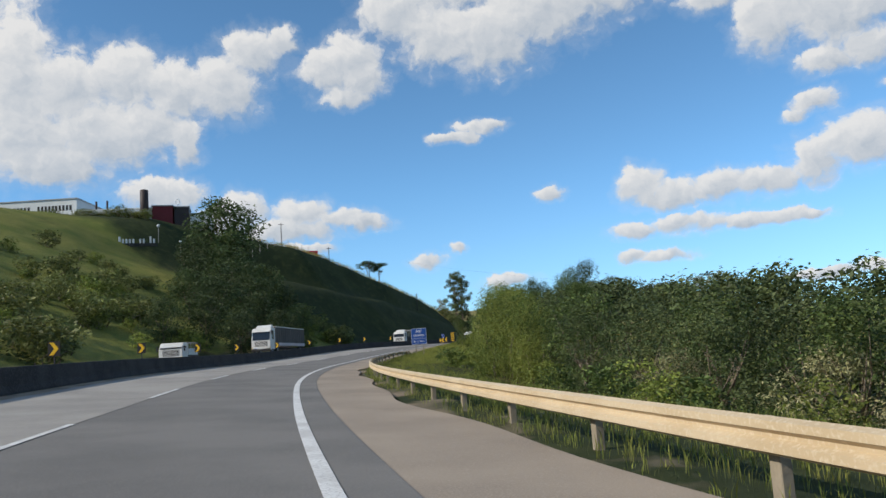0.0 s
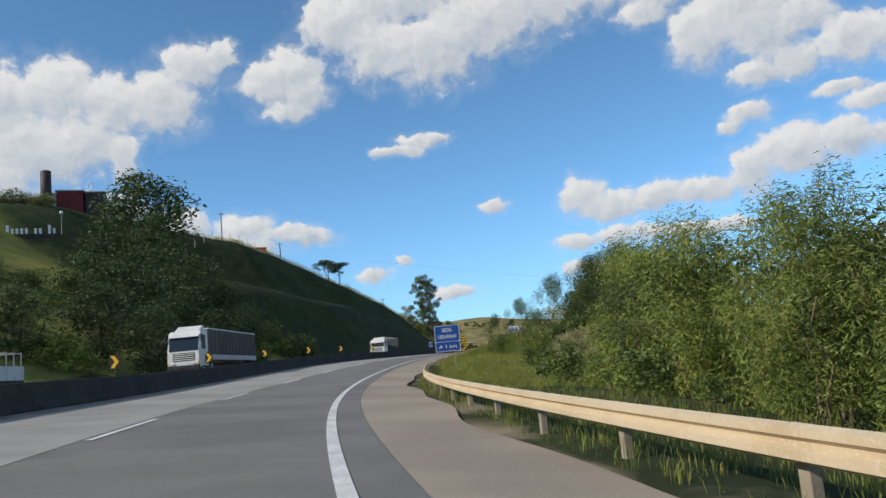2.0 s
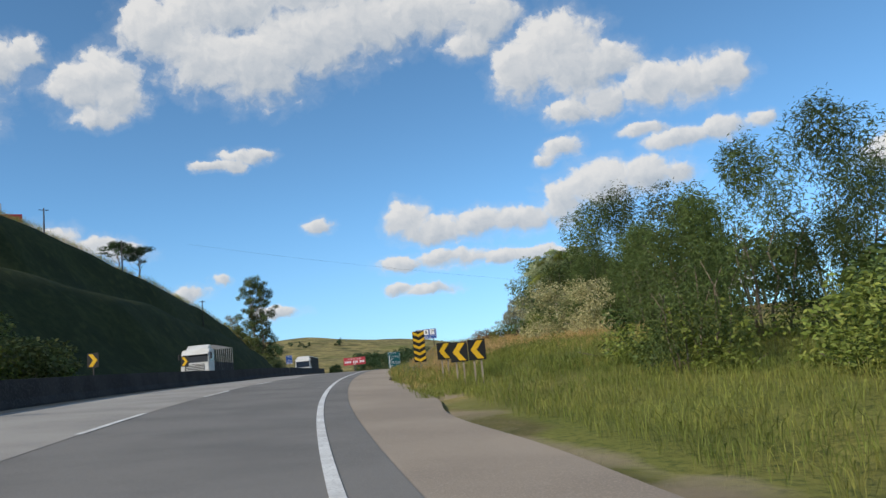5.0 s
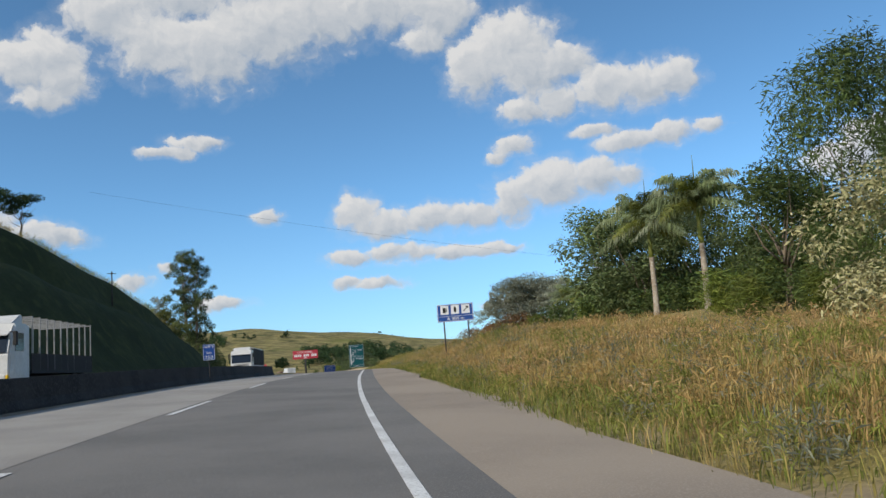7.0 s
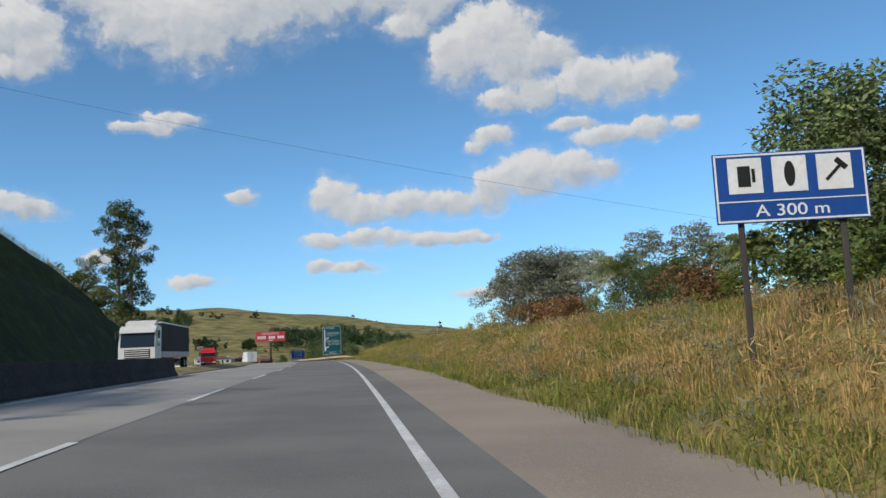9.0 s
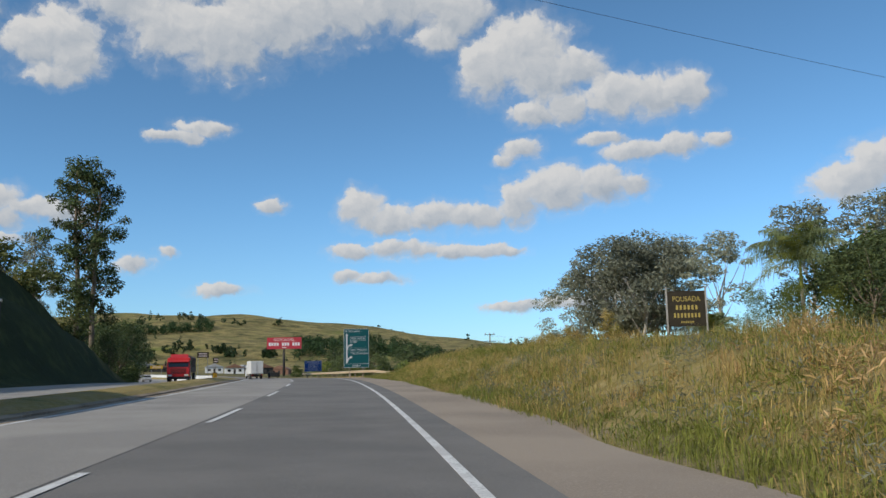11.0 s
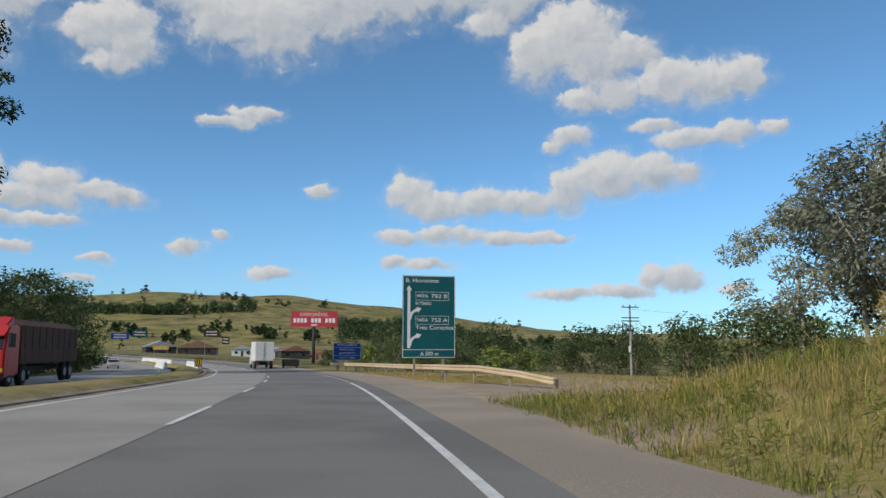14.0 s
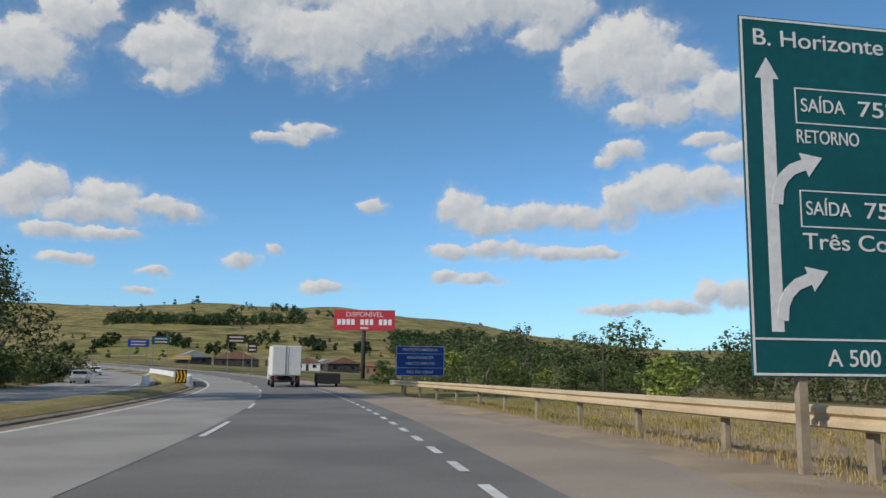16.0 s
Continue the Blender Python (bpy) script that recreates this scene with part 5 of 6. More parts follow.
hazard("chevron_board", "square black chevron board leaning on two posts", -0.16, 124.6, 3.55, -18, 0.60, 0.68, 1, False)
hazard("chevron_board", "bright chevron board on a pale post beyond the others", 0.70, 129.2, 3.75, -8, 0.58, 0.68, 1, False)


# ---- poles and wires ----
def timber_pole(x, y, tall, label, arms=1, base=None, r=0.15):
    g = height(x, y) if base is None else base
    t = thing("utility_pole", pose(x, y, g, 0, 0, 20), label, "utility pole")
    bm = bmesh.new()
    tube(bm, [(0, 0, -0.5), (0, 0, tall)], [r, r * 0.7], 8)
    part("pole", bm, POLE_DARK, t, smooth=True)
    for k in range(arms):
        part("crossarm", boxes((0, 0, tall - 0.35 - k * 0.6, 1.5, 0.09, 0.11)), POLE_DARK, t)
    return t


def service_pole(x, y, tall):
    t = thing("utility_pole", pose(x, y, height(x, y), 0, 0, -10), "concrete utility pole with crossarms, fuses and a meter box", "utility pole")
    part("pole", boxes((0, 0, tall / 2 - 0.3, 0.22, 0.18, tall + 0.6), bevel=0.02), POLE_CONCRETE, t)
    for z, w in ((tall - 0.25, 2.2), (tall - 1.55, 2.3), (tall - 1.95, 2.3)):
        part("crossarm", boxes((0, -0.12, z, w, 0.10, 0.12)), POLE_DARK, t)
    for k in range(3):
        bm = bmesh.new()
        tube(bm, [(-0.9 + k * 0.8, -0.12, tall - 0.2), (-0.9 + k * 0.8, -0.12, tall + 0.12)], [0.09, 0.05], 8)
        part("insulator", bm, POLE_CONCRETE, t)
        bm = bmesh.new()
        tube(bm, [(-1.0 + k * 0.5, -0.2, tall - 3.0), (-1.1 + k * 0.5, -0.3, tall - 2.3)], [0.07, 0.07], 8)
        part("fuse", bm, CHASSIS, t)
    part("crossarm", boxes((-0.4, -0.12, tall - 3.1, 1.7, 0.10, 0.12)), POLE_DARK, t)
    bm = bmesh.new()
    tube(bm, [(0, -0.32, tall - 4.2), (0, -0.32, tall - 3.4)], [0.24, 0.24], 12)
    part("transformer", bm, STEEL, t)
    part("meter_box", boxes((-0.16, -0.14, tall - 5.4, 0.28, 0.18, 0.8), bevel=0.02), WHITE_SHEET, t)
    return t


def wire(points, sag, r=0.012, label="thin dark overhead cable between poles"):
    bm = bmesh.new()
    a, b = Vector(points[0]), Vector(points[1])
    path = [a.lerp(b, k / 16) - Vector((0, 0, sag * 4 * (k / 16) * (1 - k / 16))) for k in range(17)]
    tube(bm, path, [r] * 17, 5)
    return tagged(mesh_object("overhead_cable", bm, WIRE), label, "cable")


timber_pole(-44.6, 229.2, 7.7, "dark timber utility pole on the hill crest", base=35.2)
timber_pole(-33.0, 243.6, 6.5, "dark timber utility pole on the hill crest", base=30.5)
timber_pole(-22.5, 262.0, 6.0, "dark timber utility pole on the hill crest")
timber_pole(-8.0, 285.0, 6.0, "dark timber utility pole on the hill crest")
service_pole(81.5, 364.1, 8.6)
timber_pole(52.5, 352.0, 3.0, "slim pole beside the turn-out", arms=0, r=0.06)
wire(((-10, 262, 33.0), (95, 240, 14.0)), 1.2, 0.011)
wire(((52.5, 352, 6.2), (-20, 420, 13)), 1.5)
wire(((81.5, 364.1, 10.5), (160, 372, 10.0)), 1.0)


# ---- vehicles ----
def wheel(parent, x, y, r=0.5, w=0.28):
    bm = bmesh.new()
    tube(bm, [(x - w / 2, y, r), (x - w / 2 + 0.04, y, r), (x + w / 2 - 0.04, y, r), (x + w / 2, y, r)], [r * 0.86, r, r, r * 0.86], 16)
    tyre = part("wheel", bm, RUBBER, parent)
    bm = bmesh.new()
    tube(bm, [(x - w / 2 - 0.01, y, r), (x + w / 2 + 0.01, y, r)], [r * 0.5, r * 0.5], 12)
    part("rim", bm, STEEL, tyre)


def lorry(m, label, paint, load, length, cab_h=2.9, load_h=2.6, width=2.5, cab_len=1.9, load_kind="box"):
    """A lorry heading along local -y, standing on z = 0."""
    t = thing("lorry", m, label, "lorry")
    y0 = -length / 2
    def slab(outline, half):
        """An outline in y, z carried across the cab."""
        bm = prism(bmesh.new(), outline, -half, half)
        for v in bm.verts:
            v.co = Vector((v.co.y, v.co.x, v.co.z))
        bmesh.ops.recalc_face_normals(bm, faces=bm.faces)
        return bm

    back, belt_z, brow = y0 + cab_len, 1.72, cab_h - 0.32
    bm = slab([(y0 + 0.02, 0.42), (y0 - 0.03, 0.95), (y0, belt_z), (y0 + 0.30, brow), (y0 + 0.55, cab_h), (back - 0.1, cab_h + 0.04), (back, cab_h - 0.1), (back, 0.55)], width / 2)
    bmesh.ops.bevel(bm, geom=bm.edges[:], offset=0.075, segments=2, affect="EDGES")
    cab = part("cab", bm, paint, t)
    part("windscreen", slab([(y0 - 0.025, belt_z + 0.02), (y0 + 0.27, brow - 0.02), (y0 + 0.33, brow - 0.02), (y0 + 0.04, belt_z + 0.02)], width / 2 - 0.14), DARK_GLASS, cab)
    part("sun_visor", slab([(y0 + 0.02, brow - 0.14), (y0 + 0.30, brow + 0.02), (y0 + 0.30, brow - 0.03), (y0 + 0.03, brow - 0.18)], width / 2 - 0.10), paint, cab)
    if cab_h > 2.6:
        bm = slab([(y0 + 0.75, cab_h - 0.02), (back - 0.25, cab_h + 0.42), (back - 0.08, cab_h + 0.42), (back - 0.08, cab_h - 0.02)], width / 2 - 0.25)
        bmesh.ops.bevel(bm, geom=bm.edges[:], offset=0.05, segments=2, affect="EDGES")
        part("roof_deflector", bm, paint, cab)
    for sx in (-1, 1):
        part("side_window", boxes((sx * (width / 2 - 0.01), y0 + 0.88, (belt_z + brow) / 2 + 0.02, 0.05, 0.82, brow - belt_z - 0.12), bevel=0.02), DARK_GLASS, cab)
        part("door", boxes((sx * (width / 2 + 0.004), y0 + 0.88, 1.28, 0.02, 0.98, 0.80), bevel=0.008), paint, cab)
        part("headlight", boxes((sx * (width / 2 - 0.36), y0 - 0.04, 0.80, 0.44, 0.08, 0.19), bevel=0.03), LAMP_GLASS, cab)
        part("indicator", boxes((sx * (width / 2 - 0.10), y0 - 0.01, 0.80, 0.10, 0.10, 0.17), bevel=0.02), YELLOW_SHEET, cab)
        part("mirror", boxes((sx * (width / 2 + 0.16), y0 + 0.12, brow - 0.30, 0.16, 0.14, 0.55), bevel=0.03), CHASSIS, cab)
        part("mirror_arm", boxes((sx * (width / 2 + 0.06), y0 + 0.18, brow - 0.05, 0.22, 0.04, 0.04)), CHASSIS, cab)
        part("step", boxes((sx * (width / 2 - 0.04), y0 + 0.80, 0.52, 0.10, 0.60, 0.12), bevel=0.02), CHASSIS, cab)
    part("grille", boxes((0, y0 - 0.035, 1.28, width * 0.66, 0.05, 0.60), bevel=0.02), CHASSIS, cab)
    for j in range(4):
        part("grille_bar", boxes((0, y0 - 0.066, 1.07 + j * 0.14, width * 0.64, 0.02, 0.055), bevel=0.006), paint, cab)
    part("bumper", boxes((0, y0 - 0.05, 0.50, width - 0.04, 0.20, 0.30), bevel=0.05), paint if load_kind == "box" else CHASSIS, cab)
    part("chassis", boxes((0, 0.3, 0.75, width * 0.4, length - 1.2, 0.25)), CHASSIS, t)
    ly0, ly1 = y0 + cab_len + 0.2, length / 2
    bed = 1.05
    lm, ll = (ly0 + ly1) / 2, ly1 - ly0
    if load_kind == "box":
        part("cargo_box", boxes((0, lm, bed + load_h / 2, width, ll, load_h), bevel=0.03), load, t)
        for sx in (-1, 1):
            part("rear_door", boxes((sx * width / 4, ly1 + 0.015, bed + load_h / 2, width / 2 - 0.1, 0.03, load_h - 0.18), bevel=0.01), load, t)
            part("door_rod", boxes((sx * 0.12, ly1 + 0.04, bed + load_h / 2, 0.03, 0.03, load_h - 0.2)), STEEL, t)
            part("tail_lamp", boxes((sx * (width / 2 - 0.25), ly1 + 0.02, 0.8, 0.3, 0.05, 0.12)), LAMP_RED, t)
        part("rear_bumper", boxes((0, ly1 - 0.05, 0.55, width - 0.2, 0.08, 0.14)), CHASSIS, t)
    elif load_kind == "curtain":
        part("trailer_body", boxes((0, lm, bed + load_h / 2, width, ll, load_h), bevel=0.03), load, t, "dusty grey-brown curtain sides")
        part("lower_panel", boxes((0, lm, bed + 0.16, width + 0.03, ll + 0.03, 0.40), bevel=0.01), PINK_PRINT, t, "pale lower side panel")
        part("top_rail", boxes((0, lm, bed + load_h + 0.02, width + 0.03, ll + 0.03, 0.09), bevel=0.01), TRUCK_WHITE, t)
        for q in np.arange(ly0 + 0.6, ly1 - 0.2, 0.9):
            for sx in (-1, 1):
                part("curtain_strap", boxes((sx * (width / 2 + 0.012), q, bed + load_h * 0.55, 0.016, 0.06, load_h * 0.8)), CHASSIS, t)
    elif load_kind == "tarp":
        bm = bmesh.new()
        prism(bm, [(-width / 2, bed), (width / 2, bed), (width / 2, bed + load_h * 0.85), (width / 4, bed + load_h), (-width / 4, bed + load_h), (-width / 2, bed + load_h * 0.85)], ly0, ly1)
        part("load_cover", bm, load, t)
        for q in np.arange(ly0 + 0.5, ly1 - 0.2, 1.1):
            part("lashing_strap", boxes((-width / 2 - 0.012, q, bed + load_h * 0.45, 0.02, 0.07, load_h * 0.8), (width / 2 + 0.012, q, bed + load_h * 0.45, 0.02, 0.07, load_h * 0.8)), CHASSIS, t)
        part("side_board", boxes((0, lm, bed + 0.35, width + 0.04, ll, 0.62), bevel=0.01), PINK_PRINT if paint is TRUCK_WHITE else CARGO_BROWN, t)
    else:
        part("load_bed", boxes((0, lm, bed - 0.05, width, ll, 0.12)), CHASSIS, t)
        for sx in (-1, 1):
            part("side_board", boxes((sx * (width / 2 - 0.03), lm, bed + 0.35, 0.05, ll, 0.7)), load, t)
        part("tail_board", boxes((0, ly1, bed + 0.35, width, 0.05, 0.7)), load, t)
        for q in np.arange(ly0 + 0.1, ly1, 0.8):
            part("hoop", boxes((0, q, bed + load_h, width, 0.05, 0.05), (-width / 2 + 0.03, q, bed + load_h / 2, 0.05, 0.05, load_h), (width / 2 - 0.03, q, bed + load_h / 2, 0.05, 0.05, load_h)), STEEL, t)
    axles = [y0 + 0.8, ly1 - 1.2] + ([ly1 - 2.3] if length > 7 else []) + ([ly0 + 0.6] if length > 11 else [])
    for yy in axles:
        for sx in (-1, 1):
            wheel(t, sx * (width / 2 - 0.16), yy)
    return t


def on_road(s, n, turn=0.0, scale=1.0, up=0.0):
    p = spot(s, n, up)
    return Matrix.LocRotScale(p, Euler((0, 0, radians(heading(s) + turn))), (scale, scale, scale))


# oncoming lorries behind the barrier face the viewer; the van body ahead drives away
lorry(on_road(72, -14.0, 0, 0.82), "small white dropside lorry on the opposite carriageway", TRUCK_WHITE, TRUCK_WHITE, 5.6, cab_h=2.35, load_h=1.35, load_kind="frame")
lorry(on_road(107.5, -14.6, 0), "white lorry with a long dark curtain-sided trailer", TRUCK_WHITE, CURTAIN, 15.0, cab_h=3.25, load_h=2.35, load_kind="curtain")
lorry(on_road(176, -14.5, 0), "white lorry with an empty caged load bed", TRUCK_WHITE, CARGO, 9.5, cab_h=2.9, load_h=2.2, load_kind="frame")
lorry(on_road(244, -14.4, 0), "white flat-fronted lorry pulling a dark covered trailer", TRUCK_WHITE, CARGO, 14.0, cab_h=3.2, load_h=2.4, load_kind="curtain")
lorry(on_road(326, -16.6, 0), "red lorry with a brown tarpaulin load", TRUCK_RED, CARGO_BROWN, 12.0, cab_h=2.8, load_h=2.1, load_kind="tarp")
lorry(on_road(398, -2.0, 180), "white box lorry seen from its rear doors", TRUCK_WHITE, WHITE_WALL, 8.0, cab_h=2.7, load_h=2.6, load_kind="box")


def car(m, paint, label):
    t = thing("car", m, label, "car")
    bm = bmesh.new()
    prism(bm, [(-2.0, 0.3), (2.0, 0.3), (2.1, 0.65), (1.7, 0.88), (0.9, 0.95), (0.35, 1.42), (-1.0, 1.45), (-1.6, 0.98), (-2.05, 0.9), (-2.1, 0.5)], -0.85, 0.85)
    bmesh.ops.rotate(bm, cent=(0, 0, 0), matrix=Matrix.Rotation(radians(-90), 3, "Z"), verts=bm.verts)
    bmesh.ops.bevel(bm, geom=bm.edges[:], offset=0.06, segments=2, affect="EDGES")
    body = part("body", bm, paint, t, smooth=False)
    part("windscreen", boxes((0, -0.72, 1.18, 1.4, 0.3, 0.32), bevel=0.05), DARK_GLASS, body)
    for sx in (-1, 1):
        part("side_window", boxes((sx * 0.84, 0.3, 1.2, 0.06, 1.4, 0.3), bevel=0.02), DARK_GLASS, body)
        part("headlight", boxes((sx * 0.6, -2.05, 0.68, 0.36, 0.1, 0.14), bevel=0.03), LAMP_GLASS, body)
        for yy in (-1.3, 1.3):
            wheel(t, sx * 0.75, yy, 0.31, 0.2)
    return t


car(on_road(470, -21, 0), TRUCK_WHITE, "white car coming along the opposite carriageway")
car(on_road(420, -22, 0), CAR_SILVER, "silver car coming along the opposite carriageway")

# ---- the coffee plant on the hill ----
def factory():
    g = 41.2
    def block(name, label, x, y, turn, w, d, h, wall, roof, zoff=0.0):
        t = thing(name, pose(x, y, g + zoff, 0, 0, turn), label, "building")
        part("wall", boxes((0, d / 2, h / 2 - 3, w, d, h + 6), bevel=0.03), wall, t)
        part("roof", boxes((0, d / 2, h + 0.12, w + 0.5, d + 0.5, 0.25)), roof, t)
        return t
    w1 = block("warehouse", "long white metal warehouse with dark painted lettering", -114, 214, 0, 34, 22, 9.4, WHITE_WALL, GREY_ROOF)
    for k, (px, bw) in enumerate(((2.0, 6.0), (8.6, 6.0), (13.4, 6.0))):
        for j in range(5):
            bars(w1, px + (j - 2) * 0.98, 7.0, 0.62, 1.5, BLACK_SHEET, y=-0.03, name="letter_bar")
    w2 = block("factory_hall", "low white factory hall with an eaves band and dark windows", -87, 214, 6, 20, 20, 5.6, WHITE_WALL, WHITE_WALL)
    for k in range(4):
        part("window", boxes((-7.5 + k * 5, -0.02, 2.6, 3.2, 0.1, 1.4)), DARK_GLASS, w2)
    part("canopy", boxes((0, -1.6, 4.2, 20, 3.4, 0.3)), WHITE_WALL, w2)
    block("roastery", "maroon roastery block with a flat roof", -74.4, 216, 14, 5.4, 9, 6.2, MAROON, GREY_ROOF)
    block("office_block", "dark grey office block beside the roastery", -69.6, 217.5, 14, 3.8, 8, 5.9, SILO, GREY_ROOF)
    block("side_hall", "white side hall with a pitched end", -65.0, 219, 12, 5.4, 10, 4.0, WHITE_WALL, GREY_ROOF)
    t = thing("silo", pose(-78.6, 214.0, g + 5.4), "dark brown steel silo above the roof", "silo")
    bm = bmesh.new()
    tube(bm, [(0, 0, -4), (0, 0, 5.0), (0, 0, 5.2)], [1.1, 1.1, 0.8], 20)
    part("drum", bm, SILO, t, smooth=True)
    t = thing("roof_ornament", pose(-71.0, 218.5, g + 6.0), "pale open emblem standing on the office roof", "emblem")
    bm = bmesh.new()
    for k in range(12):
        a, b = k * math.pi / 6, (k + 1) * math.pi / 6
        tube(bm, [(0.55 * math.cos(a), 0, 1.7 + 0.8 * math.sin(a)), (0.55 * math.cos(b), 0, 1.7 + 0.8 * math.sin(b))], [0.13, 0.13], 6)
    tube(bm, [(-0.4, 0, 0), (0, 0, 1.0)], [0.12, 0.12], 6)
    tube(bm, [(0.4, 0, 0), (0, 0, 1.0)], [0.12, 0.12], 6)
    part("emblem", bm, WHITE_SHEET, t)
    for px in (-92.5, -89.5):
        t = thing("chimney", pose(px, 216, g + 4), "thin dark factory chimney", "chimney")
        bm = bmesh.new()
        tube(bm, [(0, 0, 0), (0, 0, 4.6)], [0.3, 0.3], 8)
        part("flue", bm, SILO, t)
    # lawn lettering
    t = thing("lawn_sign", pose(-74.0, 191, height(-74.0, 191), 0, 0, 20), "row of white standing letters on the lawn, too small to read", "sign")
    for j in range(16):
        if j not in (4, 10, 13):
            hgt = 1.7 if j in (0, 5, 14) else 1.1
            part("letter_bar", boxes((-6.0 + j * 0.78, 0, 0.6 + hgt / 2, 0.45, 0.15, hgt), bevel=0.04), WHITE_SHEET, t)
    part("plinth", boxes((0, 0.1, 0.25, 13, 0.4, 0.8)), CONCRETE, t)
    for q in (-70, -64.5):
        t = thing("garden_lamp", pose(q, 200, height(q, 200)), "white globe garden lamp on a thin post", "lamp post")
        bm = bmesh.new()
        tube(bm, [(0, 0, -0.3), (0, 0, 4.0)], [0.06, 0.05], 8)
        part("post", bm, STEEL, t)
        bm = bmesh.new()
        bmesh.ops.create_icosphere(bm, subdivisions=2, radius=0.38, matrix=Matrix.Translation((0, 0, 4.3)))
        part("globe", bm, WHITE_SHEET, t, smooth=True)


factory()
# open red portal frame on the crest
t = thing("red_portal", pose(-39.5, 246.0, height(-39.5, 246) - 0.3, 0, 0, 12), "red painted rectangular entrance frame on the crest", "gateway")
zt = 36.6 - height(-39.5, 246) + 0.3
part("side_pillar", boxes((2.3, 0, zt / 2, 0.8, 0.9, zt), bevel=0.02), RED_BOARD, t)
part("side_pillar", boxes((-2.6, 0, zt / 2, 0.8, 0.9, zt), bevel=0.02), RED_BOARD, t)
part("lintel", boxes((-0.15, 0, zt - 0.42, 5.7, 0.92, 0.85), bevel=0.02), RED_BOARD, t)

# security fence along the crest
fence = thing("crest_fence", Matrix.Identity(4), "grey wire fence with leaning concrete posts on the crest", "fence")
for k in range(14):
    x, y = -58 + k * 1.5, 205 + k * 2.6
    g = height(x, y)
    part("post", boxes((x, y, g + 0.9, 0.12, 0.12, 2.6)), POLE_CONCRETE, fence)


# ---- planting, near to far ----
rng = np.random.default_rng(5)


def sn(s, n):
    p = spot(s, n)
    return p.x, p.y


def to_top(grove, x, y, top, tall, turn, group=""):
    """Plants a tree whose crown ends at a given height."""
    k = min(max((top - height(x, y)) / tall, 0.25), 1.6)
    return grove.plant(x, y, k, turn, group=group)


# the wood right of the first curve stands lower than the road, its tops rising with distance
for i in range(52):
    s, n = rng.uniform(-25, 128), rng.uniform(21, 48)
    x, y = sn(s, n)
    to_top(WOOD_BACK, x, y, min((1.3 + 0.082 * math.hypot(x, y)) * rng.uniform(0.86, 1.08), 7.4 + rng.uniform(0, 0.8) if n < 36 else 9.5), 9.6, rng.uniform(0, 6), "woodland beside the road")
for i in range(24):
    s, n = -20 + i * 4.4, rng.uniform(13.5, 18.5)
    x, y = sn(s, n)
    g, h = ((WOOD_A, 9.6) if i % 3 else (WOOD_B, 8.1))
    to_top(g, x, y, (1.0 + 0.075 * math.hypot(x, y)) * rng.uniform(0.85, 1.05), h, rng.uniform(0, 6), "woodland beside the road")
for s, n, top in ((50, 14.0, 4.6), (55, 13.2, 5.6), (60, 13, 6.2), (65, 15, 6.4), (71, 14.5, 7.0), (77, 16, 7.5), (83, 16, 7.8), (89, 17.0, 8.3)):
    x, y = sn(s, n)
    to_top(FEATHER, x, y, top, 8.7, s, "bamboo along the verge")
for x, y, top in ((3.0, 116, 6.6), (6.0, 119, 8.2), (10.0, 121.5, 10.6), (14.5, 122.0, 12.4), (18.5, 119, 12.0), (22.0, 116, 9.0), (26, 121, 9.0), (13.0, 119.0, 9.2), (17.5, 118.0, 9.6), (21.0, 121.5, 11.6)):
    to_top(FEATHER2, x, y, top, 9.4, x * 3, "bamboo along the verge")
for s, n, top in ((95, 18.5, 9.2), (101, 19.5, 8.8), (107, 20, 8.6)):
    x, y = sn(s, n)
    to_top(FEATHER2, x, y, top, 9.4, s, "bamboo along the verge")
for x, y, top in ((9.0, 107.8, 4.3), (11.2, 106.0, 4.5), (13.6, 104.0, 4.7), (7.4, 106.0, 3.9), (9.6, 103.6, 4.2), (12.2, 101.6, 4.4), (7.2, 109.8, 3.4)):
    to_top(CREAM, x, y, top, 3.7, x)
for s, n, k in ((20, 15, 0.9), (6, 16, 1.0), (30, 15, 0.8)):
    x, y = sn(s, n)
    CREAM.plant(x, y, k, s)
for i in range(46):
    s = rng.uniform(-5, 132)
    x, y = sn(s, rng.uniform(9.5, 14.5) - 2.0 * float(smooth(s, 110, 132)))
    (BUSH if i % 2 else VERGE_BUSH).plant(x, y, rng.uniform(0.45, 0.9), rng.uniform(0, 6), group="scrub along the verge")
for x, y, k in ((6, 113.5, 1.0), (8.5, 115, 1.2), (11, 116.5, 1.4), (13, 117, 1.5), (15.5, 118, 1.5), (18, 115.5, 1.4), (20.5, 113, 1.3), (23, 111, 1.3), (10, 113, 0.8), (16, 111.5, 0.9), (21, 108, 1.0), (25, 114, 1.5)):
    (BUSH if int(x * 2) % 3 else VERGE_BUSH).plant(x, y, k, x * 5, group="scrub under the bamboo")
for x, y, top in ((16.5, 119.5, 8.0), (11.5, 119.5, 7.5), (20.5, 120.5, 9.0), (8.0, 121.5, 7.0)):
    to_top(FEATHER2, x, y, top, 9.4, x * 2, "bamboo along the verge")
# tall trees on the bank by the palms
for x, y, top in ((23, 165, 12.5), (27, 168.5, 13.0), (28, 158, 14.5), (31, 164, 14.0)):
    to_top(WOOD_B, x, y, top, 8.1, x * 2, "tall trees on the bank")
for x, y, top in ((27, 165.5, 18.0), (30.5, 166.5, 19.5), (24.5, 160, 13.0), (21, 156.5, 11.5), (24, 152, 13.5), (20.5, 147, 12.0), (21.5, 161.5, 9.0)):
    to_top(FEATHER2, x, y, top, 9.4, x * 2, "tall trees on the bank")
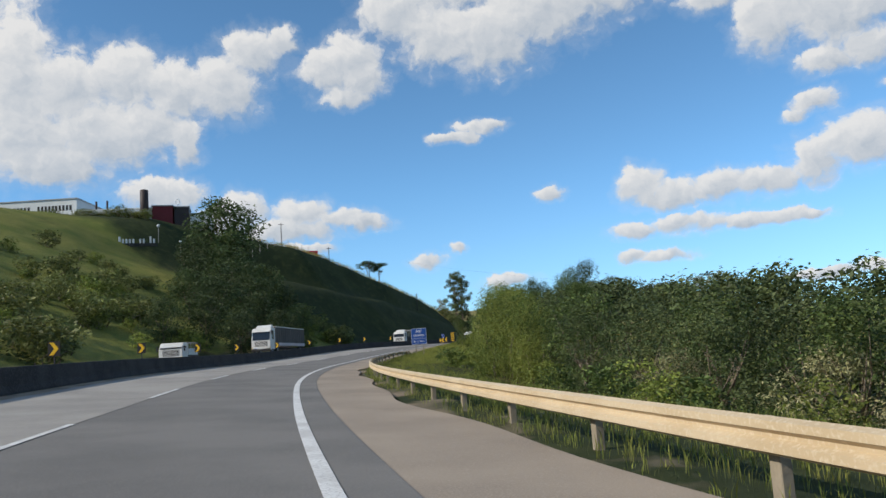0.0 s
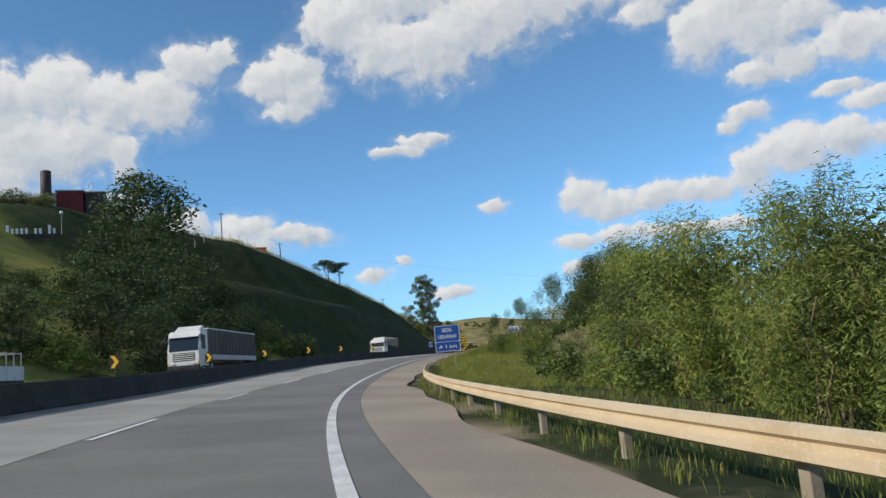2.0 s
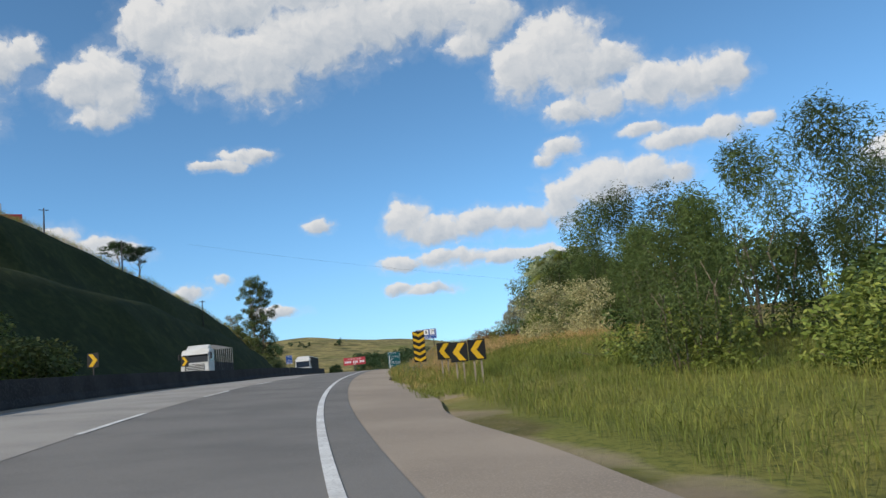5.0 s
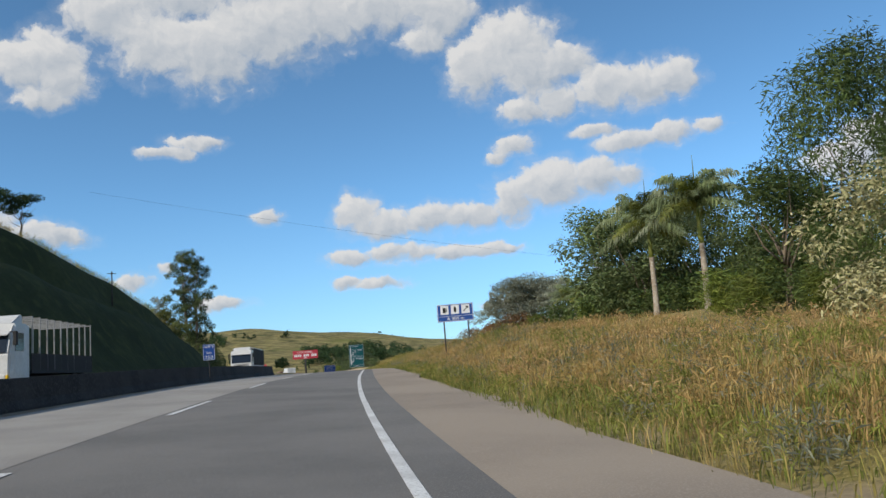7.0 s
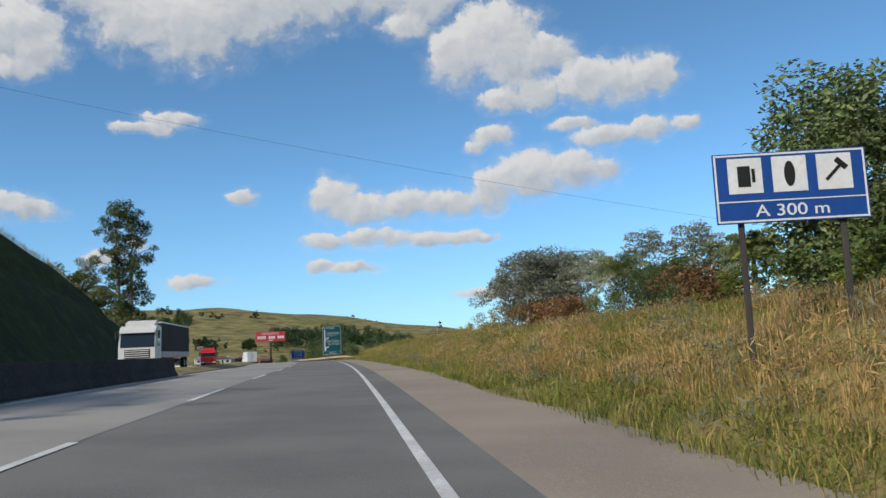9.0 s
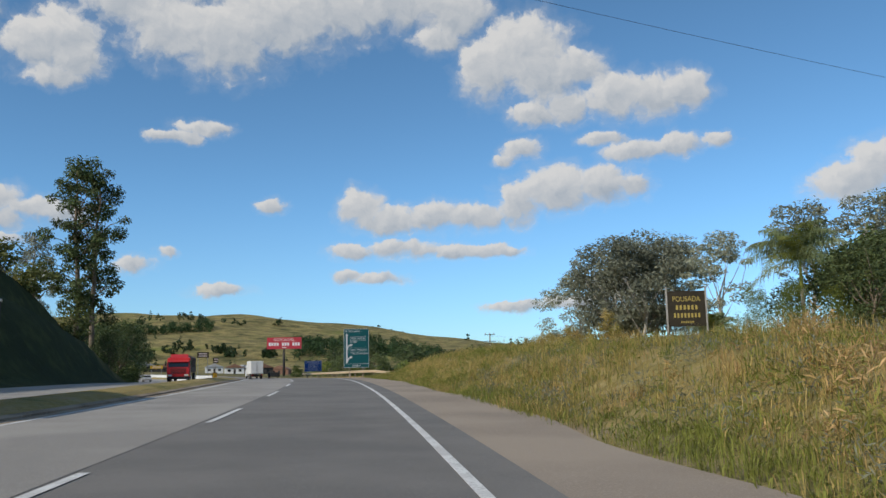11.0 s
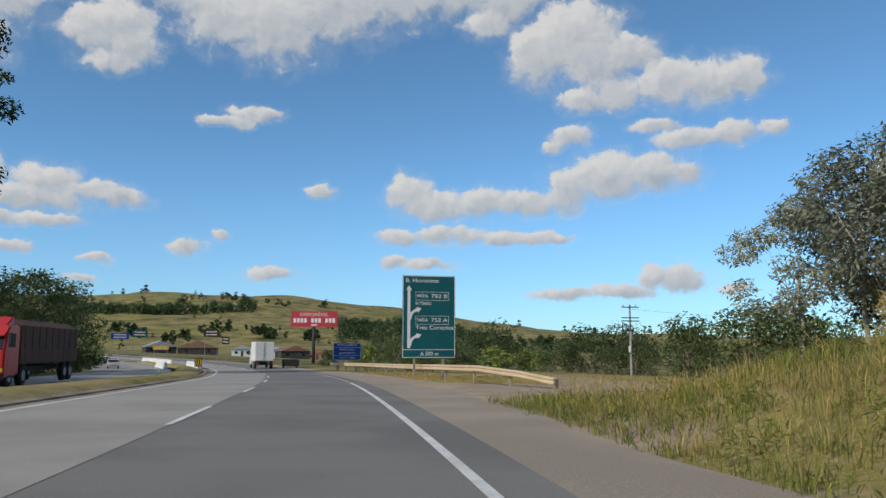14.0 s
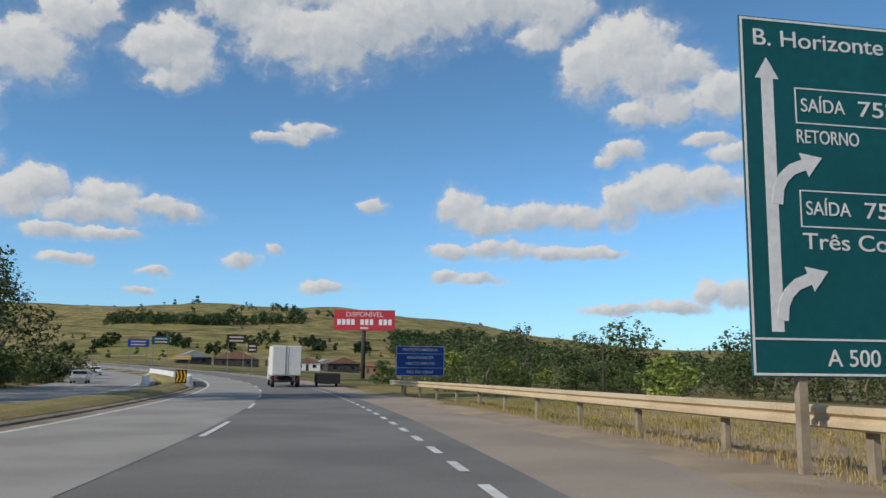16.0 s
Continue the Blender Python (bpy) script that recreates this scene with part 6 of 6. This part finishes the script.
to_top(CREAM, 16.8, 154.5, 9.2, 3.7, 1.0)
to_top(CREAM, 18.5, 150.5, 9.0, 3.7, 3.0)
for s, n, k in ((144, 20, 0.9), (138, 19, 0.8)):
    x, y = sn(s, n)
    (WOOD_B if int(s) % 4 else WOOD_A).plant(x, y, k, s, group="tall trees on the bank")
royal_palm(34.4, 190.6, 11.8, 3, "royal palm with a pale ringed trunk and drooping fronds")
royal_palm(32.9, 182.6, 11.6, 4, "royal palm with a pale ringed trunk and arching fronds")
for x, y, k in ((30, 206, 0.9), (33, 209, 0.8), (37.5, 229, 0.95), (36, 232, 0.9), (39.5, 234, 0.95), (38.6, 231, 0.8)):
    RUSSET.plant(x, y, k, x)
for x, y, top in ((39.0, 205.5, 18.6), (43, 209, 19.0), (40.5, 200.5, 17.6), (45.5, 203, 19.0), (50, 212, 18), (44, 197, 17.0), (41, 190, 13.5), (46, 192, 15.0)):
    to_top(WOOD_BANK, x, y, top, 9.6, x, "tall trees on the bank")
for x, y, top in ((40.5, 183.5, 12.0), (42.5, 178.5, 12.5), (47, 184, 13.0), (45, 174, 12.5), (50, 178, 13)):
    to_top(WOOD_B, x, y, top, 8.1, x, "tall trees on the bank")
for x, y, k in ((36.5, 195.0, 1.0), (35.6, 189.5, 0.9), (38.5, 192.0, 1.3), (33.5, 199.5, 1.0), (36.0, 186.0, 0.8), (32.0, 203.0, 0.9), (38.5, 188.0, 1.2), (37.5, 184.0, 0.9)):
    (BUSH if int(x * 2) % 3 else VERGE_BUSH).plant(x, y, k * 1.3, x * 5, group="shrubs among the palms")
for x, y, k in ((35.5, 178.0, 0.8), (31.5, 174.5, 0.8), (33.5, 175.0, 0.9), (29.5, 172.0, 0.8), (36.8, 174.8, 0.9), (27.0, 171.0, 0.7), (20.0, 164.0, 0.6), (21.5, 167.5, 0.7), (18.5, 159.0, 0.55), (31.0, 204.8, 0.6), (34.6, 201.5, 0.7)):
    CANE.plant(x, y, k, x * 7, group="cane beside the palms")
# gum trees beyond the bank
for x, y, k in ((92, 347, 1.1), (94, 340, 1.25), (91, 334, 1.3), (97, 331, 1.35), (92, 327, 1.3), (100, 340, 1.3), (102, 334, 1.3)):
    GUM.plant(x, y, k * 1.42, x * 1.7 + y, group="gum trees beyond the bank")
for x, y, k in ((92.5, 309, 1.3), (97, 297, 1.45), (103, 291, 1.5), (113, 299, 1.4)):
    GUM_THIN.plant(x, y, k * 1.15, x)
for x, y, k in ((68, 263, 0.8), (75, 268, 0.9), (72, 258, 0.8), (80, 274, 1.0), (79.5, 283, 0.8), (86, 280, 1.1), (94, 284, 1.1), (104, 286, 1.1)):
    WOOD_MID.plant(x, y, k, x)
for x, y, top in ((82, 330, 7.4), (86, 340, 9.6), (87, 322, 8.0), (87, 347, 10.6), (90, 316, 8.4), (95, 309, 9.0), (92, 330, 8.2), (91, 355, 11.2), (86, 359, 10.4), (89, 364, 10.2), (96, 352, 12.0), (99, 345, 12.4), (94, 360, 11.6), (100, 358, 12.0), (100, 312, 9.5), (81, 322, 6.4), (97, 302, 9.0)):
    to_top(WOOD_FAR, x, y, top, 9.6, x, "undergrowth below the gum trees")
royal_palm(79.0, 281.0, 13.0, 7, "shaggy palm beside the inn with arching fronds", 1.25)
royal_palm(75.5, 290.5, 7.5, 8, "small young palm beside the inn board", 1.2)
royal_palm(43.0, 216.0, 5.6, 9, "low young palm among the shrubs on the bank", 1.3)
for x, y, top in ((86.0, 283.0, 17.0), (92, 284, 20.5), (88, 277, 18.5), (97, 281, 22.0), (83, 274, 14.5)):
    to_top(WOOD_MID, x, y, top, 9.6, x, "trees behind the inn")
for x, y, top in ((75.5, 283.5, 12.6), (77.0, 280.0, 12.8), (79.5, 277.5, 12.4)):
    to_top(FEATHER, x, y, top, 8.7, x, "bright shrubs beside the inn")
for x, y, k in ((61, 303, 1.35), (59, 301, 1.1), (63, 304.5, 1.45), (60.2, 305, 1.2), (62.4, 300.5, 1.3), (65, 301.5, 1.5), (64.2, 297.5, 1.4), (57.4, 299.2, 0.9), (66.5, 295, 1.4), (56.2, 288, 0.9), (58.0, 284, 1.0)):
    REED.plant(x, y, k, x * 3, group="reeds on top of the bank")
# hillside left of the first curve
for i in range(460):
    s, n = rng.uniform(0, 185), rng.uniform(-80, -24)
    x, y = sn(s, n)
    patchy = wobble(np.array([x]), np.array([y]), 8.0, 4.0)[0]
    if x < -48 and y > 158 or (patchy < -0.22 and n < -31):
        continue
    (SLOPE_BUSH if i % 5 < 3 else BUSH_Y).plant(x, y, rng.uniform(0.5, 1.15) if n < -36 else rng.uniform(0.7, 1.2), rng.uniform(0, 6), group="scrub on the hillside")
to_top(HILL_TREE, -50, 185, 42.6, 12.6, 2.0, "large trees on the hillside")
to_top(HILL_TREE, -47.5, 181, 40.5, 12.6, 4.0, "large trees on the hillside")
for x, y, k in ((-46, 176, 1.0), (-54, 178, 0.75), (-44, 165, 0.95), (-51, 166, 0.85), (-39, 158, 0.9), (-46, 150, 0.8), (-39, 142, 0.85), (-34, 150, 0.8), (-36, 128, 0.75), (-31, 136, 0.7), (-29, 118, 0.62), (-27, 108, 0.5), (-33, 113, 0.6), (-41, 131, 0.7), (-38, 172, 0.85), (-33, 163, 0.75), (-27, 150, 0.6), (-25.5, 128, 0.55), (-36, 104, 0.5)):
    HILL_TREE.plant(x, y, k, x * 3 + y, group="large trees on the hillside")
for i in range(16):
    x = -112 + i * 2.4
    SLOPE_BUSH.plant(x, 207.5 + 0.3 * math.sin(i * 2.1), 0.75 + 0.2 * math.sin(i * 1.7), i, group="hedge below the warehouse")
FLAT_TREE.plant(-19.9, 269.8, 1.15, 1)
FLAT_TREE.plant(-23.5, 266.0, 1.05, 2)
eucalyptus(7.3, 353.6, 34.5, 8, "tall slender eucalyptus with tufted foliage")
eucalyptus(9.6, 352.6, 32.5, 10, "second slender eucalyptus trunk standing close to the tallest")
eucalyptus(1.0, 357.0, 24.0, 9, "younger pale eucalyptus beside the tall one")
for i in range(12):
    x, y = sn(rng.uniform(318, 345), rng.uniform(-42, -29))
    SLOPE_BUSH.plant(x, y, rng.uniform(0.8, 1.2), rng.uniform(0, 6), group="scrub at the end of the cutting")
for x, y, k in ((12.8, 338, 0.55), (13.0, 345, 0.65), (11.0, 352, 0.75), (13.6, 358, 0.95), (13.8, 367, 1.15), (14.0, 376, 1.25), (14.4, 386, 1.25), (14.6, 395, 1.15), (8.0, 364, 1.1), (9.0, 380, 1.3), (7.0, 346, 0.6)):
    WOOD_MID.plant(x, y, k, x + y, group="trees at the end of the cutting")
for i in range(24):
    y = rng.uniform(345, 440)
    x = 16.0 - abs(y - 392) * 0.03 - rng.uniform(0, 5) + (rng.uniform(0, 1.5) if y > 398 else 0)
    (SLOPE_BUSH if i % 2 else BUSH).plant(x, y, rng.uniform(0.7, 1.2), rng.uniform(0, 6), group="scrub at the end of the cutting")
# scrub and trees on the bank behind the palms
for i in range(26):
    x, y = sn(rng.uniform(150, 225), rng.uniform(24, 46))
    (WOOD_FAR if i % 3 else BUSH_Y).plant(x, y, rng.uniform(0.55, 0.95), rng.uniform(0, 6), group="trees behind the palms")


def ahead(a, d):
    """A place by bearing and distance from the end of the drive."""
    return 36 + d * math.sin(radians(a)), 316 + d * math.cos(radians(a))


# beyond the turn-out and in the valley
for i in range(80):
    x, y = ahead(rng.uniform(13, 66), rng.uniform(85, 300))
    WOOD_FAR.plant(x, y, rng.uniform(0.55, 1.0), rng.uniform(0, 6), group="trees beyond the turn-out")
for i in range(44):
    x, y = ahead(12 + i * 0.8 + rng.uniform(-0.4, 0.4), 84 + 10 * (i % 3) + rng.uniform(-4, 4))
    to_top(WOOD_FAR, x, y, rng.uniform(4.2, 8.4), 9.6, rng.uniform(0, 6), "trees beyond the turn-out")
for i in range(26):
    x, y = ahead(rng.uniform(9, 30), rng.uniform(60, 130))
    (BUSH if i % 2 else BUSH_Y).plant(x, y, rng.uniform(0.8, 1.5), rng.uniform(0, 6), group="scrub beyond the turn-out")
def belt(count, a0, a1, d0, spread, low, high, label, wave=0.5, gap=-2.0, mat=LEAF_DARK):
    """A strip of distant woodland along a bearing, thinning out in places: crowns of leafy lumps, one sheet of growth."""
    cs, rs = [], []
    for k in range(count):
        a = rng.uniform(a0, a1)
        d = d0 + 45 * math.sin(a * wave) + rng.uniform(-spread, spread)
        if math.sin(a * 1.9 + d0) + 0.6 * math.sin(a * 4.3) < gap:
            continue
        x, y = ahead(a, d)
        g, tall = height(x, y), 9.0 * rng.uniform(low, high)
        for j in range(4):
            r = tall * rng.uniform(0.22, 0.36)
            cs.append((x + rng.normal(0, tall * 0.22), y + rng.normal(0, tall * 0.22), g + tall * (0.18 + 0.22 * j)))
            rs.append((r, r, r * 0.8))
    v, f = leaf_cloud(rng, cs, rs, len(cs) * 34, 1.5, 0.1, slim=0.7, shell=0.45)
    return tagged(data_object("distant_wood", v, f, mat), label, "woodland", kind="stuff")


belt(190, -9, 4, 930, 30, 0.8, 1.4, "dark tree belt across the far pasture")
belt(60, -9, 12, 1090, 22, 0.6, 1.1, "hedge across the upper pasture", 0.8, -0.3)
belt(130, -12, 9, 640, 22, 0.4, 0.85, "tree belt across the near pasture", 0.7, -0.4)
belt(260, 10, 22, 720, 95, 0.8, 1.5, "dark wood on the hillside")
belt(90, 20, 34, 560, 130, 0.6, 1.1, "scattered wood on the low hillside")
for k in range(64):
    x, y = ahead(rng.uniform(-14, 12), rng.uniform(420, 860)) if k < 26 else ahead(rng.uniform(-20, 34), rng.uniform(1440, 1540))
    FAR_TREE.plant(x, y, rng.uniform(0.25, 0.6) if k < 26 else rng.uniform(0.6, 1.6), rng.uniform(0, 6), group="lone trees on the pasture")


# ---- the interchange in the valley ----
def house(a, d, w, dp, h, wall, roof, label, turn=0.0):
    x, y = ahead(a, d)
    t = thing("house", pose(x, y, height(x, y), 0, 0, turn - a), label, "house")
    part("wall", boxes((0, 0, h / 2 - 0.4, w, dp, h + 0.8), bevel=0.02), wall, t)
    bm = bmesh.new()
    prism(bm, [(-w / 2 - 0.4, h), (w / 2 + 0.4, h), (0, h + w * 0.2)], -dp / 2 - 0.4, dp / 2 + 0.4)
    part("roof", bm, roof, t)
    for q in (-0.28, 0.28):
        part("window", boxes((q * w, -dp / 2 - 0.01, h * 0.55, 1.2, 0.06, 1.0)), DARK_GLASS, t)
    part("door", boxes((0, -dp / 2 - 0.01, 1.05, 0.9, 0.06, 2.1)), POLE_DARK, t)
    return t


house(4.2, 262, 8, 8, 2.6, WHITE_WALL, ROOF_TILE, "white roadside house with a clay tile roof")
house(6.6, 280, 11, 8, 3.0, CONCRETE, ROOF_TILE, "grey roadside house with a clay tile roof", 10)
house(8.6, 300, 9, 8, 2.8, ROOF_TILE, ROOF_TILE, "bare brick house with a clay tile roof", -12)
house(2.6, 290, 8, 7, 2.8, WHITE_WALL, GREY_ROOF, "white shed with a grey metal roof")
house(-3.5, 300, 12, 7, 2.4, CONCRETE, GREY_ROOF, "low dark roadside building with a metal roof", 8)
house(-0.6, 315, 16, 8, 2.6, CONCRETE, ROOF_TILE, "long low workshop with a rusty roof", -4)
house(17.6, 330, 12, 8, 3.0, WHITE_WALL, GREY_ROOF, "white farm shed among trees")
house(5.4, 330, 10, 8, 2.8, ROOF_TILE, GREY_ROOF, "brick yard building with a metal roof", 14)


def jersey(s0, s1, n, label):
    b = swept("jersey_barrier", s0, s1, [(-0.3, -0.2), (0.3, -0.2), (0.3, 0.1), (0.16, 0.35), (0.1, 0.95), (-0.1, 0.95), (-0.16, 0.35), (-0.3, 0.1)], n, WHITE_WALL)
    return tagged(b, label, "barrier")


jersey(396, 424, lambda s: float(lerp(s, [396, 424], [-10.2, -10.6])), "white painted concrete barrier at the median nose")
jersey(440, 476, -11.6, "white painted concrete barrier along the interchange")
jersey(404, 428, lambda s: float(lerp(s, [404, 428], [-14.6, -15.2])), "white painted concrete barrier beside the oncoming lane")


def far_sign(a, d, w, h, z, mat, label, legs=2):
    x, y = ahead(a, d)
    g = height(x, y)
    t = thing("far_sign", pose(x, y, g, 0, 0, -a), label, "road sign")
    part("panel", boxes((0, 0, z, w, 0.1, h), bevel=0.01), mat, t)
    for q in ((-0.4, 0.4) if legs == 2 else (0,)):
        part("post", boxes((q * w, 0.1, z / 2 - 0.2, 0.14, 0.12, z + 0.4)), STEEL, t)
    for k in range(2):
        part("illegible_line", boxes((0, -0.06, z + h * (0.2 - 0.4 * k), w * 0.7, 0.01, h * 0.16)), PINK_PRINT, t)
    return t


far_sign(-0.7, 150, 3.4, 1.6, 6.4, BROWN_BOARD, "dark roadside board on two posts")
far_sign(0.4, 140, 1.5, 1.6, 4.6, BROWN_BOARD, "small dark roadside board", 1)
far_sign(-5.6, 210, 4.2, 1.9, 6.4, GREEN_SIGN, "green direction sign seen far down the road")
far_sign(-7.0, 215, 5.0, 1.9, 5.8, BLUE_SIGN, "blue information sign seen far down the road")
far_sign(-4.2, 190, 4.0, 1.0, 2.6, YELLOW_SHEET, "yellow board at the interchange")
t = thing("hazard_board", on_road(392, -10.6), "black and yellow hazard board at the median nose", "road sign")
part("panel", boxes((0, 0, 1.0, 0.9, 0.05, 1.1), bevel=0.01), BLACK_SHEET, t)
part("post", boxes((0, 0.06, 0.4, 0.08, 0.06, 1.0)), STEEL, t)
for k in range(3):
    bm = bmesh.new()
    chevron(bm, -0.28 + k * 0.28, 1.0, 0.24, 0.9, 0.12, -0.035, 1)
    part("chevron", bm, YELLOW_SHEET, t)
t = thing("skip", on_road(396, 1.8), "low dark trailer standing on the shoulder", "trailer")
part("body", boxes((0, 0, 0.75, 2.0, 3.0, 0.9), bevel=0.04), CHASSIS, t)
for sx in (-1, 1):
    wheel(t, sx * 0.9, 0.6, 0.35, 0.2)

# grass
near = lambda w: (lambda s, n, r: r.random(len(s)) < np.clip(1.25 - (n - 3.4) / w, 0.12, 1))
grass("verge_grass", "rough green grass at the foot of the guard rail", 31, 7000, -15, 100, 3.3, 10.5, 0.34, BLADE, 0.007, 6, keep=near(7))
grass("verge_grass", "tall lush grass between the guard rail and the bamboo", 37, 7500, 84, 140, 3.9, 17.0, 0.50, BLADE, 0.007, 7, lean=0.8, keep=near(14), root=0.22)
patches = lambda size, seed, level: (lambda s, n, r: (r.random(len(s)) < np.clip(1.3 - (n - 3.4) / 10.0, 0.15, 1)) & (wobble(s, n * 2.2, size, seed) + r.normal(0, 0.3, len(s)) > level) & (wobble(s, n, 0.75, seed + 4) + r.normal(0, 0.2, len(s)) > -0.3))
grass("bank_grass", "rusty dry seeding grass on the bank", 32, 16000, 140, 216, 4.4, 17.0, 0.52, RUST_GRASS, 0.008, 8, lean=0.9, keep=patches(5.0, 1.0, -0.15), root=0.28)
grass("bank_grass", "long straw-coloured grass on the bank", 39, 24000, 128, 304, 3.0, 16.0, 0.50, STRAW, 0.008, 8, lean=0.9, keep=patches(6.0, 2.0, -0.1), root=0.28)
grass("bank_grass", "green grass growing through the straw", 33, 24000, 122, 304, 2.9, 15.0, 0.46, BLADE, 0.009, 8, lean=0.8, keep=patches(5.5, 3.0, -0.12), root=0.25)
grass("bank_grass", "lush green grass at the foot of the bank", 40, 7000, 122, 304, 2.9, 6.0, 0.36, BLADE, 0.009, 7, lean=0.9, keep=patches(4.0, 5.0, -0.2), root=0.22)
weeds("bank_weeds", "bushy brown weeds in clumps on the bank", 61, 650, 135, 240, 4.6, 15.0, 60, 0.20, RUST_GRASS)
weeds("bank_weeds", "grey-green weeds in clumps low on the bank", 63, 420, 140, 260, 3.8, 9.0, 70, 0.15, LEAF_GREY)
weeds("bank_weeds", "leafy green weeds in clumps low on the bank", 62, 700, 128, 303, 3.6, 12.0, 60, 0.18, BLADE)
grass("tall_grass", "tall seeding grass tufts on top of the bank", 35, 1300, 222, 303, 5.0, 14.0, 0.85, STRAW, 0.006, 16, lean=0.75, keep=lambda s, n, r: wobble(s, n * 2, 3.0, 2.0) > 0.0, root=0.3)
def on_crest(s, n, r):
    """Along the upper edge of the cutting, ragged."""
    reach = lerp(s, [110, 170, 193, 217, 236, 264, 285, 308, 332, 345], [88, 80, 69, 40, 37, 26, 23, 16, 12, 8])
    t = (left_edge(s) - 1.2 - n) / reach
    return (np.abs(t - 1.0) < 0.10) & (r.random(len(s)) < 0.75)


grass("crest_grass", "tall dry grass along the crest of the cutting", 71, 26000, 190, 342, -70.0, -31.0, 1.0, STRAW, 0.016, 6, lean=0.7, keep=on_crest, root=0.5)
grass("crest_grass", "rank green growth along the crest of the cutting", 72, 20000, 190, 342, -70.0, -31.0, 1.2, BLADE, 0.018, 6, lean=0.8, keep=on_crest, root=0.6)
grass("turnout_grass", "sparse grass beyond the turn-out", 34, 2800, 298, 350, 8.0, 30.0, 0.26, STRAW, 0.008, 6)
grass("verge_grass", "ragged dry grass under the guard rail", 38, 4500, 324, 362, 4.6, 12.0, 0.22, STRAW, 0.007, 6)
grass("median_grass", "tufts of dry grass on the median", 36, 2000, 226, 380, -12.2, -9.8, 0.14, STRAW, 0.006, 5)
